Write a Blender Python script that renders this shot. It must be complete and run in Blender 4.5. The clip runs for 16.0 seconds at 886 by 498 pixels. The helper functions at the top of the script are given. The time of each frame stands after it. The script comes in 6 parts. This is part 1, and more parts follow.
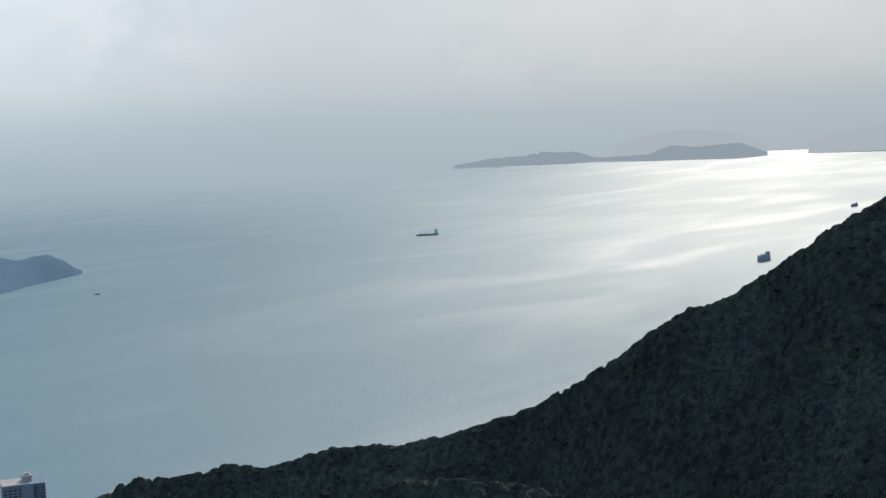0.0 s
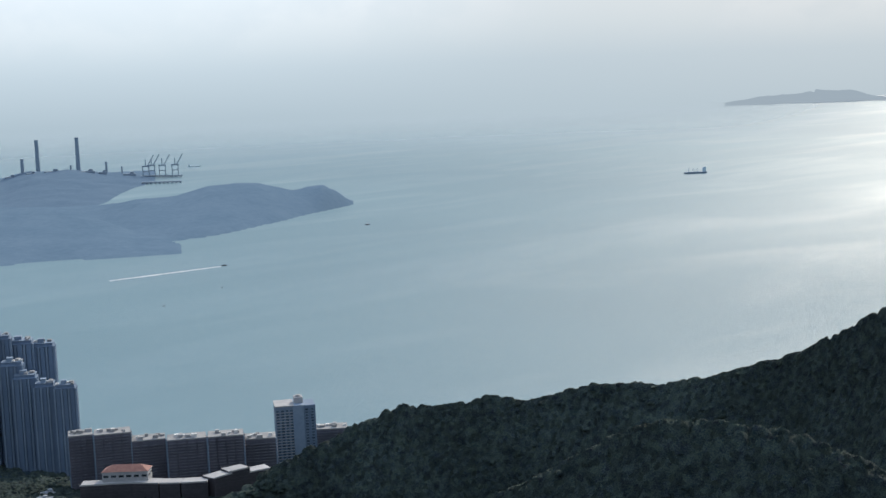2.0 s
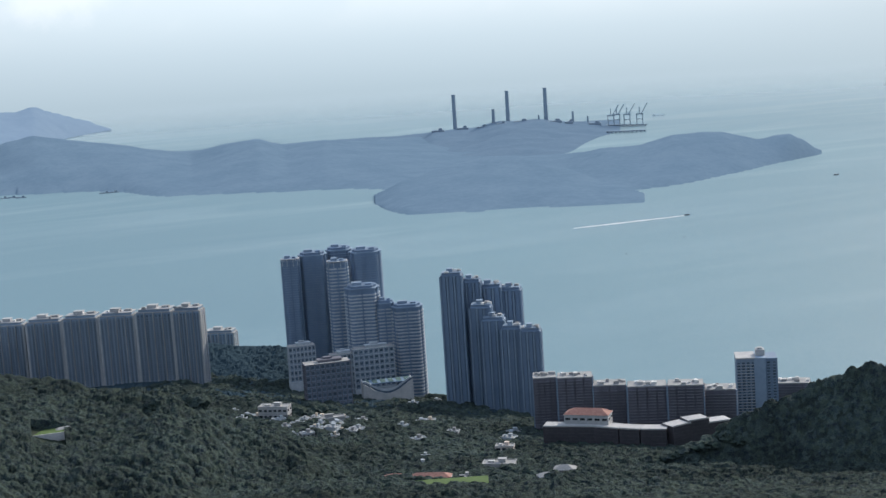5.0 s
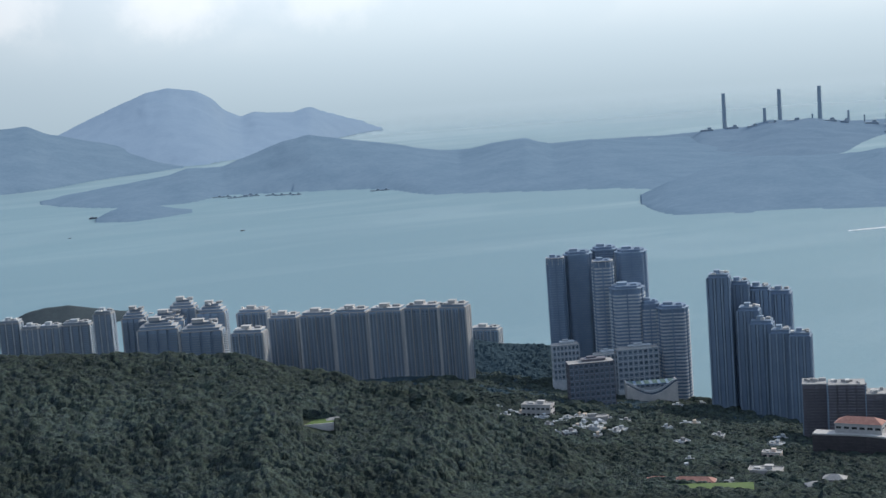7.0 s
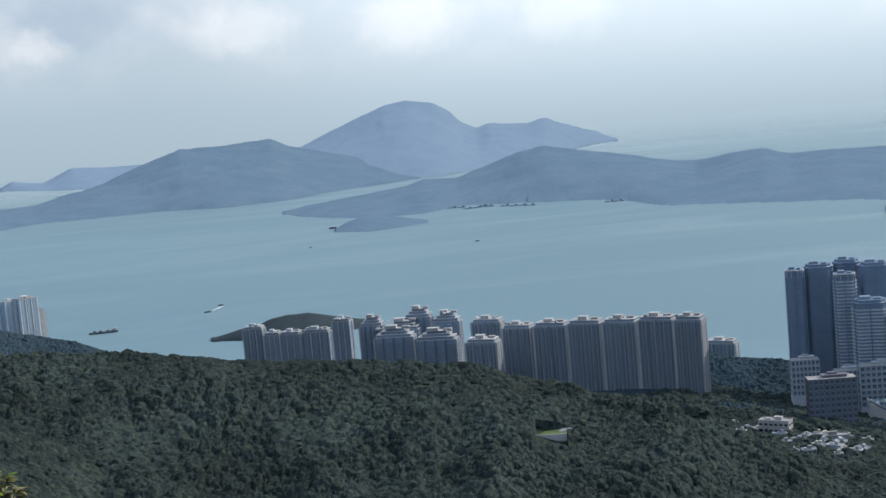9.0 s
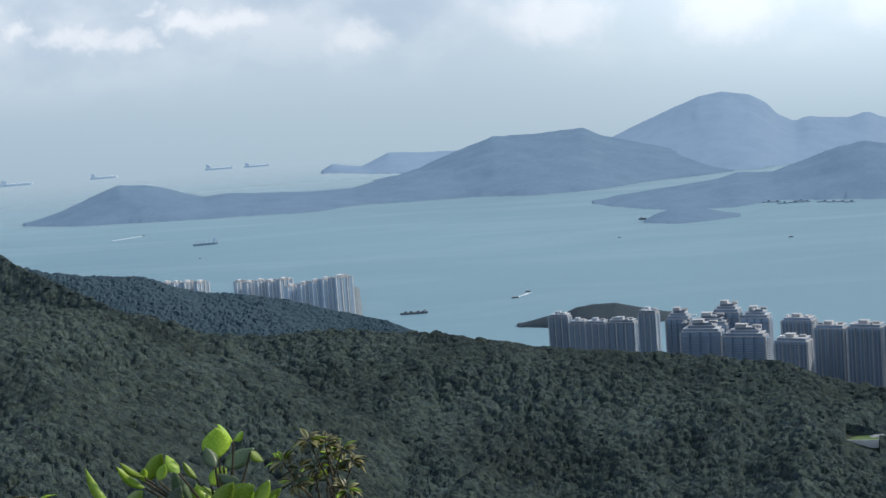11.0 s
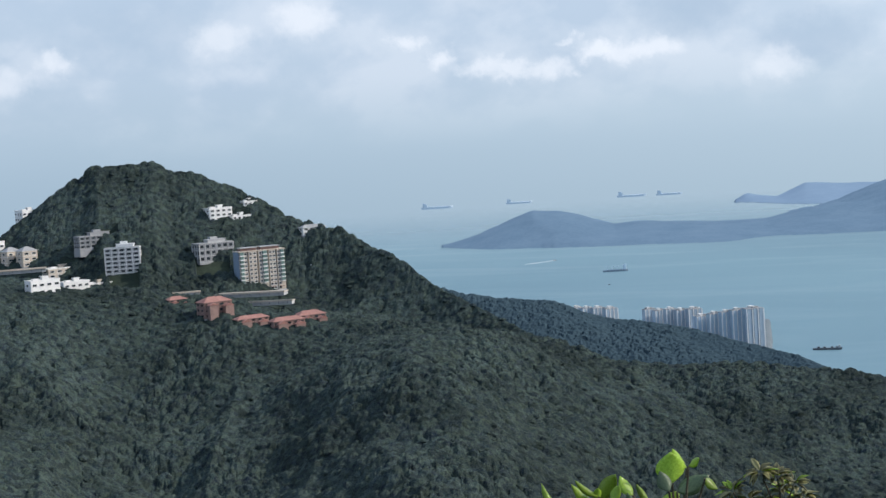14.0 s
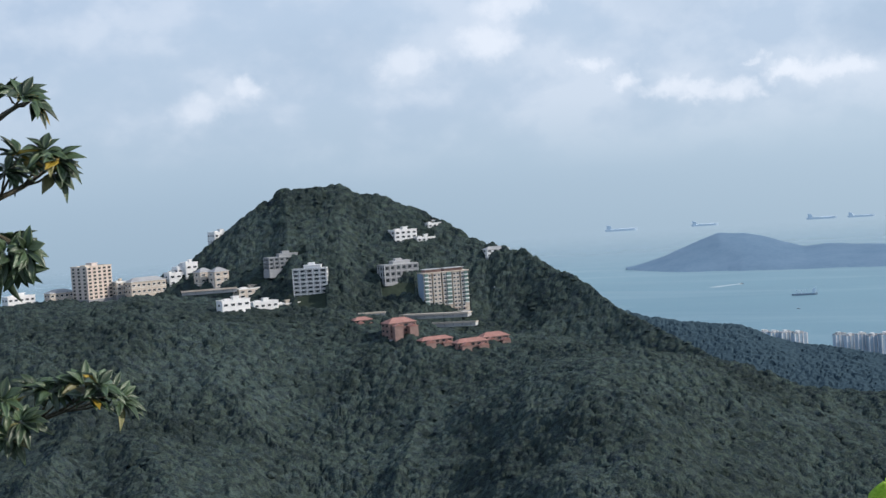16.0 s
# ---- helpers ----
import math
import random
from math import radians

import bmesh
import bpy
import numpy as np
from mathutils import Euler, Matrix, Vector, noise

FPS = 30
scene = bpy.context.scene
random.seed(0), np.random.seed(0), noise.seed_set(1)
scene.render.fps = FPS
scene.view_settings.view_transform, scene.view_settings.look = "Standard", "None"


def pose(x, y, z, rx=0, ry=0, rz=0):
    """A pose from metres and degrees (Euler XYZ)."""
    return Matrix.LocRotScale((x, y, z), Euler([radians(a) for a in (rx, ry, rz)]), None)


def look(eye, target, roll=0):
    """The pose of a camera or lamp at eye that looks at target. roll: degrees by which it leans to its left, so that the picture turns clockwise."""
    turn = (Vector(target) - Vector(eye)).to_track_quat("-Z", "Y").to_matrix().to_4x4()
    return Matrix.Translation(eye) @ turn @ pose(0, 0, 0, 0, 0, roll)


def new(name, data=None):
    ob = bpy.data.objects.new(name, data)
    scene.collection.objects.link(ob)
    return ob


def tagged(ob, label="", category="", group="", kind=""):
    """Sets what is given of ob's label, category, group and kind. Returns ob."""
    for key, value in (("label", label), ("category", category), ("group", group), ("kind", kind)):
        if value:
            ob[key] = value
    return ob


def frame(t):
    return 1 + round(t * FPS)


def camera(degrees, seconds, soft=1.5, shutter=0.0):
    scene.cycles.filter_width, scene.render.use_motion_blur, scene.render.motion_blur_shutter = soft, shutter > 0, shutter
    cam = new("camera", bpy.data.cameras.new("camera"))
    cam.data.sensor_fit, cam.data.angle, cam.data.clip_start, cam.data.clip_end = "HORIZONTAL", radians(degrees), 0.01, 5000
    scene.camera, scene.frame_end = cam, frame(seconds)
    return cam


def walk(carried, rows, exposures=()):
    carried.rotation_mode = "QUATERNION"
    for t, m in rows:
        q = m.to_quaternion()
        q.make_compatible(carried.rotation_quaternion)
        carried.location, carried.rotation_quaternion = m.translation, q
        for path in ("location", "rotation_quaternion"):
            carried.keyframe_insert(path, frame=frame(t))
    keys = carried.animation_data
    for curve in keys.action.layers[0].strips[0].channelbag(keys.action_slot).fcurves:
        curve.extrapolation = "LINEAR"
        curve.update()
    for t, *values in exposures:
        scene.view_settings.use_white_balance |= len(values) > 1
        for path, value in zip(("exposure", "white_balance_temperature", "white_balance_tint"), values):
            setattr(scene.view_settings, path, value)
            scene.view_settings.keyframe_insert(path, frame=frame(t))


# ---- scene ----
cam = camera(33.22, 16.0, soft=1.5)
# The far landscape is laid out in its own metres and drawn at K of its size, so that the islands lie within the lens's reach.
K = 0.35
H = 480.0
EYE = Vector((0.0, 0.0, H * K))


def bearing(az, el=0.0):
    a, e = radians(az), radians(el)
    return Vector((math.sin(a) * math.cos(e), math.cos(a) * math.cos(e), math.sin(e)))


# seconds, bearing, tilt, lean to the right, step to the left in metres
WAY = [
    (0.0, 233.498, -5.102, 2.719, -0.243),
    (0.5, 230.490, -5.473, 2.603, -0.237),
    (1.0, 227.707, -5.998, 2.584, -0.231),
    (1.5, 225.396, -6.727, 2.316, -0.225),
    (2.0, 223.141, -7.119, 2.379, -0.219),
    (2.5, 220.662, -7.387, 2.621, -0.213),
    (3.0, 217.915, -7.837, 2.785, -0.207),
    (3.5, 214.872, -8.182, 3.047, -0.201),
    (4.0, 212.074, -8.045, 3.294, -0.195),
    (4.5, 208.550, -8.040, 3.641, -0.189),
    (4.7, 207.142, -8.083, 3.708, -0.186),
    (7.0, 194.924, -7.426, 4.340, -0.159),
    (7.5, 192.336, -7.077, 4.627, -0.153),
    (8.0, 190.092, -6.762, 4.826, -0.147),
    (8.2, 189.336, -6.671, 4.877, -0.144),
    (10.3, 178.584, -5.737, 4.807, -0.119),
    (10.5, 177.252, -5.796, 4.680, -0.103),
    (11.0, 174.008, -5.737, 4.172, -0.077),
    (11.5, 170.987, -5.496, 3.758, -0.049),
    (12.0, 167.664, -5.363, 3.509, -0.022),
    (12.5, 164.829, -5.410, 3.638, -0.005),
    (13.0, 162.606, -5.212, 3.848, 0.001),
    (13.5, 160.387, -4.293, 3.807, 0.007),
    (14.0, 158.352, -3.597, 3.676, 0.022),
    (14.5, 156.300, -3.210, 3.660, 0.037),
    (15.0, 154.608, -2.801, 3.831, 0.048),
    (15.5, 153.062, -2.410, 3.933, 0.055),
    (16.0, 151.349, -2.287, 3.836, 0.061),
]
walk(cam, [(t, look(EYE + bearing(76) * s, EYE + bearing(76) * s + 50 * bearing(az, el), -lean)) for t, az, el, lean, s in WAY],
     exposures=[(0, -0.29, 6640, 10), (1.5, -0.1, 6620, 10), (3.5, 0.18, 6640, 10), (5.0, 0.19, 6640, 10), (8, 0.12, 6600, 10), (11, 0.17, 6480, 10), (12.5, 0.22, 6400, 10), (16, 0.17, 6300, 11)])

# ---------------------------------------------------------------- light
SUN_AZ, SUN_EL = 246.0, 31.0
sun = new("sun", bpy.data.lights.new("sun", "SUN"))
sun.data.energy, sun.data.angle, sun.data.color = 3.4, radians(0.6), (1.0, 0.91, 0.79)
sun.matrix_world = look((0, 0, 900), Vector((0, 0, 900)) - bearing(SUN_AZ, SUN_EL))

world = bpy.data.worlds.new("sky")
scene.world = world
world.use_nodes = True


def node(tree, kind, **settings):
    n = tree.nodes.new(kind)
    for key, value in settings.items():
        if key == "blend_type":
            n.blend_type = value
        elif key == "data_type":
            n.data_type = value
        elif key == "operation":
            n.operation = value
        else:
            n.inputs[key].default_value = value
    return n


def ramp(tree, stops, mode="LINEAR"):
    n = tree.nodes.new("ShaderNodeValToRGB")
    n.color_ramp.interpolation = mode
    e = n.color_ramp.elements
    while len(e) < len(stops):
        e.new(0.5)
    for el, (at, c) in zip(e, stops):
        el.position, el.color = at, (*c, 1)
    return n


CLOUDS = [(168.3, 5.0, 2.6, 0.6, 0), (147.5, 5.3, 3.4, 0.4, 0), (172.9, 3.5, 2.4, 0.5, 0), (160.5, 6.6, 3.0, 0.3, 0),
          (157.4, 4.4, 0.75, 0.5, 1), (158.9, 3.7, 0.9, 0.55, 1), (160.4, 3.2, 0.95, 0.5, 1), (161.7, 3.1, 0.95, 0.5, 1), (163.1, 3.0, 0.95, 0.5, 1),
          (164.6, 3.6, 0.9, 0.6, 1), (165.7, 3.5, 1.0, 0.5, 1), (167.0, 3.6, 1.1, 0.5, 1), (163.6, 4.1, 0.5, 0.4, 1),
          (153.5, 5.5, 1.5, 0.5, 1), (150.6, 4.9, 1.4, 0.4, 1), (144.2, 4.4, 1.0, 0.45, 1), (142.6, 3.6, 1.3, 0.35, 1), (154.7, 6.8, 1.6, 0.5, 1),
          (171.3, 2.6, 1.5, 0.4, 1), (179.0, 2.8, 2.4, 0.45, 1), (185.5, 2.5, 2.6, 0.4, 1), (191.5, 2.4, 2.4, 0.3, 1)]


def make_sky():
    tr = world.node_tree
    tr.nodes.clear()
    link = tr.links.new
    out = tr.nodes.new("ShaderNodeOutputWorld")
    sky = tr.nodes.new("ShaderNodeTexSky")
    sky.sky_type, sky.sun_disc = "NISHITA", False
    sky.sun_elevation, sky.sun_rotation = radians(SUN_EL), radians(SUN_AZ)
    sky.dust_density, sky.air_density = 3.0, 1.2
    clear = node(tr, "ShaderNodeMix", data_type="RGBA", blend_type="MULTIPLY")
    clear.inputs[0].default_value = 1.0
    clear.inputs[7].default_value = (0.1, 0.1, 0.1, 1)
    link(sky.outputs[0], clear.inputs[6])
    co = tr.nodes.new("ShaderNodeTexCoord")
    sep = tr.nodes.new("ShaderNodeSeparateXYZ")
    link(co.outputs["Generated"], sep.inputs[0])
    # humid haze by height over the horizon
    hz = ramp(tr, [(0.0, (0.36, 0.49, 0.61)), (0.482, (0.435, 0.565, 0.67)), (0.498, (0.475, 0.605, 0.715)), (0.511, (0.52, 0.65, 0.765)),
                   (0.53, (0.555, 0.675, 0.81)), (0.58, (0.58, 0.69, 0.84)), (0.75, (0.42, 0.54, 0.74))])
    mp = node(tr, "ShaderNodeMapRange")
    mp.inputs["From Min"].default_value, mp.inputs["From Max"].default_value = -1.0, 1.0
    link(sep.outputs["Z"], mp.inputs[0])
    link(mp.outputs[0], hz.inputs[0])
    # the haze is brighter and warmer towards the sun
    dot = node(tr, "ShaderNodeVectorMath", operation="DOT_PRODUCT")
    link(co.outputs["Generated"], dot.inputs[0])
    dot.inputs[1].default_value = bearing(SUN_AZ, SUN_EL)
    glow = ramp(tr, [(0.86, (0, 0, 0)), (0.96, (0.08, 0.07, 0.06)), (1.0, (0.6, 0.54, 0.45))], "EASE")
    link(dot.outputs["Value"], glow.inputs[0])
    # a thin bright veil of cloud in the south-south-west
    veil_dot = node(tr, "ShaderNodeVectorMath", operation="DOT_PRODUCT")
    link(co.outputs["Generated"], veil_dot.inputs[0])
    veil_dot.inputs[1].default_value = bearing(202, 12)
    veil = ramp(tr, [(0.87, (0, 0, 0)), (0.98, (0.22, 0.24, 0.25))], "EASE")
    link(veil_dot.outputs["Value"], veil.inputs[0])
    rise = ramp(tr, [(0.484, (0, 0, 0)), (0.528, (1, 1, 1))])
    link(mp.outputs[0], rise.inputs[0])
    high_veil = node(tr, "ShaderNodeMix", data_type="RGBA", blend_type="MULTIPLY")
    high_veil.inputs[0].default_value = 1.0
    link(veil.outputs[0], high_veil.inputs[6])
    link(rise.outputs[0], high_veil.inputs[7])
    lit = node(tr, "ShaderNodeMix", data_type="RGBA", blend_type="ADD")
    lit.inputs[0].default_value = 1.0
    link(glow.outputs[0], lit.inputs[6])
    link(high_veil.outputs[2], lit.inputs[7])
    # cloud banks, flattened towards the horizon
    flat = node(tr, "ShaderNodeVectorMath", operation="MULTIPLY")
    flat.inputs[1].default_value = (1.0, 1.0, 1.45)
    link(co.outputs["Generated"], flat.inputs[0])
    big = node(tr, "ShaderNodeTexNoise", Scale=6.0, Detail=7.0, Roughness=0.48, Distortion=0.2)
    fine = node(tr, "ShaderNodeTexNoise", Scale=19.0, Detail=6.0, Roughness=0.52)
    link(flat.outputs[0], big.inputs["Vector"])
    link(flat.outputs[0], fine.inputs["Vector"])
    both = node(tr, "ShaderNodeMath", operation="MULTIPLY_ADD")
    both.inputs[1].default_value = 0.45
    link(fine.outputs[0], both.inputs[0])
    link(big.outputs[0], both.inputs[2])
    cl = ramp(tr, [(0.60, (0, 0, 0)), (0.84, (1, 1, 1))], "EASE")
    link(both.outputs[0], cl.inputs[0])
    up = ramp(tr, [(0.503, (0, 0, 0)), (0.528, (1, 1, 1))])
    link(mp.outputs[0], up.inputs[0])
    cov = node(tr, "ShaderNodeMath", operation="MULTIPLY")
    link(cl.outputs[0], cov.inputs[0])
    link(up.outputs[0], cov.inputs[1])
    tone = ramp(tr, [(0.36, (0.40, 0.50, 0.64)), (0.60, (0.80, 0.83, 0.89))])
    link(fine.outputs[0], tone.inputs[0])
    base = node(tr, "ShaderNodeMix", data_type="RGBA")
    base.inputs[0].default_value = 0.86
    link(clear.outputs[2], base.inputs[6])
    # the haze is a little denser and paler towards the south-west
    side = node(tr, "ShaderNodeVectorMath", operation="DOT_PRODUCT")
    link(co.outputs["Generated"], side.inputs[0])
    side.inputs[1].default_value = bearing(222)
    share = ramp(tr, [(0.2, (0.82, 0.85, 0.88)), (0.75, (0.98, 0.98, 0.98)), (1.0, (1.07, 1.09, 1.10))])
    link(side.outputs["Value"], share.inputs[0])
    dense = node(tr, "ShaderNodeMix", data_type="RGBA", blend_type="MULTIPLY")
    dense.inputs[0].default_value = 1.0
    link(hz.outputs[0], dense.inputs[6])
    link(share.outputs[0], dense.inputs[7])
    link(dense.outputs[2], base.inputs[7])
    clouded = node(tr, "ShaderNodeMix", data_type="RGBA")
    amount = node(tr, "ShaderNodeMath", operation="MULTIPLY")
    amount.inputs[1].default_value = 0.32
    link(cov.outputs[0], amount.inputs[0])
    link(amount.outputs[0], clouded.inputs[0])
    link(base.outputs[2], clouded.inputs[6])
    link(tone.outputs[0], clouded.inputs[7])
    # heaped white clouds low in the south-east, and grey ones above them: bearing, height, half width, share of white
    ragged = node(tr, "ShaderNodeTexNoise", Scale=46.0, Detail=6.0, Roughness=0.62)
    link(co.outputs["Generated"], ragged.inputs["Vector"])
    shift = node(tr, "ShaderNodeVectorMath", operation="MULTIPLY_ADD")
    shift.inputs[1].default_value, shift.inputs[2].default_value = (0.042, 0.042, 0.03), (-0.021, -0.021, -0.015)
    link(ragged.outputs["Color"], shift.inputs[0])
    torn = node(tr, "ShaderNodeVectorMath", operation="ADD")
    link(co.outputs["Generated"], torn.inputs[0])
    link(shift.outputs[0], torn.inputs[1])
    sky_now = clouded.outputs[2]
    white, grey = (0.86, 0.885, 0.93), (0.36, 0.47, 0.60)
    for az, el, wide, share, colour in CLOUDS:
        apart = node(tr, "ShaderNodeVectorMath", operation="SUBTRACT")
        link(torn.outputs[0], apart.inputs[0])
        apart.inputs[1].default_value = bearing(az, el)
        squash = node(tr, "ShaderNodeVectorMath", operation="MULTIPLY")
        squash.inputs[1].default_value = (1.0, 1.0, 1.9)
        link(apart.outputs[0], squash.inputs[0])
        size = node(tr, "ShaderNodeVectorMath", operation="LENGTH")
        link(squash.outputs[0], size.inputs[0])
        soft = node(tr, "ShaderNodeMapRange")
        soft.interpolation_type = "SMOOTHSTEP"
        soft.inputs["From Min"].default_value, soft.inputs["From Max"].default_value = radians(wide) * 1.15, radians(wide) * 0.25
        soft.inputs["To Min"].default_value, soft.inputs["To Max"].default_value = 0.0, share
        link(size.outputs["Value"], soft.inputs[0])
        over = node(tr, "ShaderNodeMix", data_type="RGBA")
        link(soft.outputs[0], over.inputs[0])
        link(sky_now, over.inputs[6])
        over.inputs[7].default_value = (*(white if colour else grey), 1)
        sky_now = over.outputs[2]
    add = node(tr, "ShaderNodeMix", data_type="RGBA", blend_type="ADD")
    add.inputs[0].default_value = 1.0
    link(sky_now, add.inputs[6])
    link(lit.outputs[2], add.inputs[7])
    bg = tr.nodes.new("ShaderNodeBackground")
    link(add.outputs[2], bg.inputs[0])
    link(bg.outputs[0], out.inputs[0])


make_sky()

# ---------------------------------------------------------------- materials


def surface(name, dark, light, scale=1.0, rough=0.8, bump=0.0, bump_scale=None, metal=0.0, spec=0.3, vary=0.0, island=False, coords="Object", fine=0.6, cells=0.0, even=0.0, patch=0.0):
    """Two colours mixed by noise at two scales, with relief; vary: spread of brightness from piece to piece."""
    m = bpy.data.materials.new(name)
    m.use_nodes = True
    tr, link = m.node_tree, m.node_tree.links.new
    b = tr.nodes["Principled BSDF"]
    b.inputs["Roughness"].default_value, b.inputs["Metallic"].default_value = rough, metal
    b.inputs["Specular IOR Level"].default_value = spec
    co = tr.nodes.new("ShaderNodeTexCoord")
    n1 = node(tr, "ShaderNodeTexNoise", Scale=scale, Detail=5.0, Roughness=0.6)
    n2 = node(tr, "ShaderNodeTexNoise", Scale=scale * 7.3, Detail=3.0, Roughness=0.6)
    for n in (n1, n2):
        link(co.outputs[coords], n.inputs["Vector"])
    f = node(tr, "ShaderNodeMath", operation="MULTIPLY_ADD")
    f.inputs[1].default_value = fine
    link(n2.outputs[0], f.inputs[0])
    link(n1.outputs[0], f.inputs[2])
    even_out = node(tr, "ShaderNodeMath", operation="MULTIPLY")
    even_out.inputs[1].default_value = 1 / (1 + fine)
    link(f.outputs[0], even_out.inputs[0])
    r = ramp(tr, [(0.5 - 0.25 / (1 + fine), dark), (0.5 + 0.2 / (1 + fine), light)])
    link(even_out.outputs[0], r.inputs[0])
    col = r.outputs[0]
    if vary:
        src = tr.nodes.new("ShaderNodeNewGeometry").outputs["Random Per Island"] if island else tr.nodes.new("ShaderNodeObjectInfo").outputs["Random"]
        mr = node(tr, "ShaderNodeMapRange")
        mr.inputs["To Min"].default_value, mr.inputs["To Max"].default_value = 1 - vary, 1 + vary
        link(src, mr.inputs[0])
        hs = tr.nodes.new("ShaderNodeHueSaturation")
        link(mr.outputs[0], hs.inputs["Value"])
        if island:
            hr = node(tr, "ShaderNodeMapRange")
            hr.inputs["To Min"].default_value, hr.inputs["To Max"].default_value = 0.47, 0.53
            fr = node(tr, "ShaderNodeMath", operation="FRACT")
            mu = node(tr, "ShaderNodeMath", operation="MULTIPLY")
            mu.inputs[1].default_value = 17.3
            link(src, mu.inputs[0])
            link(mu.outputs[0], fr.inputs[0])
            link(fr.outputs[0], hr.inputs[0])
            link(hr.outputs[0], hs.inputs["Hue"])
        link(col, hs.inputs["Color"])
        col = hs.outputs[0]
    if cells:      # crown by crown
        vo = node(tr, "ShaderNodeTexVoronoi", Scale=cells, Randomness=1.0)
        link(co.outputs[coords], vo.inputs["Vector"])
        sp = tr.nodes.new("ShaderNodeSeparateColor")
        link(vo.outputs["Color"], sp.inputs[0])
        cm = node(tr, "ShaderNodeMapRange")
        cm.inputs["To Min"].default_value, cm.inputs["To Max"].default_value = 0.7, 1.4
        link(sp.outputs[0], cm.inputs[0])
        hm = node(tr, "ShaderNodeMapRange")
        hm.inputs["To Min"].default_value, hm.inputs["To Max"].default_value = 0.46, 0.53
        link(sp.outputs[1], hm.inputs[0])
        hs = tr.nodes.new("ShaderNodeHueSaturation")
        link(cm.outputs[0], hs.inputs["Value"])
        link(hm.outputs[0], hs.inputs["Hue"])
        link(col, hs.inputs["Color"])
        col = hs.outputs[0]
    if patch:      # broad noise patches painted darker and lighter, for cloud shadow and sun
        n4 = node(tr, "ShaderNodeTexNoise", Scale=0.028, Detail=3.0, Roughness=0.55)
        link(co.outputs[coords], n4.inputs["Vector"])
        pm = node(tr, "ShaderNodeMapRange")
        pm.inputs["From Min"].default_value, pm.inputs["From Max"].default_value = 0.3, 0.7
        pm.inputs["To Min"].default_value, pm.inputs["To Max"].default_value = 1 - patch, 1 + patch
        link(n4.outputs[0], pm.inputs[0])
        hs = tr.nodes.new("ShaderNodeHueSaturation")
        link(pm.outputs[0], hs.inputs["Value"])
        link(col, hs.inputs["Color"])
        col = hs.outputs[0]
    link(col, b.inputs["Base Color"])
    if even:      # normals bent upward, evening out sun and shade on slopes in place of haze
        geo = tr.nodes.new("ShaderNodeNewGeometry")
        tilt = node(tr, "ShaderNodeMix", data_type="VECTOR")
        tilt.inputs[0].default_value = even
        link(geo.outputs["Normal"], tilt.inputs[4])
        tilt.inputs[5].default_value = (0, 0, 1)
        unit = node(tr, "ShaderNodeVectorMath", operation="NORMALIZE")
        link(tilt.outputs[1], unit.inputs[0])
        link(unit.outputs[0], b.inputs["Normal"])
    if bump:
        n3 = node(tr, "ShaderNodeTexNoise", Scale=bump_scale or scale * 10, Detail=4.0, Roughness=0.7)
        link(co.outputs[coords], n3.inputs["Vector"])
        bp = tr.nodes.new("ShaderNodeBump")
        bp.inputs["Strength"].default_value, bp.inputs["Distance"].default_value = bump, 0.5
        if even:
            link(unit.outputs[0], bp.inputs["Normal"])
        link(n3.outputs[0], bp.inputs["Height"])
        link(bp.outputs[0], b.inputs["Normal"])
    return m


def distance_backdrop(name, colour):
    """Far hills that glow: their haze colour is put into emission, not lit."""
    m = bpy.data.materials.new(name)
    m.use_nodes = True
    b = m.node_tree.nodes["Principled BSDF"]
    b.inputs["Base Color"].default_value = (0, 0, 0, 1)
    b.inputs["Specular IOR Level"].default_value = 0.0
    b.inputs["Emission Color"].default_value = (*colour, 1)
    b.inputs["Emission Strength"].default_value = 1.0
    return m


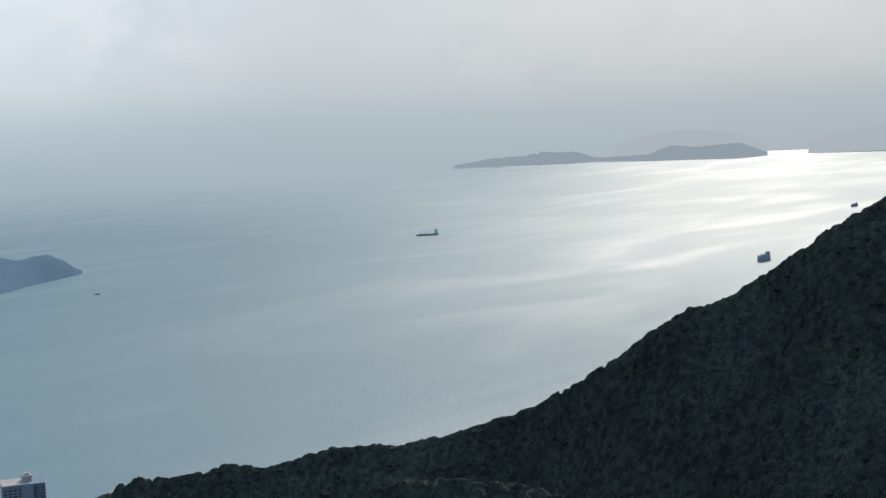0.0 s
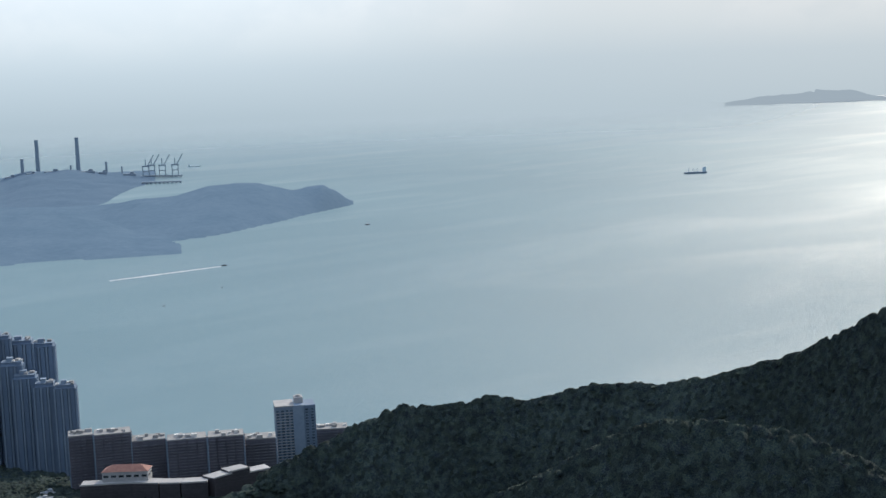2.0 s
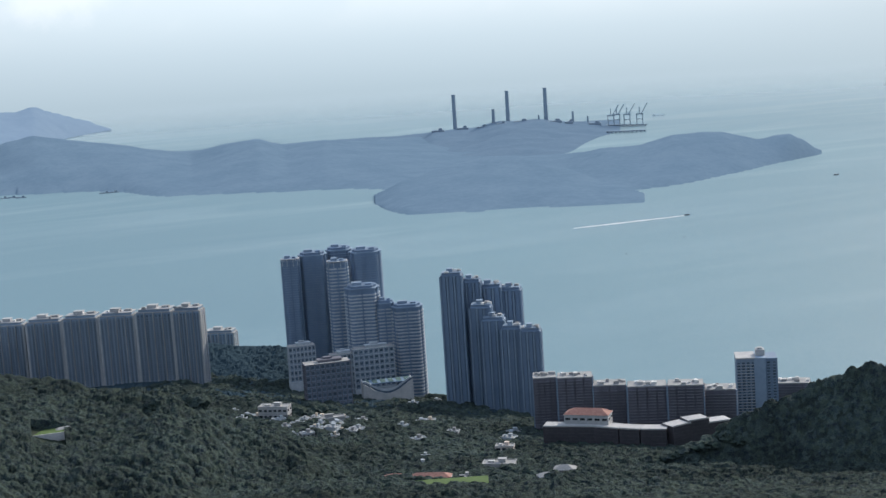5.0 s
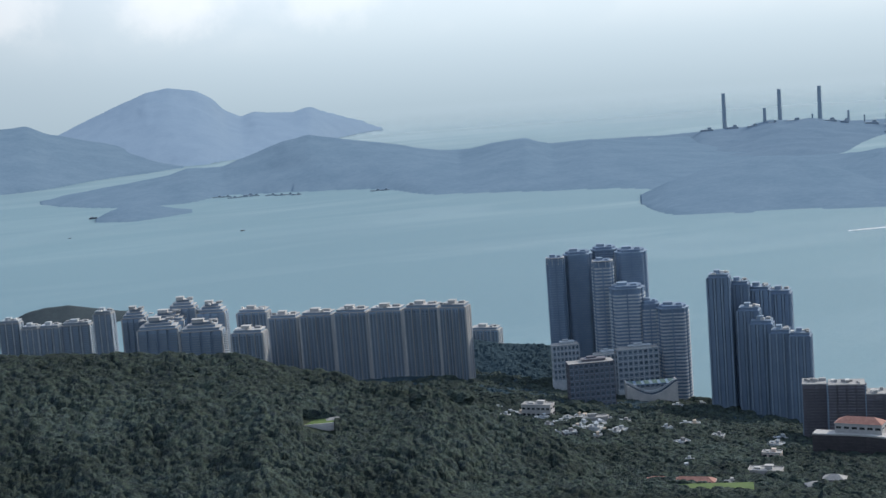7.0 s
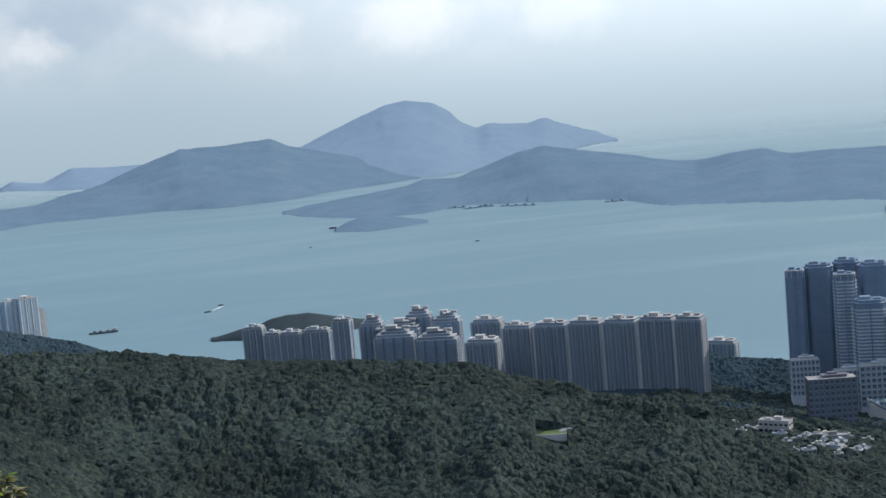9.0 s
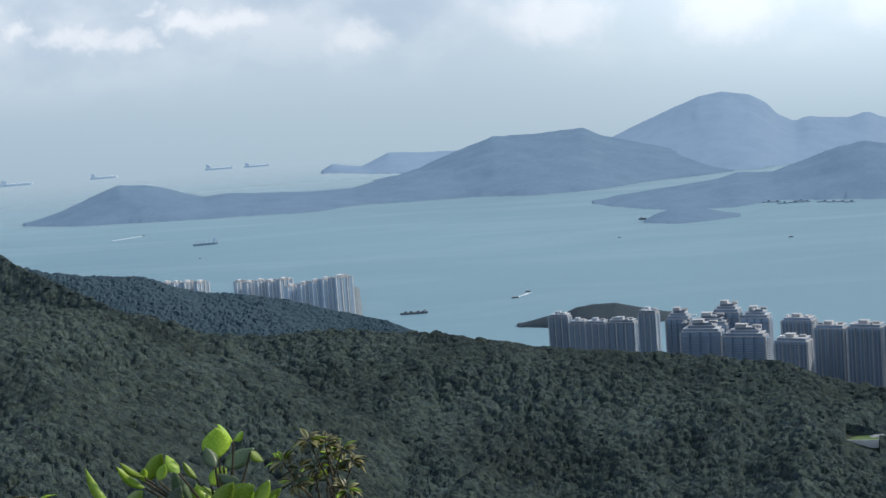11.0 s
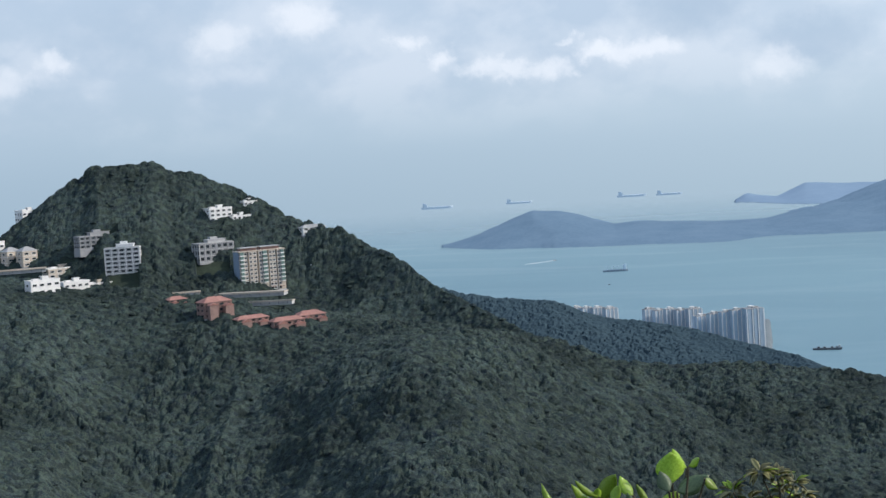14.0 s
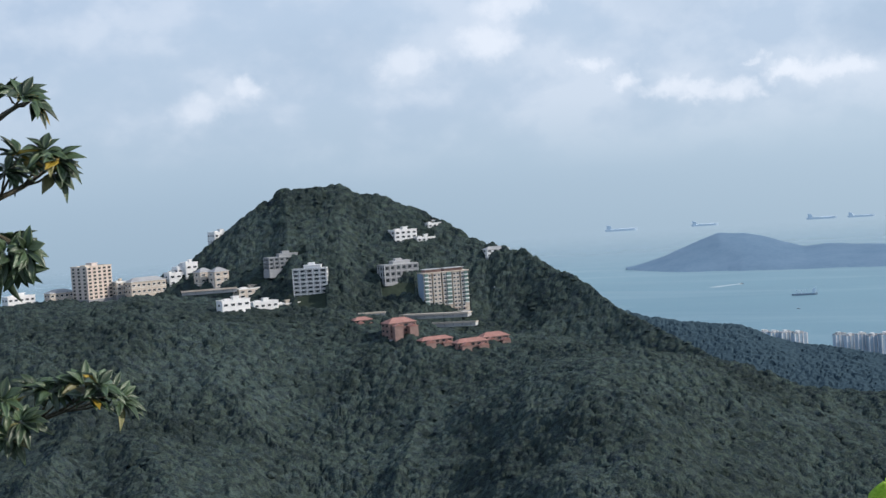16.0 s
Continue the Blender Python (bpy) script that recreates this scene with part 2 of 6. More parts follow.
def water(name):
    m = bpy.data.materials.new(name)
    m.use_nodes = True
    tr, link = m.node_tree, m.node_tree.links.new
    b = tr.nodes["Principled BSDF"]
    b.inputs["IOR"].default_value = 1.33
    b.inputs["Specular IOR Level"].default_value = 0.21
    co = tr.nodes.new("ShaderNodeTexCoord")
    streak = node(tr, "ShaderNodeMapping")
    streak.inputs["Rotation"].default_value[2] = radians(30)
    streak.inputs["Scale"].default_value = (1.0, 3.2, 1.0)
    link(co.outputs["Object"], streak.inputs["Vector"])
    slick = node(tr, "ShaderNodeTexNoise", Scale=0.0022, Detail=4.0, Roughness=0.55, Distortion=0.8)
    link(streak.outputs[0], slick.inputs["Vector"])
    ro = ramp(tr, [(0.34, (0.44, 0.44, 0.44)), (0.54, (0.56, 0.56, 0.56))])
    link(slick.outputs[0], ro.inputs[0])
    tint = node(tr, "ShaderNodeTexNoise", Scale=0.0011, Detail=3.0)
    link(co.outputs["Object"], tint.inputs["Vector"])
    cr = ramp(tr, [(0.35, (0.155, 0.264, 0.32)), (0.65, (0.182, 0.302, 0.356))])
    link(tint.outputs[0], cr.inputs[0])
    link(cr.outputs[0], b.inputs["Base Color"])
    w1 = node(tr, "ShaderNodeTexNoise", Scale=0.16, Detail=4.0, Roughness=0.65)
    w2 = node(tr, "ShaderNodeTexNoise", Scale=0.32, Detail=4.0, Roughness=0.6)
    for w in (w1, w2):
        link(streak.outputs[0], w.inputs["Vector"])
    b1, b2 = tr.nodes.new("ShaderNodeBump"), tr.nodes.new("ShaderNodeBump")
    b1.inputs["Strength"].default_value, b1.inputs["Distance"].default_value = 0.06, 1.6
    b2.inputs["Strength"].default_value, b2.inputs["Distance"].default_value = 0.05, 1.0
    # a ruffled stretch, placed to give glitter where the camera's view needs it
    off = node(tr, "ShaderNodeVectorMath", operation="DISTANCE")
    off.inputs[1].default_value = (*(bearing(239) * 3000 * K).xy, 0)
    link(co.outputs["Object"], off.inputs[0])
    ruffle = node(tr, "ShaderNodeMapRange")
    ruffle.inputs["From Min"].default_value, ruffle.inputs["From Max"].default_value = 100 * K, 2600 * K
    ruffle.inputs["To Min"].default_value, ruffle.inputs["To Max"].default_value = 0.5, 0.04
    link(off.outputs["Value"], ruffle.inputs[0])
    link(ruffle.outputs[0], b2.inputs["Strength"])
    link(ruffle.outputs[0], b1.inputs["Strength"])
    calm = node(tr, "ShaderNodeMath", operation="MULTIPLY_ADD")
    calm.inputs[1].default_value, calm.inputs[2].default_value = -0.1, 1.0
    link(ruffle.outputs[0], calm.inputs[0])
    rough = node(tr, "ShaderNodeMath", operation="MULTIPLY")
    link(calm.outputs[0], rough.inputs[0])
    link(ro.outputs[0], rough.inputs[1])
    link(rough.outputs[0], b.inputs["Roughness"])
    link(w1.outputs[0], b1.inputs["Height"])
    link(w2.outputs[0], b2.inputs["Height"])
    link(b1.outputs[0], b2.inputs["Normal"])
    link(b2.outputs[0], b.inputs["Normal"])
    # alpha fades far water into the sky to imitate haze, except under sun glitter
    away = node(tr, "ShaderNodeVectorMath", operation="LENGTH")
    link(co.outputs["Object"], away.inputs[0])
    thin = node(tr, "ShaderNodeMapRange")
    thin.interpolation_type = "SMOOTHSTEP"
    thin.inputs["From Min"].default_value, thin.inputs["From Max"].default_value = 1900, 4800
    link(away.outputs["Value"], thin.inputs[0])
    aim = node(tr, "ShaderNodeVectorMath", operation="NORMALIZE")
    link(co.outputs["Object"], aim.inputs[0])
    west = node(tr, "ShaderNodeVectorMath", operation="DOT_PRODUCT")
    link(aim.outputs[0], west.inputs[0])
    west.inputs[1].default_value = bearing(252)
    off_glitter = node(tr, "ShaderNodeMapRange")
    off_glitter.interpolation_type = "SMOOTHSTEP"
    off_glitter.inputs["From Min"].default_value, off_glitter.inputs["From Max"].default_value = math.cos(radians(7)), math.cos(radians(19))
    link(west.outputs["Value"], off_glitter.inputs[0])
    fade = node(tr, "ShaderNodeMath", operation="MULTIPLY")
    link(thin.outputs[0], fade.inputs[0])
    link(off_glitter.outputs[0], fade.inputs[1])
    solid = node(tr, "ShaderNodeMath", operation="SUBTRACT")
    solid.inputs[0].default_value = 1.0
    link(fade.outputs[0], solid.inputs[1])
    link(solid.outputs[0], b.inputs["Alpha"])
    return m


SEA = water("sea water")
FOREST_FLOOR = surface("forest floor", (0.012, 0.022, 0.016), (0.035, 0.05, 0.032), 0.05, 0.9, 0.6, 0.5)
# dark tone raised and blued for haze; patch paints in sun and cloud shade
CANOPY = surface("tree canopy", (0.017, 0.0275, 0.036), (0.056, 0.075, 0.062), 0.42, 0.85, 0.7, 3.6, spec=0.03, fine=1.6, cells=0.75, patch=0.3, even=0.4)
# copy of the canopy, paled and blued to stand in for haze
CANOPY_HAZED = surface("tree canopy with haze in colour", (0.036, 0.060, 0.078), (0.047, 0.075, 0.094), 0.25, 0.9, 0.1, 2.0, spec=0.0)
BAND = surface("pale balcony bands", (0.2, 0.25, 0.31), (0.28, 0.33, 0.39), 0.2, 0.7)
# island haze is put into these base colours, blue and pale
FAR_HAZED_LAND = surface("far scrub tinted with haze", (0.132, 0.208, 0.29), (0.165, 0.246, 0.332), 0.02, 0.95, 0.1, 0.06, spec=0.0, even=0.7)
FARTHER_HAZED_LAND = surface("distant scrub tinted with haze", (0.205, 0.295, 0.405), (0.232, 0.325, 0.435), 0.02, 0.95, 0.08, 0.06, spec=0.0, even=0.72)
MIDDLE_HAZED_LAND = surface("middle scrub tinted with haze", (0.128, 0.198, 0.28), (0.158, 0.232, 0.315), 0.02, 0.95, 0.1, 0.06, spec=0.0, even=0.75)
# emission, not sunlight, gives these hills their haze colour
TWIN_HAZE_GLOW = distance_backdrop("twin hills glowing in haze colour", (0.34, 0.42, 0.495))
REMOTE_HAZE_GLOW = distance_backdrop("remote hills glowing in haze colour", (0.49, 0.565, 0.62))
# far steel paled and blued, its haze put into the colour
HAZED_STEEL = surface("far steel tinted with haze", (0.22, 0.29, 0.36), (0.26, 0.33, 0.4), 0.2, 0.7, spec=0.1)
# dark and mid cladding: haze is mixed in as a lighter, bluer base colour
CONCRETE_DARK = surface("dark cladding lifted with haze blue", (0.14, 0.21, 0.31), (0.18, 0.255, 0.36), 0.12, 0.6, vary=0.12)
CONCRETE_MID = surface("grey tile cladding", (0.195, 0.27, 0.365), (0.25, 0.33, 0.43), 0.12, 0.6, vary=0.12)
CONCRETE_PALE = surface("pale render", (0.34, 0.35, 0.37), (0.50, 0.50, 0.50), 0.2, 0.7, vary=0.1)
CONCRETE_BROWN = surface("brown tile cladding", (0.125, 0.13, 0.162), (0.17, 0.172, 0.205), 0.15, 0.65, vary=0.1)
WHITE_WALL = surface("white painted render", (0.68, 0.68, 0.68), (0.84, 0.83, 0.81), 0.3, 0.6, vary=0.05)
BEIGE_WALL = surface("beige render", (0.47, 0.4, 0.33), (0.64, 0.56, 0.47), 0.3, 0.7, vary=0.05)
PINK_WALL = surface("pinkish render", (0.58, 0.48, 0.44), (0.72, 0.63, 0.57), 0.3, 0.7)
GREY_WALL = surface("grey render", (0.22, 0.23, 0.25), (0.32, 0.33, 0.34), 0.3, 0.75)
RED_ROOF = surface("red clay tiles", (0.26, 0.125, 0.105), (0.40, 0.215, 0.18), 0.8, 0.8, 0.3, 3.0)
BROWN_WALL = surface("red-brown brick", (0.21, 0.14, 0.125), (0.32, 0.215, 0.19), 0.6, 0.8)
WINDOW_DARK = surface("dark window glass", (0.02, 0.028, 0.035), (0.05, 0.06, 0.07), 0.5, 0.12, spec=0.45, vary=0.4)
# copy of the dark glass, lightened and blued for haze over the town
HAZED_GLASS = surface("window glass lifted with haze", (0.075, 0.11, 0.155), (0.12, 0.165, 0.22), 0.5, 0.2, spec=0.4, vary=0.3)
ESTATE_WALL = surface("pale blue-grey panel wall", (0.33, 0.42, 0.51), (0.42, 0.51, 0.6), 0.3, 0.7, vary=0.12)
WINDOW_GREEN = surface("green tinted glass", (0.10, 0.16, 0.15), (0.18, 0.26, 0.24), 0.5, 0.12, spec=0.6, vary=0.25)
# white of the town dimmed and blued: haze put into the colour
HAZED_WHITE = surface("pale render dulled with haze blue", (0.32, 0.37, 0.42), (0.5, 0.54, 0.58), 0.3, 0.7, vary=0.12)
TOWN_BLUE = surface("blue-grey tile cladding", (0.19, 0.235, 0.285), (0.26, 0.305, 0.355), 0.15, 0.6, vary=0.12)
ROOF_GREY = surface("flat roof screed", (0.22, 0.23, 0.24), (0.40, 0.40, 0.40), 0.25, 0.85)
LAWN = surface("mown grass", (0.06, 0.11, 0.035), (0.11, 0.17, 0.06), 0.4, 0.9)
HULL = surface("dark ship hull", (0.09, 0.105, 0.12), (0.13, 0.145, 0.16), 0.3, 0.6)
SHIP_PALE = surface("pale ship superstructure", (0.35, 0.38, 0.40), (0.5, 0.52, 0.54), 0.3, 0.6)
# hull colour paled almost to the sky's tone in place of haze
HAZED_HULL = surface("ship hull paled with haze", (0.56, 0.66, 0.75), (0.6, 0.7, 0.78), 0.3, 0.8, spec=0.0)
FOAM = surface("white foam", (0.55, 0.62, 0.65), (0.85, 0.88, 0.9), 0.4, 0.8)
LEAF_BRIGHT = surface("glossy bright leaf", (0.2, 0.34, 0.03), (0.42, 0.58, 0.08), 14.0, 0.22, 0.15, 60.0, spec=0.45, vary=0.4)
LEAF_DARK = surface("dark glossy leaf", (0.03, 0.055, 0.025), (0.085, 0.13, 0.065), 14.0, 0.3, 0.15, 60.0, spec=0.55, vary=0.45)
LEAF_DULL = surface("dull bronze leaf", (0.11, 0.115, 0.045), (0.29, 0.27, 0.12), 16.0, 0.4, 0.1, 60.0, spec=0.4, vary=0.5)
LEAF_YELLOW = surface("yellowing leaf", (0.30, 0.20, 0.02), (0.45, 0.33, 0.05), 16.0, 0.4, spec=0.4, vary=0.2)
BARK = surface("brown bark", (0.05, 0.045, 0.03), (0.11, 0.095, 0.065), 30.0, 0.9, 0.5, 90.0)
for lm, share in ((LEAF_BRIGHT, 0.4), (LEAF_DARK, 0.2), (LEAF_DULL, 0.25), (LEAF_YELLOW, 0.3)):      # light shines through the blades
    tr = lm.node_tree
    body_ = tr.nodes["Principled BSDF"]
    thin, both = tr.nodes.new("ShaderNodeBsdfTranslucent"), tr.nodes.new("ShaderNodeMixShader")
    tr.links.new(body_.inputs["Base Color"].links[0].from_socket, thin.inputs["Color"])
    both.inputs[0].default_value = share
    tr.links.new(body_.outputs[0], both.inputs[1])
    tr.links.new(thin.outputs[0], both.inputs[2])
    tr.links.new(both.outputs[0], tr.nodes["Material Output"].inputs["Surface"])

# ---------------------------------------------------------------- small builders


def finish(bm, name):
    me = bpy.data.meshes.new(name)
    bm.to_mesh(me)
    bm.free()
    return me


def part(name, bm, material, parent, label=""):
    me = finish(bm, name) if isinstance(bm, bmesh.types.BMesh) else bm
    if material and not me.materials:
        me.materials.append(material)
    ob = new(name, me)
    ob.parent = parent
    if label:
        tagged(ob, label)
    return ob


def box(bm, cx, cy, z0, sx, sy, sz, bevel=0.0):
    """A box on its base centre."""
    g = bmesh.ops.create_cube(bm, size=1.0, matrix=Matrix.Translation((cx, cy, z0 + sz / 2)) @ Matrix.Diagonal((sx, sy, sz, 1)))
    if bevel:
        edges = list({e for v in g["verts"] for e in v.link_edges})
        bmesh.ops.bevel(bm, geom=edges, offset=bevel, segments=1, affect="EDGES")
    return bm


def boxes(*rows):
    bm = bmesh.new()
    for r in rows:
        box(bm, *r)
    return bm


def cone(bm, x, y, z0, r0, r1, h, seg=12):
    bmesh.ops.create_cone(bm, cap_ends=True, segments=seg, radius1=r0, radius2=r1, depth=h, matrix=Matrix.Translation((x, y, z0 + h / 2)))
    return bm


def raw_mesh(name, verts, faces, smooth=True):
    me = bpy.data.meshes.new(name)
    verts, faces = np.asarray(verts, dtype=np.float32), np.asarray(faces, dtype=np.int32)
    n, k = faces.shape
    me.vertices.add(len(verts))
    me.vertices.foreach_set("co", verts.ravel())
    me.loops.add(n * k)
    me.loops.foreach_set("vertex_index", faces.ravel())
    me.polygons.add(n)
    me.polygons.foreach_set("loop_start", np.arange(0, n * k, k, dtype=np.int32))
    me.polygons.foreach_set("use_smooth", np.full(n, smooth))
    me.update(calc_edges=True)
    me.validate()
    return me


def empty(name, m, label, category, group="", kind=""):
    ob = new(name)
    ob.matrix_world = m
    return tagged(ob, label, category, group, kind)


# ---------------------------------------------------------------- shape of the land
rng = np.random.default_rng(7)
LATTICE = rng.random((256, 256))


def value_noise(x, y):
    xi, yi = np.floor(x).astype(int), np.floor(y).astype(int)
    u, v = x - xi, y - yi
    u, v = u * u * (3 - 2 * u), v * v * (3 - 2 * v)
    a, b = LATTICE[xi % 256, yi % 256], LATTICE[(xi + 1) % 256, yi % 256]
    c, d = LATTICE[xi % 256, (yi + 1) % 256], LATTICE[(xi + 1) % 256, (yi + 1) % 256]
    return (a * (1 - u) + b * u) * (1 - v) + (c * (1 - u) + d * u) * v - 0.5


def fbm(x, y, octaves=4):
    total = 0
    for o in range(octaves):
        total = total + value_noise(x * 2 ** o + 17 * o, y * 2 ** o + 5 * o) / 2 ** o
    return total


# ridges: bearing, distance, angle of the crest above the eye's level; then the slopes before and behind it
RIDGES = {
    "summit with the houses": ([(128, 1500, -4.3), (136.2, 1500, -3.75), (138.7, 1500, -3.75), (141.5, 1520, -2.75), (142.4, 1530, -2.0), (143.5, 1540, -1.2), (144.7, 1550, -0.4),
                (145.4, 1550, 0.05), (147.4, 1550, 0.1), (148.1, 1550, -0.3), (149.0, 1550, -0.45), (150.5, 1540, -1.1), (151.7, 1520, -1.9), (153.0, 1500, -2.6),
                (154.5, 1470, -3.05), (156.4, 1420, -4.0), (157.8, 1380, -5.25), (159.0, 1350, -5.9), (163, 1250, -8.3), (168, 1150, -10.5)], 0.52, 0.5),
    "shelf of houses": ([(128, 1280, -4.6), (136, 1280, -4.15), (140, 1280, -4.2), (145, 1280, -4.75), (149, 1240, -5.6), (152, 1220, -6.35), (156, 1220, -7.0),
                (160, 1200, -7.9), (163, 1180, -8.6), (166, 1150, -9.6), (170, 1100, -11.5)], 0.21, "bench"),
    "far spur": ([(150, 2000, -3.6), (155, 2000, -4.4), (158.9, 2000, -5.6), (160.3, 2000, -5.9), (162.4, 2000, -6.15), (164.5, 2000, -6.8), (167.7, 2000, -7.45),
                  (170.2, 1980, -8.1), (172, 1950, -8.7), (173, 1930, -9.15), (175, 1900, -10.3)], 0.25, 0.3),
    "wooded ridge": ([(158, 1350, -9.6), (163.3, 1320, -8.7), (166, 1320, -8.8), (168.9, 1320, -9.05), (171.9, 1310, -9.3), (174.5, 1300, -9.6), (177.6, 1290, -10.15), (180.6, 1280, -10.4),
                      (182.8, 1270, -10.8), (187, 1250, -11.2), (188.8, 1240, -11.75), (191.5, 1220, -12.65), (194.4, 1200, -13.2), (196.6, 1180, -14.4), (199.2, 1150, -15.5), (202, 1120, -18)], 0.13, 0.35),
    "wooded knoll": ([(191, 2020, -15.5), (193.5, 2040, -13.6), (194.8, 2050, -12.0), (195.7, 2050, -11.2), (197, 2050, -11.35), (198.8, 2050, -11.65), (200.5, 2050, -12.7), (203, 2050, -14.5)], 0.27, 0.5),
    "dark shoulder": ([(262, 1100, 2.0), (250.2, 1120, -3.95), (248.8, 1120, -4.75), (247.6, 1130, -5.55), (246.1, 1140, -6.4), (244.4, 1150, -7.45), (242.9, 1160, -8.05), (240, 1180, -9.8), (238.4, 1200, -10.75),
                       (236.9, 1220, -11.45), (235.3, 1240, -11.85), (233, 1260, -12.45), (231.7, 1270, -12.7), (227.7, 1300, -12.85), (226, 1310, -13.2), (224.7, 1310, -13.0),
                       (221, 1310, -13.4), (219.9, 1310, -13.8), (218.5, 1310, -14.4), (216.6, 1300, -15.2), (214.8, 1290, -16.15), (212.5, 1280, -16.95), (210.2, 1270, -17.7), (205, 1250, -20.5)], 0.78, 0.5),
    "near shoulder": ([(262, 840, -17), (250, 840, -17), (240, 860, -15.9), (236, 870, -14.7), (231.6, 880, -14.3), (229.1, 890, -14.85), (225.9, 900, -16.35), (223.2, 910, -17.65), (220, 920, -19.5), (214, 920, -23)], 0.62, 0.6),
}
BASE_R = [0, 3, 12, 150, 400, 700, 1000, 1300, 1750, 2150, 2350, 2420, 2700]
BASE_Z = [478, 476, 466, 362, 280, 220, 165, 112, 68, 26, 3, -8, -30]
COAST_AZ = [140, 186, 194, 198, 201, 204, 208, 214, 260]
COAST_R = [2700, 2500, 2350, 2120, 2000, 1900, 1800, 1720, 1700]
NEAR = 1 / K      # the eye stands at its true height over the ground beneath it
BASE_Z[0] = 480 - 1.65 * NEAR
BASE_Z[1] = 480 - 2.1 * NEAR


def height(az, r):
    """Height of the land, in the landscape's metres, at a bearing and distance."""
    az, r = np.asarray(az, float), np.asarray(r, float)
    coast = np.interp(az, COAST_AZ, COAST_R)
    z = np.interp(np.where(r > 900, 900 + (r - 900) * 1450 / (coast - 900), r), BASE_R, BASE_Z)
    x, y = r * np.sin(np.radians(az)), r * np.cos(np.radians(az))
    calm = np.clip((r - 60) / 300, 0, 1)
    z = z + calm * 9 * fbm(x / 240, y / 240)
    for crest, front, back in RIDGES.values():
        a = [c[0] for c in sorted(crest)]
        rr = np.interp(az, a, [c[1] for c in sorted(crest)])
        ee = np.interp(az, a, [c[2] for c in sorted(crest)])
        top = H + rr * np.tan(np.radians(ee))
        d = r - rr
        if back == "bench":      # level ground behind the edge, then a fall
            wide = np.interp(az, [150, 156, 160], [210, 150, 0])
            behind = np.where(d < wide, 0.03 * d, 0.03 * wide + 0.35 * (d - wide))
        else:
            behind = back * d
        s = np.where(d < 0, front * -d, behind)
        gully = 1 + 0.9 * fbm(x / 130 + 3, y / 130)
        u, v = np.radians(az) * 1200, r
        fold = np.abs(fbm((u + 0.45 * v) / 150, (v - 0.3 * u) / 420, 2)) + 0.5 * np.abs(fbm((u - 0.3 * v) / 70 + 7, v / 200, 2))
        h = top - np.sqrt(s * s + 4.0) + 2.0 - np.clip(s / 60, 0, 1) * 56 * fold - np.clip(s / 60, 0, 1) * 16 * (0.1 + np.abs(fbm(x / 170, y / 170 + 9))) * gully
        fade = np.clip((az - a[0] + 6) / 6, 0, 1) * np.clip((a[-1] + 6 - az) / 6, 0, 1)
        h = np.where(fade < 1, h * fade + z * (1 - fade), h)
        m = np.maximum(z, h)
        z = m + 4.0 * np.log1p(np.exp(-np.abs(z - h) / 4.0)) * (r > 200) * 0.6
    # added spur: its shape stands in for cloud shade eastward, sunlit ground westward
    span = np.clip((r - 420) / 200, 0, 1) * np.clip((1240 - r) / 150, 0, 1)
    return z + 48 * span * (np.exp(-((az - 158.5) / 6) ** 2) - 0.6 * np.exp(-((az - 147) / 6) ** 2) - 0.5 * np.exp(-((az - 177) / 9) ** 2))


def site(az, r, z=None):
    """The world's place at a bearing and distance, on the land or at height z."""
    if z is None:
        z = float(height(az, r))
    d = bearing(az)
    return Vector((d.x * r * K, d.y * r * K, z * K))


def polar_sheet(az, r, z):
    """Vertices and quads of a sheet over bearings az and distances r with heights z[az, r]."""
    A, R = np.meshgrid(np.radians(az), r, indexing="ij")
    v = np.stack([np.sin(A) * R * K, np.cos(A) * R * K, z * K], -1).reshape(-1, 3)
    n, k = len(az), len(r)
    i = (np.arange(n - 1)[:, None] * k + np.arange(k - 1)[None]).ravel()
    return v, np.stack([i, i + 1, i + k + 1, i + k], 1)


az_grid = np.concatenate([np.arange(-100, 126, 4.0), np.arange(126, 256, 0.22), np.arange(256, 260.5, 1.0)])
r_grid = np.concatenate([[0.02, 1.5, 3, 6, 10, 20, 40, 80, 140, 220, 320, 420], np.geomspace(480, 2760, 170)])
AA, RR = np.meshgrid(az_grid, r_grid, indexing="ij")
ground = new("ground", raw_mesh("ground", *polar_sheet(az_grid, r_grid, height(AA, RR))))
ground.data.materials.append(FOREST_FLOOR)
tagged(ground, "steep wooded hillside falling to a coastal town", "ground", kind="structure")

sea_bm = bmesh.new()
bmesh.ops.create_circle(sea_bm, cap_ends=True, segments=96, radius=7000)
sea = new("water", finish(sea_bm, "water"))
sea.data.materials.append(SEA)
tagged(sea, "grey-blue sea channel with sun glitter and slicks", "sea", kind="structure")


def soften(row, sigma):
    k = max(int(sigma * 3), 1)
    kernel = np.exp(-0.5 * (np.arange(-k, k + 1) / max(sigma, 0.3)) ** 2)
    return np.convolve(np.pad(row, k, mode="edge"), kernel / kernel.sum(), "valid")


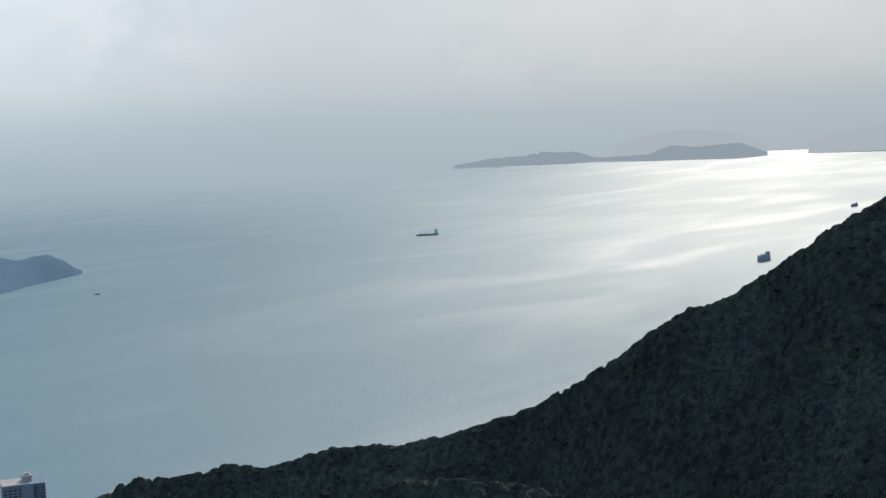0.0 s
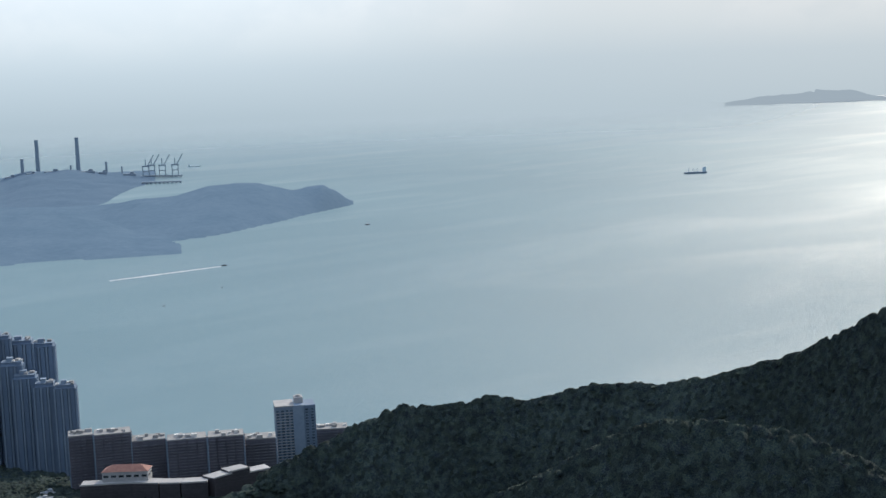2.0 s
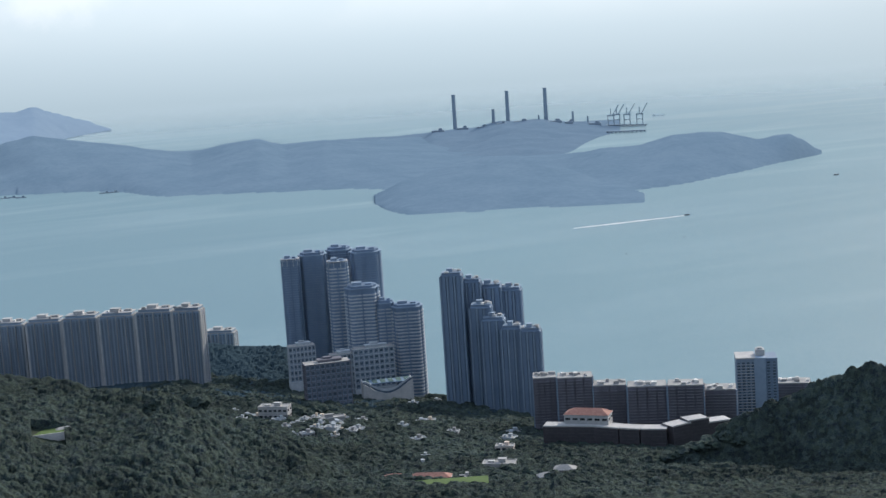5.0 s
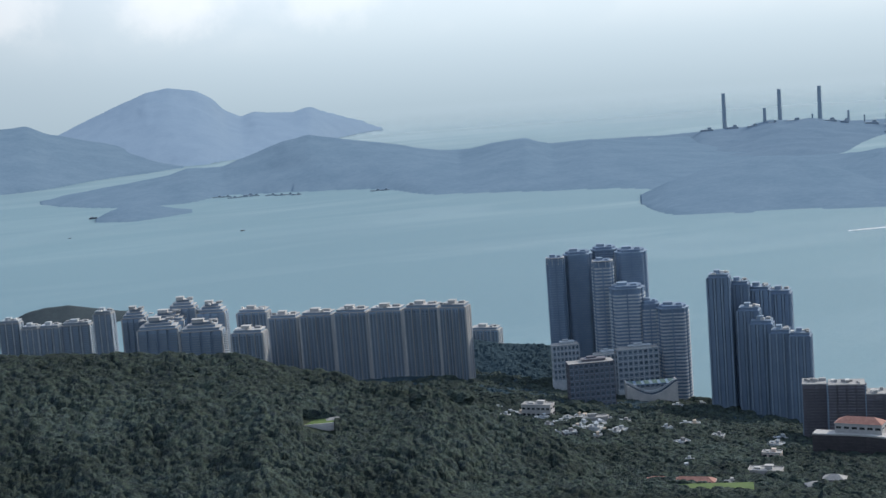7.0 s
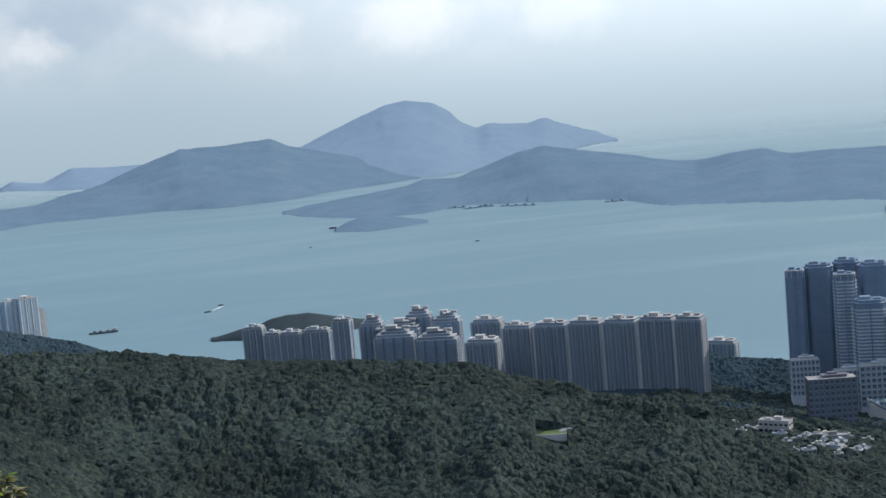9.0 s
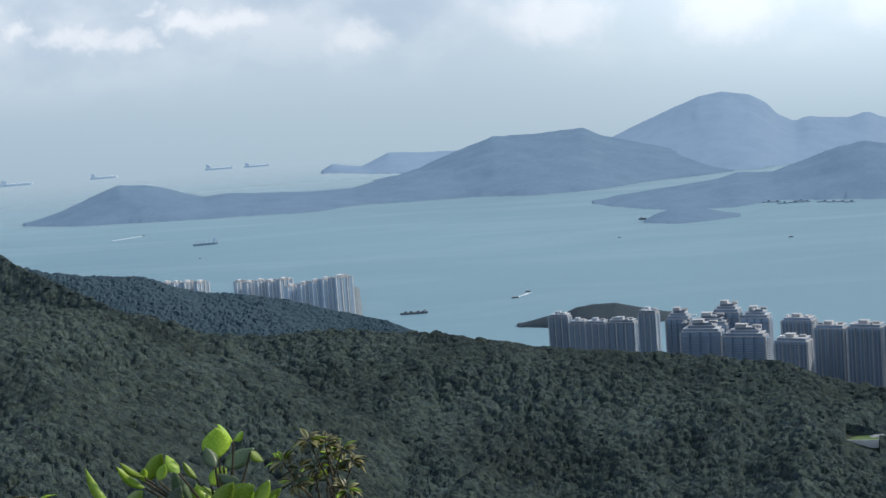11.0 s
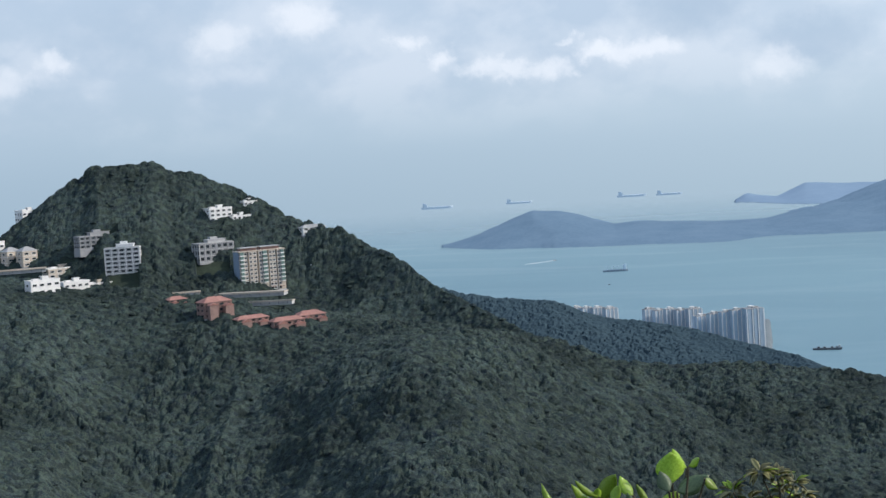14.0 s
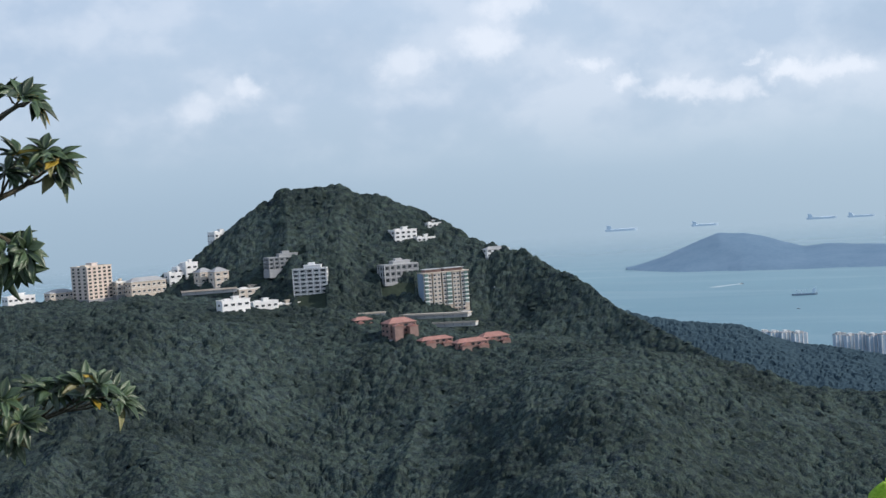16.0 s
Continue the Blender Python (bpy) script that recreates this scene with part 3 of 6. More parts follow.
def island(name, label, strips, material, az0, az1, r0, r1, daz=0.06, nr=60, rough=0.05, wander=90, smooth=True):
    """Land in the sea: strips of (bearing, near shore, crest, far shore distances, crest height)."""
    az, r = np.arange(az0, az1 + daz / 2, daz), np.linspace(r0, r1, nr)
    A, R = np.meshgrid(az, r, indexing="ij")
    X, Y = R * np.sin(np.radians(A)), R * np.cos(np.radians(A))
    z = np.full(A.shape, -12.0)
    for s in strips:
        s = sorted(s)
        a = [q[0] for q in s]
        near, crest, far, top = (soften(np.interp(az, a, [q[i] for q in s]), w / daz)[:, None] for i, w in ((1, 0.3), (2, 0.6), (3, 0.6), (4, 0.07)))
        wob = wander * fbm(X / 300, Y / 300)
        d = np.where(R < crest, (R - near + wob) / np.maximum(crest - near, 30), (far - R + wob) / np.maximum(far - crest, 30))
        shape = np.where(d > 0, np.clip(d, 0, 1) ** 0.75, np.clip(d, -1, 0) * 2)
        body = top * shape * (1 - rough * 4 * np.clip(1 - d, 0, 1) * np.abs(fbm(X / 300, Y / 300) * 2)) + 3 * fbm(X / 60, Y / 60) * (d > 0) + 2 * (d > 0)
        body = np.where((A < a[0]) | (A > a[-1]), -12, np.where(d > 0, body, 20 * d))
        z = np.maximum(z, body)
    v, f = polar_sheet(az, r, np.maximum(z, -12))
    f = f[v[f][:, :, 2].max(axis=1) > -0.2]
    ob = new(name, raw_mesh(name, v, f, smooth))
    ob.data.materials.append(material)
    return tagged(ob, label, "island", kind="structure")


def crest(pairs, near, top_at, far):
    """Strip rows out of (bearing, angle) pairs at one crest distance function."""
    rows = []
    for az, el in pairs:
        n, c, f = near(az), top_at(az), far(az)
        rows.append((az, n, c, f, max(H + c * math.tan(radians(el)), 1.0)))
    return rows


def line(*pairs):
    return lambda az: float(np.interp(az, [p[0] for p in pairs], [p[1] for p in pairs]))


# long island across the channel, its northern half
shore_n = line((179.9, 6250), (181.7, 5780), (185.3, 5650), (186.8, 5880), (191.1, 5700), (193.3, 5480), (194.1, 5200), (197.6, 5100), (202.2, 4920), (203.3, 4800), (212.8, 4350), (215.3, 4480), (218, 4900), (219.7, 5270))
long_n = crest([(179.85, -4.32), (180.7, -4.12), (182.6, -3.98), (184.7, -3.75), (185.4, -3.55), (186.7, -3.59), (188, -3.16), (189.1, -2.82), (190.1, -2.64), (191.3, -2.89), (193.2, -3.21),
                (194.7, -3.57), (195.8, -3.82), (197.1, -3.51), (198.4, -3.38), (199.4, -3.78), (200.9, -3.65), (202.1, -3.92), (203.2, -4.1), (206, -4.5), (208, -4.95), (210, -5.7)], shore_n,
               line((179.9, 6340), (182, 6300), (186, 6400), (190, 6500), (198, 6300), (206, 6000)), line((179.9, 6420), (182, 6600), (186, 7000), (190, 7500), (206, 7300)))
head = crest([(205, -5.3), (207, -5.0), (210.2, -4.86), (211.5, -4.61), (213, -4.59), (214.3, -4.23), (216.1, -4.26), (217.4, -4.6), (218.6, -4.47), (219.2, -4.8), (219.7, -5.15), (219.8, -5.2)], shore_n,
             line((205, 5200), (213, 5150), (218.6, 5200), (219.7, 5290)), line((205, 5900), (213, 5600), (218, 5400), (219.8, 5330)))
front = crest([(202.7, -6.12), (203.0, -5.9), (203.7, -5.5), (205.2, -5.07), (207.2, -4.67), (208.9, -4.89), (210.1, -5.3), (211.4, -5.9), (212.9, -6.55), (213.1, -6.78)],
              line((202.7, 4460), (203.2, 4170), (204.4, 4050), (206.6, 4040), (208.7, 4100), (211.8, 4020), (213.1, 4030)),
              line((202.7, 4475), (203.7, 4600), (207, 4900), (211, 4600), (213.1, 4080)), line((202.7, 4500), (204, 5200), (211, 5000), (213.1, 4200)))
island("island_long", "hazy blue-green scrub hills of a long island", [long_n, head, front], FAR_HAZED_LAND, 179.6, 220.0, 3900, 7600, nr=90)
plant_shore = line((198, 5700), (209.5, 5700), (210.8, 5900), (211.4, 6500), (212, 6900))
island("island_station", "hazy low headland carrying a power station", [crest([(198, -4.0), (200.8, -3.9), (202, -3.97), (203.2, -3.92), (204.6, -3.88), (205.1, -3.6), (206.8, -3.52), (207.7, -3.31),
       (209.2, -3.34), (210.2, -3.53), (211.5, -3.66), (211.9, -3.83), (212.3, -3.86)], plant_shore, line((198, 7100), (212, 7200)), line((198, 7400), (212, 7700)))], MIDDLE_HAZED_LAND, 198, 212.5, 5600, 7800, nr=70, rough=0.3, wander=140)
# its southern half with the summit, and the ridge running to the open sea
summit = crest([(178.8, -1.6), (180.7, -1.93), (182.5, -1.21), (184.1, -0.6), (185, -0.46), (186, -0.64), (186.6, -1.01), (187, -1.46), (187.6, -1.75), (188.1, -1.6), (189.6, -1.74), (190.2, -1.57),
                (190.9, -1.84), (192.2, -2.26), (192.95, -2.6)], line((178, 8200), (186, 8000), (190, 8800), (191.3, 9800), (192.95, 10400)), line((178, 9600), (186, 9700), (190, 10000), (192.95, 10480)), line((178, 10600), (192.95, 10600)))
island("island_summit", "hazy blue mountain island with a craggy summit", [summit], FARTHER_HAZED_LAND, 177.5, 193.1, 7900, 10700, nr=50)
low = crest([(158.3, -3.51), (159.5, -3.2), (160.6, -2.81), (161.9, -2.32), (162.9, -2.41), (164, -2.66), (165, -3.03), (165.9, -2.95), (166.9, -3.05), (168.2, -3.11), (169.3, -3.15), (170.8, -3.14), (172, -2.85),
             (173.3, -2.7), (175, -2.7)], line((158.3, 7780), (160.5, 7270), (164.7, 7140), (169.2, 6980), (171, 7250), (175, 7200)), line((158.3, 7850), (160, 7800), (172, 7900), (175, 7900)), line((158.3, 7930), (160, 8300), (175, 8600)))
east = crest([(171.5, -2.9), (172.4, -2.82), (173.3, -2.58), (174.6, -2.07), (176.2, -1.55), (177.7, -1.57), (179.7, -1.47), (180.3, -1.78), (181.5, -2.1), (183.8, -2.7), (185.3, -3.2)],
             line((171.5, 7500), (175.6, 7190), (178, 7030), (180, 7160), (183.8, 7650), (185.3, 7920)), line((171.5, 8300), (180, 8600), (185.3, 8500)), line((171.5, 9200), (185.3, 9200)))
island("island_east", "hazy blue-green ridges tapering to a low cape", [low, east], FAR_HAZED_LAND, 158.1, 185.6, 6900, 9300, nr=70)
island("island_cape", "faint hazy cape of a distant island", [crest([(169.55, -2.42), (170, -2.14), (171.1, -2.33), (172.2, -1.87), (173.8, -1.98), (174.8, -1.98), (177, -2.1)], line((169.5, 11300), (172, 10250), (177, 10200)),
       line((169.5, 11400), (177, 11300)), line((169.5, 11500), (177, 12200)))], FARTHER_HAZED_LAND, 169.3, 177.2, 10000, 12300, nr=40)
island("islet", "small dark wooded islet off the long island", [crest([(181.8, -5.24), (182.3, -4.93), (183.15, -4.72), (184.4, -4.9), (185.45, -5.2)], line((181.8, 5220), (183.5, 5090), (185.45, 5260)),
       line((181.8, 5250), (183.5, 5350), (185.45, 5290)), line((181.8, 5280), (183.5, 5650), (185.45, 5330)))], FAR_HAZED_LAND, 181.6, 185.7, 4950, 5750, wander=40, daz=0.04, nr=40)
far_r = 13500
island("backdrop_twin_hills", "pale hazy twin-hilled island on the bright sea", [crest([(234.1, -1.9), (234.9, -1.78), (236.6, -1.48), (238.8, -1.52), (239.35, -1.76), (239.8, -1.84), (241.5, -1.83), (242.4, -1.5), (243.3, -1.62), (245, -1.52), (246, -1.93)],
       line((234, 13600), (239.3, 13650), (241.8, 13200), (245.2, 12950), (246, 13500)), line((234, 13700), (246, 13600)), line((234, 13800), (246, 13800)))], TWIN_HAZE_GLOW, 233.9, 246.2, 12850, 13900, wander=40, smooth=False, daz=0.05, nr=24)
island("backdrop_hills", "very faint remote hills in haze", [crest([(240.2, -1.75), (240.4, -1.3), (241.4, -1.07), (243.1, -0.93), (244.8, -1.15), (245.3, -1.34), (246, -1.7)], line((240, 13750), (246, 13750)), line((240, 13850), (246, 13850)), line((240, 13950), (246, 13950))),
       crest([(247.5, -1.75), (247.8, -1.5), (248.5, -1.25), (250.3, -0.98), (254, -0.8), (258, -1.2)], line((247, 13600), (258, 13600)), line((247, 13750), (258, 13750)), line((247, 13900), (258, 13900)))], REMOTE_HAZE_GLOW, 240, 258, 13550, 13990, wander=30, smooth=False, daz=0.08, nr=14)
# hill and estate shore below take a haze tint in their base colours
island("island_green", "dark wooded hill beyond the waterfront towers", [crest([(176.65, -8.95), (177.3, -8.72), (178.0, -8.55), (178.6, -8.47), (179.0, -8.3), (179.6, -8.2), (180.5, -8.2), (181.6, -8.5), (183.2, -8.9)], line((176.7, 3050), (180, 2950), (183.2, 3040)),
       line((176.7, 3068), (180, 3075), (187, 3060)), line((176.7, 3085), (180, 3150), (187, 3085)))], surface("haze-tinted woods", (0.02, 0.037, 0.05), (0.032, 0.052, 0.064), 0.3, 0.9, 0.6, 1.2), 176.4, 183.4, 2850, 3250, wander=20, daz=0.06, nr=40)
island("island_estate", "low reclaimed shore under white housing towers", [[(160, 3250, 3500, 3950, 12), (170.6, 3250, 3500, 3950, 12)]], surface("haze-tinted shore", (0.10, 0.13, 0.15), (0.14, 0.17, 0.19), 0.05), 160, 171, 3150, 4050, daz=0.2, nr=20, wander=40)

# ---------------------------------------------------------------- housing


def stand(name, az, r, label, category, turn=0.0, group="", sink=1.0, z=None):
    """An Empty on the land, its y axis away from the eye's bearing, turned by turn degrees."""
    p = site(az, r)
    if z is not None:
        p.z = z * K
    p.z -= sink * K
    return empty(name, Matrix.Translation(p) @ pose(0, 0, 0, 0, 0, -az + turn), label, category, group)


def high_rise(az, r, top, w, label, group, turn=0.0, depth=None, wall=None, fin=None, bays=3, bands=True, crown=True, storey=3.1, slot=0.5, ground_z=None, band=None, ends_only=False, fin_w=1.1, terraces=0, strips=False):
    """A slab tower: ribbed body, floor bands, pale fins, roof plant. Sizes in the landscape's metres."""
    depth = depth or w * 0.8
    wall, fin = wall or CONCRETE_DARK, fin or CONCRETE_MID
    ob = stand("high_rise", az, r, label, "tower block", turn, group, z=ground_z)
    zb = ob.matrix_world.translation.z / K
    h = max(top - zb, 12)
    bay, notch = w / bays, depth * 0.08
    # outline with recessed slots between the bays, front, right, back, left
    ring = []
    for i in range(bays):
        a0, g = -w / 2 + bay * i, bay * slot * 0.25
        ring += [(a0, -depth / 2 + notch), (a0 + g, -depth / 2 + notch), (a0 + g, -depth / 2), (a0 + bay - g, -depth / 2), (a0 + bay - g, -depth / 2 + notch)]
    ring += [(w / 2, -depth / 2 + notch), (w / 2, -depth * 0.08), (w / 2 - notch, -depth * 0.08), (w / 2 - notch, depth * 0.08), (w / 2, depth * 0.08), (w / 2, depth / 2),
             (-w / 2, depth / 2), (-w / 2, depth * 0.08), (-w / 2 + notch, depth * 0.08), (-w / 2 + notch, -depth * 0.08), (-w / 2, -depth * 0.08)]
    bm = bmesh.new()
    low = [bm.verts.new((x * K, y * K, 0)) for x, y in ring]
    high = [bm.verts.new((x * K, y * K, h * K)) for x, y in ring]
    for i in range(len(ring)):
        j = (i + 1) % len(ring)
        bm.faces.new((low[i], low[j], high[j], high[i]))
    bm.faces.new(high)
    part("body", bm, wall, ob)
    n = int(h / storey)
    if bands:
        bm = bmesh.new()
        for f in range(2, n):
            for i in range(bays):
                x = -w / 2 + bay * (i + 0.5)
                box(bm, x * K, -depth * 0.52 * K, f * storey * K, bay * (0.97 - slot * 0.5) * K, depth * 0.05 * K, 1.1 * K)
            for j in (-0.25, 0.25):
                box(bm, w * 0.52 * K, depth * j * K, f * storey * K, w * 0.04 * K, depth * 0.24 * K, 1.0 * K)
        me = part("balcony_banding", bm, band or BAND, ob)
        tagged(me, kind="stuff")
    for i in ((0, bays) if ends_only else range(bays + 1)):
        x = -w / 2 + bay * i
        part("fin", boxes((x * K, -depth * 0.5 * K, 0, fin_w * K, 1.4 * K, (h + 0.5) * K)), fin, ob)
    part("parapet", boxes((0, 0, h * K, w * 0.98 * K, depth * 0.98 * K, 1.3 * K, 0.2 * K)), wall if wall is CONCRETE_DARK else ROOF_GREY, ob)
    if strips:      # glazed columns of living rooms between pale piers
        for i in range(bays):
            x = -w / 2 + bay * (i + 0.5)
            for side in (-0.2, 0.2):
                part("window_strip", boxes(((x + side * bay) * K, -depth * 0.5 * K, 4 * K, bay * 0.2 * K, depth * 0.03 * K, (h - 6) * K)), HAZED_GLASS, ob)
            part("pier", boxes(((x + bay * 0.46) * K, -depth * 0.51 * K, 0, bay * 0.07 * K, 1.6 * K, (h + 0.5) * K)), fin, ob)
        for j in (-0.3, 0.0, 0.3):
            part("pier", boxes((w * 0.505 * K, depth * j * K, 0, 1.2 * K, depth * 0.12 * K, (h + 0.5) * K)), fin, ob)
    for lv in range(terraces):      # storeys stepping back under white slabs
        k = 0.86 - 0.2 * lv
        part("terrace_storey", boxes((0, depth * 0.06 * (lv + 1) * K, (h + 1.3 + 3.4 * lv) * K, w * k * K, depth * k * K, 3.0 * K)), wall, ob)
        part("terrace_slab", boxes((0, depth * 0.05 * (lv + 1) * K, (h + 4.3 + 3.4 * lv) * K, w * (k + 0.04) * K, depth * (k + 0.05) * K, 0.5 * K)), fin, ob)
    if terraces:
        h += 3.4 * terraces
    if crown:
        part("lift_house", boxes((-w * 0.08 * K, 0, (h + 1.3) * K, w * 0.26 * K, depth * 0.4 * K, 4.0 * K, 0.3 * K), (-w * 0.08 * K, 0, (h + 5.3) * K, w * 0.29 * K, depth * 0.44 * K, 0.5 * K)), fin, ob)
        part("water_tank", boxes((w * 0.27 * K, depth * 0.1 * K, (h + 1.3) * K, w * 0.2 * K, depth * 0.3 * K, 2.6 * K, 0.3 * K)), ROOF_GREY, ob)
    roofs = random.Random(int(az * 100))
    for _ in range(3 if crown else 8):
        part("roof_hut", boxes((roofs.uniform(-0.42, 0.42) * w * K, roofs.uniform(-0.4, 0.2) * depth * K, (h + 1.2) * K, roofs.uniform(2, 6) * K, roofs.uniform(2, 5) * K, roofs.uniform(1.5, 3.5) * K)), roofs.choice((CONCRETE_PALE, ROOF_GREY, WHITE_WALL)), ob)
    return ob


def round_tower(az, r, top, w, label, group, band, storey=3.2, framed=False):
    """A tower of rounded, scalloped plan ringed by balcony slabs, with a stepped crown."""
    ob = stand("high_rise", az, r, label, "tower block", 0, group)
    h = max(top - ob.matrix_world.translation.z / K, 12)
    depth, seg = w * 0.85, 40

    def ring(scale, scallop=0.07):
        pts = []
        for i in range(seg):
            a = 2 * math.pi * i / seg
            c, q = math.cos(a), math.sin(a)
            k = scale * (1 + scallop * math.cos(6 * a))
            pts.append((w / 2 * k * math.copysign(abs(c) ** 0.62, c), depth / 2 * k * math.copysign(abs(q) ** 0.62, q)))
        return pts

    def prism(bm, pts, z0, z1):
        lo = [bm.verts.new((x * K, y * K, z0 * K)) for x, y in pts]
        hi = [bm.verts.new((x * K, y * K, z1 * K)) for x, y in pts]
        for i in range(len(pts)):
            j = (i + 1) % len(pts)
            bm.faces.new((lo[i], lo[j], hi[j], hi[i]))
        bm.faces.new(hi)
        bm.faces.new(lo[::-1])
        return bm

    strong = band is HAZED_WHITE
    part("body", prism(bmesh.new(), ring(0.93), 0, h), CONCRETE_DARK, ob)
    bm = bmesh.new()
    for f in range(2, int(h / storey)):
        prism(bm, ring(0.99), f * storey, f * storey + storey * (0.42 if strong else 0.3))
    tagged(part("balcony_banding", bm, band, ob), kind="stuff")
    for a in (30, 90, 150, 210, 270, 330):      # ribs in the hollows of the plan
        c, q = math.cos(radians(a)), math.sin(radians(a))
        x, y = w * 0.465 * math.copysign(abs(c) ** 0.62, c), depth * 0.465 * math.copysign(abs(q) ** 0.62, q)
        part("rib", boxes((x * K, y * K, 0, 1.5 * K, 1.5 * K, (h + 1) * K)), CONCRETE_DARK, ob)
    part("parapet", prism(bmesh.new(), ring(0.98), h, h + 1.4), CONCRETE_MID, ob)
    part("crown", prism(bmesh.new(), ring(0.8), h + 1.4, h + 4.4), CONCRETE_DARK, ob)
    part("lift_house", boxes((-w * 0.14 * K, 0, (h + 4.4) * K, w * 0.3 * K, depth * 0.3 * K, 3.4 * K, 0.2 * K)), CONCRETE_MID, ob)
    part("water_tank", boxes((w * 0.2 * K, -depth * 0.1 * K, (h + 4.4) * K, w * 0.18 * K, depth * 0.25 * K, 2.0 * K, 0.2 * K)), CONCRETE_DARK, ob)
    if framed:      # pale open frame round the roof
        for a in range(0, 360, 20):
            c, q = math.cos(radians(a)), math.sin(radians(a))
            part("frame_post", boxes((w * 0.47 * math.copysign(abs(c) ** 0.62, c) * K, depth * 0.47 * math.copysign(abs(q) ** 0.62, q) * K, (h - 6) * K, 0.9 * K, 0.9 * K, 9.5 * K)), HAZED_WHITE, ob)
        part("frame_ring", prism(bmesh.new(), ring(0.98, 0.0), h + 3.2, h + 4.0), CONCRETE_PALE, ob)
    return ob


DARK_TOWER = "slim dark grey residential tower with ribbed bays"
for az, r, top, w in [
    (199.25, 1960, 203.2, 22.8),
    (200.12, 1980, 206.5, 34.4),
    (201.16, 2000, 208.0, 32.2),
    (202.18, 1970, 206.8, 37.7),
    (201.06, 1925, 200.3, 25.5),
    (201.94, 1905, 169.3, 40.5),
    (202.8, 1895, 148.7, 22.0),
    (203.65, 1885, 144.2, 36.5),
]:
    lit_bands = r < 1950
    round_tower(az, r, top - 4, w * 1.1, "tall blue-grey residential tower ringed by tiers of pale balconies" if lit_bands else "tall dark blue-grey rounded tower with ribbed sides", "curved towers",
                HAZED_WHITE if lit_bands else CONCRETE_MID, storey=4.4 if lit_bands else 3.2, framed=az in (199.25, 201.06))
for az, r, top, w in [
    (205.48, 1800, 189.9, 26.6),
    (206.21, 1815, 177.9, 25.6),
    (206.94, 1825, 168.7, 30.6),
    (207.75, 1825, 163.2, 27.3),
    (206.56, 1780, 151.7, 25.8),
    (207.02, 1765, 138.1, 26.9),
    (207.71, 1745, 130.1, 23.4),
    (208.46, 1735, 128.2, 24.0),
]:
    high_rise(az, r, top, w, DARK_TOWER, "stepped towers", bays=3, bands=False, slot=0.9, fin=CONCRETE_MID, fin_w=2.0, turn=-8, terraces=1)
for az, r, top, w in [
    (208.86, 1560, 113.5, 25.1),
    (210.05, 1550, 114.6, 37.3),
    (211.4, 1545, 105.8, 34.9),
    (212.85, 1530, 106.9, 40.4),
    (214.35, 1525, 108.1, 36.9),
    (215.68, 1540, 98.9, 32.6),
    (218.48, 1640, 79.7, 35.8),
]:
    high_rise(az, r, top, w, "brown tiled mid-rise slab with roof terraces behind the school", "brown slabs", bays=4, wall=CONCRETE_BROWN, fin=CONCRETE_MID, depth=26, ends_only=True, crown=False, band=CONCRETE_BROWN, slot=0.3)
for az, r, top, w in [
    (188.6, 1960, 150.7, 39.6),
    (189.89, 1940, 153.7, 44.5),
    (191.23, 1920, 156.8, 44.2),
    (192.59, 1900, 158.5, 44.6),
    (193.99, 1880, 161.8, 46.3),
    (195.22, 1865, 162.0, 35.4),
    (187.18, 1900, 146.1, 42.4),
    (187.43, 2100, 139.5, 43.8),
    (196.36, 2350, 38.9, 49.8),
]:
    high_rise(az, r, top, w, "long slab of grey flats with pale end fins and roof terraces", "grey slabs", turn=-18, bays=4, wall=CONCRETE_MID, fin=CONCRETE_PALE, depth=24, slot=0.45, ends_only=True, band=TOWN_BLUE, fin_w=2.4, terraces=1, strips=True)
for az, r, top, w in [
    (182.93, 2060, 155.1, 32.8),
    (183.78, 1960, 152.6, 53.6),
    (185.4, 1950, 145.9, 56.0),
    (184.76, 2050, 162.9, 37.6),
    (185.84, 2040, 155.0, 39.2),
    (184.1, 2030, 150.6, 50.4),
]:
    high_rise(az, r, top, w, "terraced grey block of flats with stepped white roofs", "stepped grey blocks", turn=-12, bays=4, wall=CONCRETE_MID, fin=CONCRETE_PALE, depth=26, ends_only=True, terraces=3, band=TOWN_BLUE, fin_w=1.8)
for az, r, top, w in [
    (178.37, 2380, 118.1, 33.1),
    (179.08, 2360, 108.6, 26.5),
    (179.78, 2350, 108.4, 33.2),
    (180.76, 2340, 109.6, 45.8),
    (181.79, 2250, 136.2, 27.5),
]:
    high_rise(az, r, top, w, "hazy grey waterfront tower seen over the treetops", "waterfront towers", turn=-20, bays=3, slot=0.9, depth=20, wall=TOWN_BLUE, band=CONCRETE_MID, fin=HAZED_WHITE, fin_w=1.6, terraces=1)
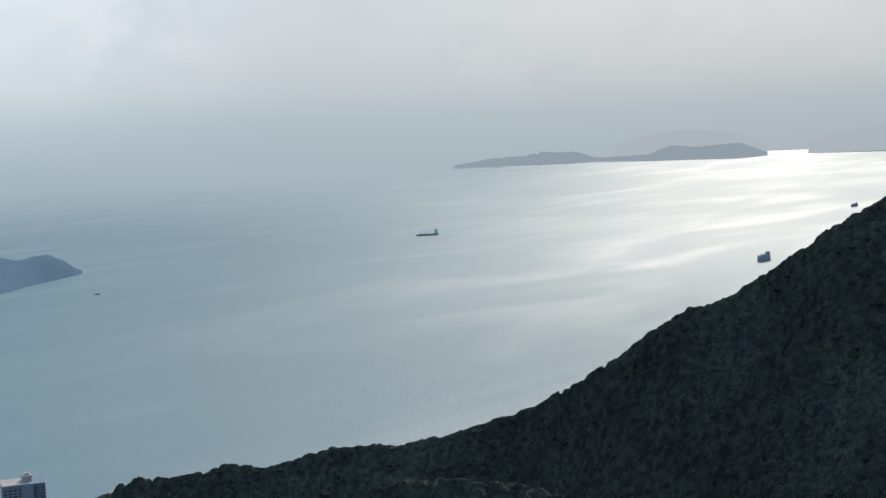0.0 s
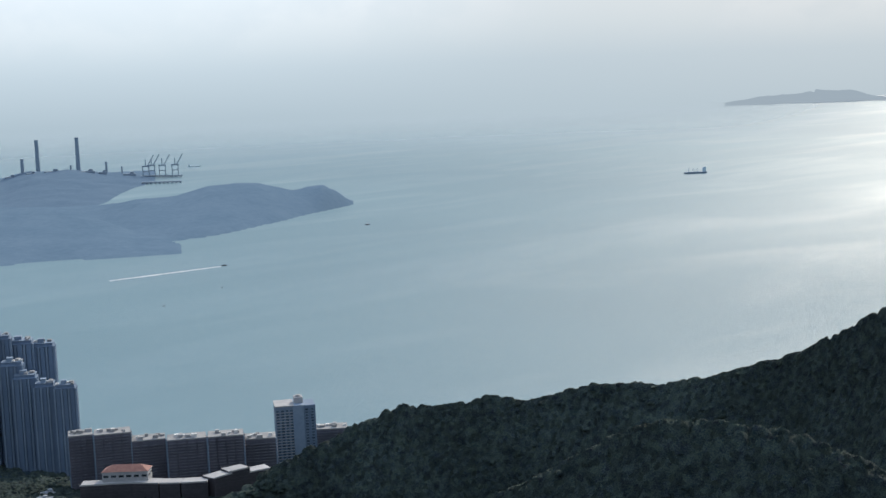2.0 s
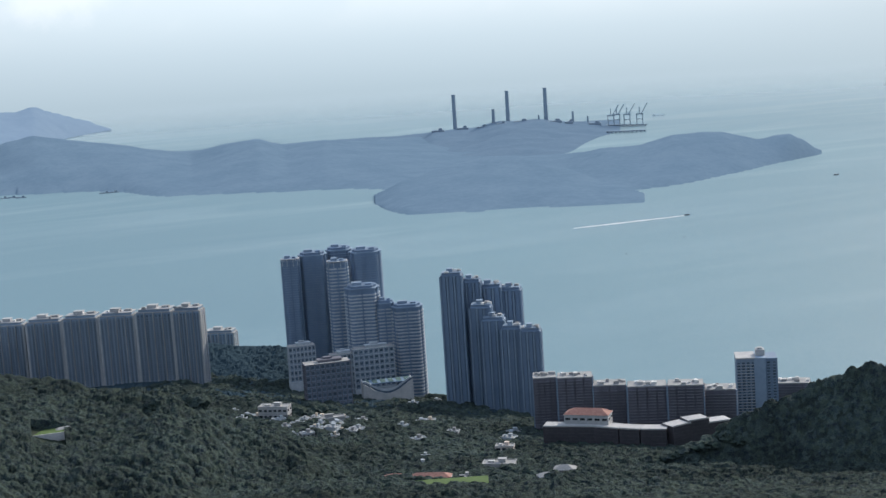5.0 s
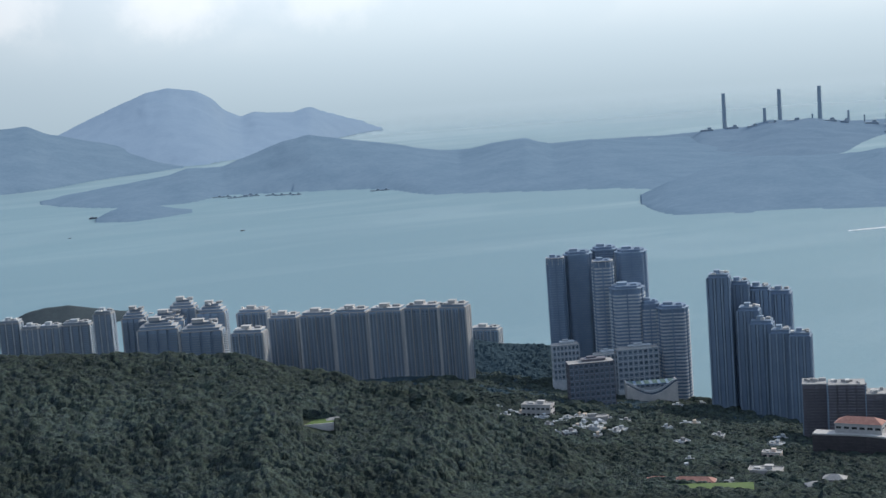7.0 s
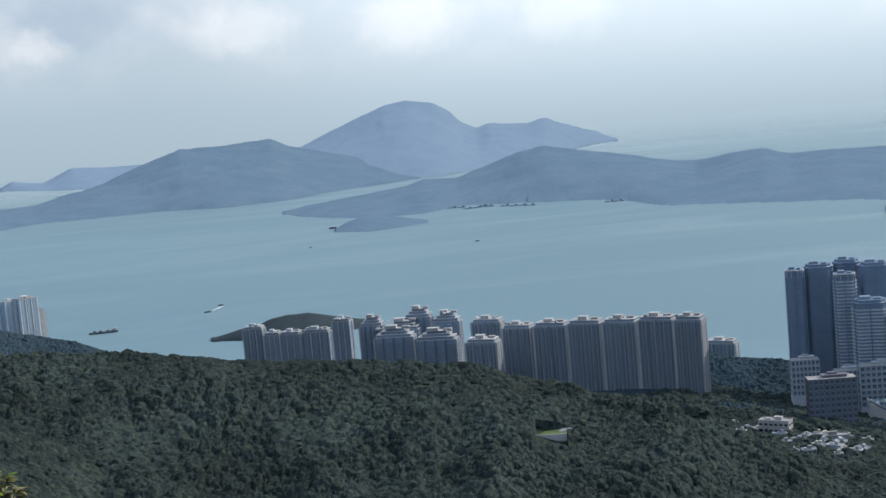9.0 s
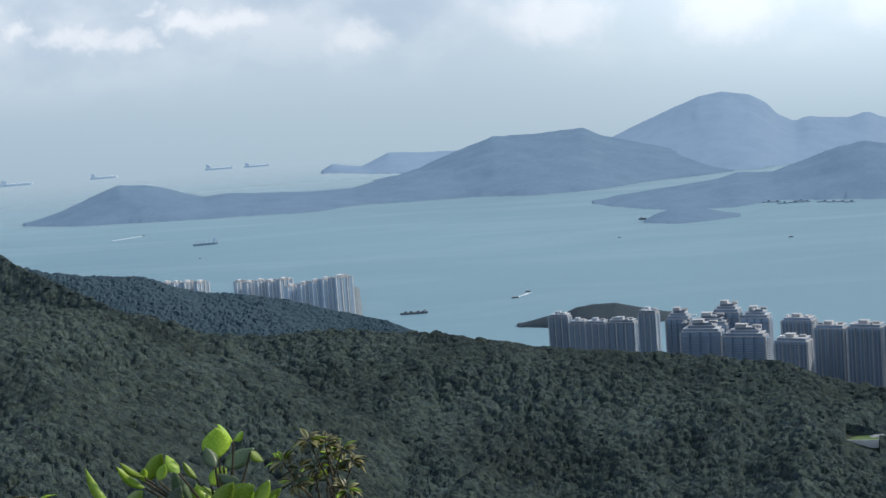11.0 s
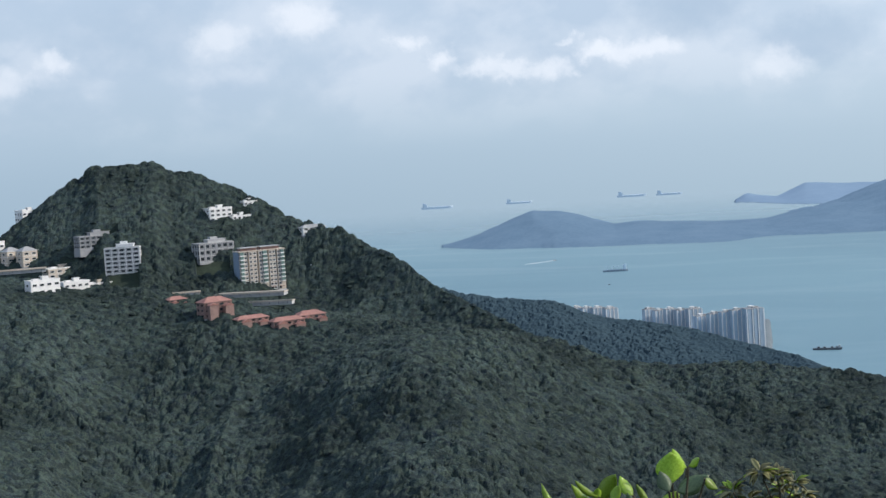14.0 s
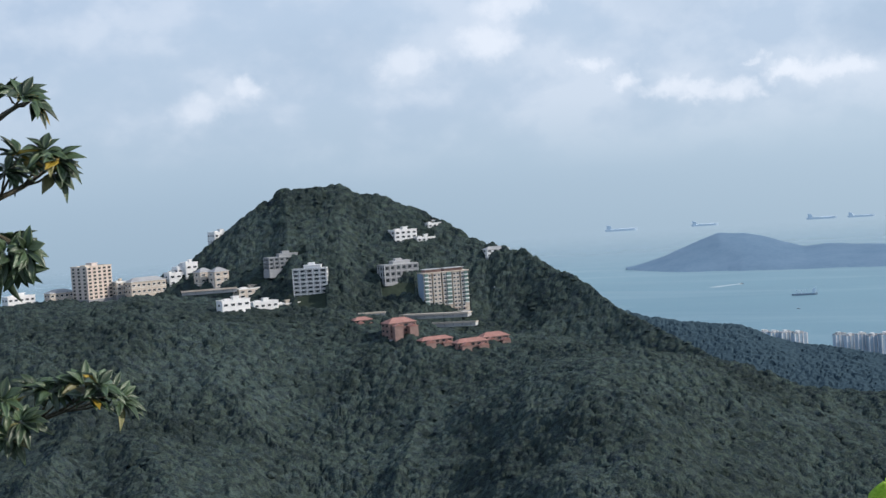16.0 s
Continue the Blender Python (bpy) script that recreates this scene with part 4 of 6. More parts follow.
for az, r, top, w in [
    (162.58, 3480, 108.9, 27.9),
    (162.98, 3450, 108.5, 25.2),
    (163.36, 3440, 108.7, 25.2),
    (163.74, 3430, 107.6, 25.2),
    (164.16, 3420, 107.7, 28.9),
    (164.63, 3400, 107.3, 28.9),
    (166.11, 3560, 82.7, 26.5),
    (166.5, 3540, 81.4, 26.4),
    (166.91, 3520, 85.5, 26.3),
    (167.32, 3510, 83.1, 28.9),
    (167.79, 3500, 85.8, 32.8),
    (168.09, 3400, 79.8, 31.9),
    (168.56, 3380, 86.2, 27.9),
    (169.01, 3370, 90.4, 27.9),
    (169.43, 3360, 94.7, 30.4),
    (170.0, 3350, 98.3, 40.5),
]:
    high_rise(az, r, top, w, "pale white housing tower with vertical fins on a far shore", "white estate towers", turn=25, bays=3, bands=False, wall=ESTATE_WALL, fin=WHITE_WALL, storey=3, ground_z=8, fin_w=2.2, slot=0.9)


class Kit:
    """Shared meshes for pieces, by size."""
    made = {}

    @staticmethod
    def window(w, h, frame_mat, glass_mat, d=0.25):
        key = (round(w, 1), round(h, 1), frame_mat.name, glass_mat.name)
        if key not in Kit.made:
            bm = bmesh.new()
            box(bm, 0, -0.02 * K, 0, w * K, 0.3 * K, h * K)
            for s in (-1, 1):
                box(bm, s * (w / 2) * K, -0.1 * K, -0.1 * K, 0.22 * K, d * 2 * K, (h + 0.2) * K)
            box(bm, 0, -0.16 * K, -0.3 * K, (w + 0.5) * K, d * 2.4 * K, 0.3 * K)
            box(bm, 0, -0.1 * K, h * K, (w + 0.3) * K, d * 2 * K, 0.22 * K)
            me = finish(bm, "window")
            me.materials.append(glass_mat)
            me.materials.append(frame_mat)
            for p in me.polygons:
                p.material_index = 0 if p.index < 6 else 1
            Kit.made[key] = me
        return Kit.made[key]


def windows_on(ob, w, depth, z0, floors, storey, cols, ww, wh, frame_mat, glass=None, sides=(0,), skip=()):
    """Rows of windows set on the front (0), right (1) or left (-1) face."""
    glass = glass or WINDOW_DARK
    me = Kit.window(ww, wh, frame_mat, glass)
    for s in sides:
        span = w if s == 0 else depth
        n = cols if s == 0 else max(1, int(cols * depth / w))
        for f in range(floors):
            for c in range(n):
                if (f, c) in skip:
                    continue
                u = -span / 2 + span * (c + 0.5) / n
                win = new("window", me)
                win.parent = ob
                zz = (z0 + f * storey + storey * 0.28) * K
                if s == 0:
                    win.matrix_local = pose(u * K, -depth / 2 * K, zz)
                else:
                    win.matrix_local = pose(s * w / 2 * K, u * K, zz, 0, 0, 90 * s)


def apartment_block(az, r, top, w, label, turn=0.0, depth=None, floors=4, cols=5, wall=None, trim=None, foot=0.0, ww=None, wh=1.6, roof="flat", group="houses on the hill", sides=(0,), base_z=None, name="apartment_block", glass=None, balconies=False, category="house"):
    """A hillside block: plinth, body, string courses, windows, roof with parapet and plant or pitched tiles."""
    depth = depth or w * 0.6
    wall, trim = wall or WHITE_WALL, trim or WHITE_WALL
    zg = min(float(height(az + da, r + dr)) for da in (-0.4, 0, 0.4) for dr in (-depth / 2, 0, depth / 2))
    ob = stand(name, az, r, label, category, turn, group, z=zg - 1)
    zb = max(zg - 2, (base_z - 5) if base_z is not None else -99)
    ob.location.z = zb * K
    bottom = base_z if base_z is not None else zb + 2
    bottom = min(bottom, top - 6)
    part("plinth", boxes((0, 0, 0, (w + 1.5) * K, (depth + 1.5) * K, max(bottom - zb, 1.5) * K, 0.15 * K)), GREY_WALL, ob)
    z0, h = bottom - zb, top - bottom
    part("wall", boxes((0, 0, z0 * K, w * K, depth * K, h * K, 0.12 * K)), wall, ob)
    storey = h / floors
    for f in range(1, floors):
        part("string_course", boxes((0, 0, (z0 + f * storey - 0.15) * K, (w + 0.5) * K, (depth + 0.5) * K, 0.3 * K)), trim, ob)
    windows_on(ob, w, depth, z0, floors, storey, cols, ww or w / cols * 0.55, min(wh, storey * 0.55), trim, glass, sides)
    if balconies:
        for f in range(1, floors):
            for c in range(0, cols, 2):
                u = -w / 2 + w * (c + 0.5) / cols
                part("balcony", boxes((u * K, -(depth / 2 + 0.9) * K, (z0 + f * storey) * K, w / cols * 0.8 * K, 1.8 * K, 0.25 * K),
                                      (u * K, -(depth / 2 + 1.7) * K, (z0 + f * storey) * K, w / cols * 0.8 * K, 0.15 * K, 1.0 * K)), trim, ob)
    if roof == "flat":
        part("parapet", boxes((0, -depth / 2 * K, (z0 + h) * K, (w + 0.6) * K, 0.5 * K, 1.1 * K), (0, depth / 2 * K, (z0 + h) * K, (w + 0.6) * K, 0.5 * K, 1.1 * K),
                              (-w / 2 * K, 0, (z0 + h) * K, 0.5 * K, (depth - 0.6) * K, 1.1 * K), (w / 2 * K, 0, (z0 + h) * K, 0.5 * K, (depth - 0.6) * K, 1.1 * K)), trim, ob)
        part("roof_slab", boxes((0, 0, (z0 + h) * K, (w - 0.6) * K, (depth - 0.6) * K, 0.3 * K)), ROOF_GREY, ob)
        part("lift_house", boxes((w * 0.1 * K, depth * 0.1 * K, (z0 + h + 0.3) * K, w * 0.22 * K, depth * 0.35 * K, 3.0 * K, 0.1 * K), (w * 0.1 * K, depth * 0.1 * K, (z0 + h + 3.3) * K, w * 0.27 * K, depth * 0.4 * K, 0.35 * K)), wall, ob)
        part("roof_terrace", boxes((-w * 0.24 * K, 0, (z0 + h + 0.3) * K, w * 0.2 * K, depth * 0.3 * K, 1.7 * K, 0.1 * K)), trim, ob)
    else:
        bm = bmesh.new()
        rise = min(depth, w) * 0.28
        a, b2 = (w / 2 + 0.6) * K, (depth / 2 + 0.6) * K
        t = (z0 + h) * K
        ridge = max(w / 2 - depth / 2, w * 0.12) * K
        vs = [bm.verts.new(p) for p in ((-a, -b2, t), (a, -b2, t), (a, b2, t), (-a, b2, t), (-ridge, 0, t + rise * K), (ridge, 0, t + rise * K))]
        for f in ((0, 1, 5, 4), (1, 2, 5), (2, 3, 4, 5), (3, 0, 4), (3, 2, 1, 0)):
            bm.faces.new([vs[i] for i in f])
        part("roof", bm, RED_ROOF if roof == "red" else ROOF_GREY, ob)
        if roof == "red" and group == "houses on the hill":      # a lower gabled wing stepping forward
            for sx, drop_ in ((-0.26, 2.2), (0.3, 3.6)):
                ww_, dd_, tt = w * 0.3, depth * 0.7, t - drop_ * K
                part("wing", boxes((sx * w * K, -depth * 0.55 * K, 0, ww_ * K, dd_ * K, tt)), wall, ob)
                gm = bmesh.new()
                g = [gm.verts.new(((sx * w + x * (ww_ + 1) / 2) * K, (-depth * 0.55 + y * (dd_ + 1) / 2) * K, tt + z * K)) for x, y, z in
                     ((-1, -1, 0), (1, -1, 0), (1, 1, 0), (-1, 1, 0), (0, -1, ww_ * 0.28), (0, 1, ww_ * 0.28))]
                for q in ((0, 1, 4), (1, 2, 5, 4), (2, 3, 5), (3, 0, 4, 5), (3, 2, 1, 0)):
                    gm.faces.new([g[i] for i in q])
                part("wing_roof", gm, RED_ROOF, ob)
        part("eaves_board", boxes((0, 0, t - 0.35 * K, (w + 1.4) * K, (depth + 1.4) * K, 0.32 * K)), trim, ob)
    return ob


def seated(name, az, r, bot, depth, label, turn, group, category):
    """An upright block's base on the slope; gives its Empty and the height of its ground floor over it."""
    zg = min(float(height(az + da, r + dr)) for da in (-0.4, 0, 0.4) for dr in (-depth / 2, 0, depth / 2))
    ob = stand(name, az, r, label, category, turn, group, z=zg - 1)
    zb = max(zg - 2, bot - 13)
    ob.location.z = zb * K
    return ob, bot - zb


def frame_block(az, r, top, bot, w, depth, turn, floors, cols, wall, label, group="houses on the hill", name="apartment_block", category="house", side_cols=3, infill=None, glass=None):
    """A block with a proud frame of columns and beams round deep-set windows, and a stepped roof."""
    ob, z0 = seated(name, az, r, bot, depth, label, turn, group, category)
    h = top - bot
    st, pitch, side = h / floors, w / cols, depth / side_cols
    part("plinth", boxes((0, 0, 0, (w + 0.8) * K, (depth + 0.8) * K, z0 * K, 0.1 * K)), wall, ob)
    part("core", boxes((0, 0, z0 * K, (w - 1.6) * K, (depth - 1.6) * K, h * K)), infill or GREY_WALL, ob)
    beam = finish(boxes((0, 0, 0, (w + 0.2) * K, (depth + 0.2) * K, 0.75 * K, 0.06 * K)), "floor_beam")
    beam.materials.append(wall)
    for f in range(floors + 1):
        part("floor_beam", beam, None, ob).matrix_local = pose(0, 0, (z0 + f * st - (0.35 if f else 0)) * K)
    post = finish(boxes((0, 0, 0, 0.8 * K, 0.8 * K, h * K)), "column")
    post.materials.append(wall)
    for c in range(cols + 1):
        part("column", post, None, ob).matrix_local = pose((-w / 2 + 0.4 + (w - 0.8) * c / cols) * K, (-depth / 2 + 0.4) * K, z0 * K)
    for c in range(1, side_cols + 1):
        for s in (-1, 1):
            part("column", post, None, ob).matrix_local = pose(s * (w / 2 - 0.4) * K, (-depth / 2 + 0.4 + (depth - 0.8) * c / side_cols) * K, z0 * K)
    front = Kit.window(pitch * 0.62, st * 0.5, wall, glass or WINDOW_DARK)
    flank = Kit.window(side * 0.5, st * 0.45, wall, glass or WINDOW_DARK)
    for f in range(floors):
        for c in range(cols):
            part("window", front, None, ob).matrix_local = pose((-w / 2 + pitch * (c + 0.5)) * K, -(depth / 2 - 0.75) * K, (z0 + st * (f + 0.3)) * K)
        for c in range(side_cols):
            for s in (-1, 1):
                part("window", flank, None, ob).matrix_local = pose(s * (w / 2 - 0.75) * K, (-depth / 2 + side * (c + 0.5)) * K, (z0 + st * (f + 0.3)) * K, 0, 0, 90 * s)
    t = z0 + h + 0.4
    part("roof_slab", boxes((0, 0, t * K, (w - 0.4) * K, (depth - 0.4) * K, 0.3 * K)), ROOF_GREY, ob)
    part("penthouse", boxes((w * 0.08 * K, depth * 0.08 * K, (t + 0.3) * K, w * 0.5 * K, depth * 0.55 * K, 2.6 * K), (w * 0.08 * K, depth * 0.08 * K, (t + 2.9) * K, w * 0.55 * K, depth * 0.62 * K, 0.35 * K)), wall, ob)
    part("lift_house", boxes((w * 0.04 * K, depth * 0.15 * K, (t + 3.2) * K, w * 0.2 * K, depth * 0.3 * K, 2.2 * K, 0.1 * K)), wall, ob)
    return ob


def bay_block(az, r, top, bot, w, depth, turn, floors, label):
    """A tall beige block: projecting slabs of flats with deep dark slots between, green glass bays, roof pavilions."""
    ob, z0 = seated("apartment_block", az, r, bot, depth, label, turn, "houses on the hill", "house")
    h = top - bot
    st = h / floors
    part("plinth", boxes((0, 0, 0, (w + 2) * K, (depth + 2) * K, z0 * K, 0.1 * K)), CONCRETE_PALE, ob)
    part("core", boxes((0, 0.6 * K, z0 * K, (w - 0.6) * K, (depth - 3.2) * K, (h - 0.5) * K)), GREY_WALL, ob)
    # left end coloured darker grey, putting that side's shade into the wall
    part("end_wall", boxes((-(w / 2 - 0.3) * K, 0.6 * K, z0 * K, 1.0 * K, (depth - 2.6) * K, h * K)), CONCRETE_MID, ob, "end wall coloured dark for its shaded side")
    edges = [0.0, 0.19, 0.40, 0.63, 0.81, 1.0]
    pane = Kit.window(w * 0.055, st * 0.46, WHITE_WALL, WINDOW_DARK)
    for i in range(5):
        u0, u1 = -w / 2 + w * edges[i] + 0.8, -w / 2 + w * edges[i + 1] - 0.8
        x, sx = (u0 + u1) / 2, u1 - u0
        part("wall", boxes((x * K, -(depth / 2 - 2) * K, z0 * K, sx * K, 4 * K, h * K, 0.1 * K)), BEIGE_WALL, ob)
        if i in (0, 2, 4):
            bx = x + (-0.22, 0.2, 0.18)[i // 2] * sx
            bw = sx * 0.5
            glass = finish(boxes((0, 0, 0, bw * K, 1.6 * K, st * 0.72 * K, 0.25 * K)), "bay_window")
            glass.materials.append(WINDOW_GREEN)
            sill = finish(boxes((0, 0, 0, (bw + 0.5) * K, 2.0 * K, st * 0.26 * K, 0.1 * K)), "bay_sill")
            sill.materials.append(WHITE_WALL)
            for f in range(2, floors):
                part("bay_window", glass, None, ob).matrix_local = pose(bx * K, -(depth / 2 + 0.5) * K, (z0 + st * (f + 0.24)) * K)
                part("bay_sill", sill, None, ob).matrix_local = pose(bx * K, -(depth / 2 + 0.5) * K, (z0 + st * f - 0.05) * K)
            spots = [x + (0.3, -0.28, -0.3)[i // 2] * sx]
        else:
            spots = [x - 0.26 * sx, x + 0.26 * sx]
        for f in range(floors):
            for u in spots:
                part("window", pane, None, ob).matrix_local = pose(u * K, -depth / 2 * K, (z0 + st * (f + 0.28)) * K)
    for f in range(2, floors, 2):
        part("string_course", boxes((0, 0.4 * K, (z0 + f * st) * K, (w + 0.3) * K, (depth - 2) * K, 0.3 * K)), BEIGE_WALL, ob)
    t = z0 + h
    part("parapet", boxes((0, -0.2 * K, t * K, (w + 0.8) * K, (depth + 0.6) * K, 0.9 * K, 0.1 * K)), BEIGE_WALL, ob)
    for x, sx in ((-0.26, 0.34), (0.2, 0.4)):
        part("roof_pavilion", boxes((x * w * K, 0, (t + 0.9) * K, sx * w * K, depth * 0.6 * K, 2.6 * K)), BROWN_WALL, ob)
        part("pavilion_roof", boxes((x * w * K, -0.5 * K, (t + 3.5) * K, (sx * w + 1.5) * K, depth * 0.75 * K, 0.5 * K)), CONCRETE_PALE, ob)
    for x in (-0.4, -0.22, 0.0, 0.2, 0.4):
        part("awning", boxes((x * w * K, -(depth / 2 + 1) * K, (z0 + st * 0.8) * K, w * 0.1 * K, 2.4 * K, 0.3 * K)), BROWN_WALL, ob)
    return ob


BRIGHT = [(WHITE_WALL, WHITE_WALL), (BEIGE_WALL, WHITE_WALL), (PINK_WALL, BEIGE_WALL), (GREY_WALL, CONCRETE_PALE), (BROWN_WALL, BROWN_WALL)]
# bearing, distance, top, bottom, width, depth, floors, columns, finish, turn, kind of roof (0 flat, 1 red, 2 grey)
HILL_HOUSES = [
    (151.27, 1415, 401.5, 363.7, 46.2, 16, 10, 7, 1, 21, 0),
    (149.55, 1450, 410.2, 392.6, 37.4, 16, 3, 5, 3, 0, 0),
    (149.83, 1500, 441.7, 429.1, 25.0, 14, 3, 4, 0, 15, 0),
    (150.64, 1500, 432.8, 425.4, 20.5, 10, 2, 4, 0, 15, 0),
    (151.0, 1520, 446.0, 437.9, 15.0, 10, 2, 3, 0, 0, 0),
    (153.38, 1486, 417.7, 409.5, 25.4, 9, 2, 4, 0, 15, 2),
    (146.18, 1425, 413.0, 381.6, 32.7, 16, 8, 5, 0, -6, 0),
    (143.84, 1450, 396.8, 383.7, 30.3, 13, 3, 4, 1, 0, 0),
    (143.17, 1280, 397.5, 386.0, 26.6, 11, 2, 4, 0, 0, 0),
    (144.3, 1335, 390.5, 379.9, 24.9, 11, 2, 4, 0, 0, 0),
    (145.17, 1410, 382.2, 373.7, 29.6, 10, 2, 5, 1, 0, 0),
    (141.54, 1550, 412.2, 394.2, 16.0, 14, 3, 2, 1, 0, 2),
    (142.12, 1490, 414.8, 398.1, 14.3, 14, 3, 2, 1, 0, 2),
    (142.69, 1475, 414.9, 399.4, 15.3, 14, 3, 2, 1, 0, 2),
    (140.98, 1505, 414.7, 402.9, 13.8, 12, 2, 2, 0, 0, 0),
    (141.26, 1510, 419.6, 407.8, 11.1, 12, 2, 2, 0, 0, 0),
    (141.61, 1510, 423.5, 409.9, 13.4, 12, 2, 2, 0, 0, 0),
    (142.85, 1545, 451.2, 435.0, 20.1, 16, 3, 4, 0, 0, 0),
    (139.94, 1495, 410.0, 391.6, 38.2, 14, 3, 7, 1, 9, 2),
    (138.98, 1500, 410.0, 397.8, 11.9, 10, 3, 2, 1, 0, 0),
    (137.98, 1500, 427.5, 395.9, 31.0, 24, 9, 5, 2, 40, 0),
    (136.75, 1500, 404.7, 394.2, 25.6, 12, 2, 5, 1, 0, 2),
    (135.29, 1500, 403.5, 393.0, 28.9, 12, 2, 5, 0, 0, 0),
    (145.24, 1460, 424.7, 413.1, 40.5, 12, 3, 6, 3, 0, 0),
    (153.43, 1450, 382.0, 379.3, 15.4, 9, 1, 3, 0, 0, 0),
    (149.44, 1225, 373.4, 360.3, 25.1, 14, 3, 4, 4, 15, 1),
    (150.79, 1210, 358.8, 353.3, 28.4, 9, 2, 5, 4, 15, 1),
    (152.14, 1205, 355.6, 347.3, 28.3, 10, 2, 5, 4, 27, 1),
    (153.04, 1235, 355.9, 344.6, 24.3, 12, 3, 4, 4, 21, 1),
    (148.01, 1260, 374.5, 367.8, 16.2, 9, 2, 3, 4, 0, 1),
]
HILL_LABELS = [
    "ten-storey beige apartment block with bay windows on a terrace",
    "grey concrete block on a blank retaining wall among trees",
    "gleaming white villa with balconies below the summit",
    "low white wing of a villa on the hillside",
    "small white house near the crest of the hill",
    "white house half hidden by trees on the ridge",
    "eight-storey white block with a regular grid of windows",
    "cream house of three storeys with roof terraces",
    "white house with a flat roof above the woods",
    "white terraced house with dark windows",
    "low cream terrace house at the edge of the woods",
    "cream gabled town house in a stepped terrace",
    "cream gabled town house in a stepped terrace",
    "cream gabled town house in a stepped terrace",
    "white stepped house on the slope",
    "white stepped house on the slope",
    "white stepped house on the slope",
    "white flat-roofed block rising behind the hill",
    "cream mansion with rows of dark windows",
    "narrow cream building beside the mansion",
    "pinkish nine-storey apartment block with a stepped roof",
    "cream house with a dark roof at the edge of the plateau",
    "low white house behind branches",
    "shaded grey block half hidden by trees",
    "small white building among the trees",
    "red-roofed brick house stepping down the slope",
    "low red-tiled row of houses above the woods",
    "red-tiled terrace house above the woods",
    "brick house with a red tiled roof among trees",
    "small red-roofed house beside the road"]
for (az, r, top, bot, w, d, fl, co_, fin, turn, rf), text in zip(HILL_HOUSES, HILL_LABELS):
    wm, tm = BRIGHT[fin]
    if fl not in (8, 10):
        turn = max(turn, 27)
    if fl == 10:
        bay_block(az, r, top, bot, w, d, turn, fl, text)
    elif fl == 8:
        frame_block(az, r, top, bot, w, d, turn, fl, co_, wm, text)
    elif fin == 3 and fl == 3:
        frame_block(az, r, top, bot, w, d, turn, fl, co_ + 1, GREY_WALL if az < 146 else CONCRETE_PALE, text)
    else:
        apartment_block(az, r, top, w, text, turn, d, fl, co_, wm, tm, base_z=bot, roof=("flat", "red", "grey")[rf], sides=(0, 1, -1), balconies=co_ >= 6 and fl >= 5, ww=w / co_ * 0.58, wh=1.9)

# ---------------------------------------------------------------- the coastal town
TOWN = [
    (199.41, 1848, 107.3, 62.7, 34.1, 16, 4, 5, 0, 8, 0),
    (200.34, 1728, 109.1, 54.3, 54.4, 20, 6, 7, 4, 10, 0),
    (200.97, 1848, 92.4, 39.5, 31.6, 16, 5, 4, 3, 10, 0),
    (202.19, 1848, 97.5, 46.7, 52.5, 16, 5, 6, 0, 10, 0),
    (198.2, 1528, 109.8, 91.3, 31.8, 14, 3, 6, 0, -20, 0),
    (200.15, 1536, 90.1, 82.2, 39.7, 10, 1, 6, 3, 8, 0),
    (210.51, 1408, 110.7, 96.0, 43.5, 18, 2, 6, 0, -14, 1),
    (206.89, 1256, 110.1, 100.9, 28.3, 14, 1, 4, 0, -10, 0),
    (207.16, 1372, 92.1, 83.2, 17.5, 10, 2, 3, 2, -10, 0),
    (204.13, 1188, 122.2, 115.5, 34.1, 12, 1, 5, 2, -8, 1),
    (202.74, 1196, 121.6, 115.8, 18.7, 10, 1, 3, 2, -8, 1),
    (205.54, 1196, 117.3, 112.5, 10.3, 8, 1, 2, 0, 0, 0),
    (209.48, 1204, 117.8, 107.1, 17.2, 12, 2, 3, 3, -10, 2),
    (206.58, 1932, 9.8, -4.9, 32.8, 18, 1, 4, 3, 0, 2),
    (205.69, 1940, 8.5, -2.3, 25.6, 12, 1, 4, 3, 0, 0),
    (207.47, 1872, 5.8, -1.7, 19.8, 10, 1, 3, 0, 0, 0),
]
TOWN_LABELS = [
    "white framed school block with deep open galleries",
    "brown lattice-fronted institutional block",
    "grey block with a pale parapet among school buildings",
    "white gridded block with glazed stair ends",
    "white three-storey school wing above the village",
    "long low shed with a pale roof",
    "red-roofed white hall on a podium",
    "flat-roofed white villa among trees",
    "small pinkish house among trees",
    "red-roofed bungalow beside a lawn",
    "small red-roofed bungalow half hidden by trees",
    "small white outhouse among trees",
    "grey-roofed house at the foot of the slope",
    "domed grey hall beside the towers",
    "low dark-roofed building beside the towers",
    "low white kiosk beside the towers"]
TOWN_FINISH = [(CONCRETE_PALE, CONCRETE_PALE), (BEIGE_WALL, CONCRETE_PALE), (PINK_WALL, CONCRETE_PALE), (GREY_WALL, CONCRETE_PALE), (CONCRETE_BROWN, CONCRETE_MID)]
for (az, r, top, bot, w, d, fl, co_, fin, turn, rf), text in zip(TOWN, TOWN_LABELS):
    wm, tm = TOWN_FINISH[fin]
    if fl >= 4:
        frame_block(az, r, top, bot, w, d, turn, fl + 2, co_ + 2, (HAZED_WHITE, CONCRETE_BROWN)[fin == 4], text, "town buildings", infill=CONCRETE_MID, glass=HAZED_GLASS)
    else:
        apartment_block(az, r, top, w, text, turn, d, fl, co_, wm, tm, base_z=bot, roof=("flat", "red", "grey")[rf], group="town buildings", sides=(0, 1), ww=w / co_ * 0.7, wh=2.2)



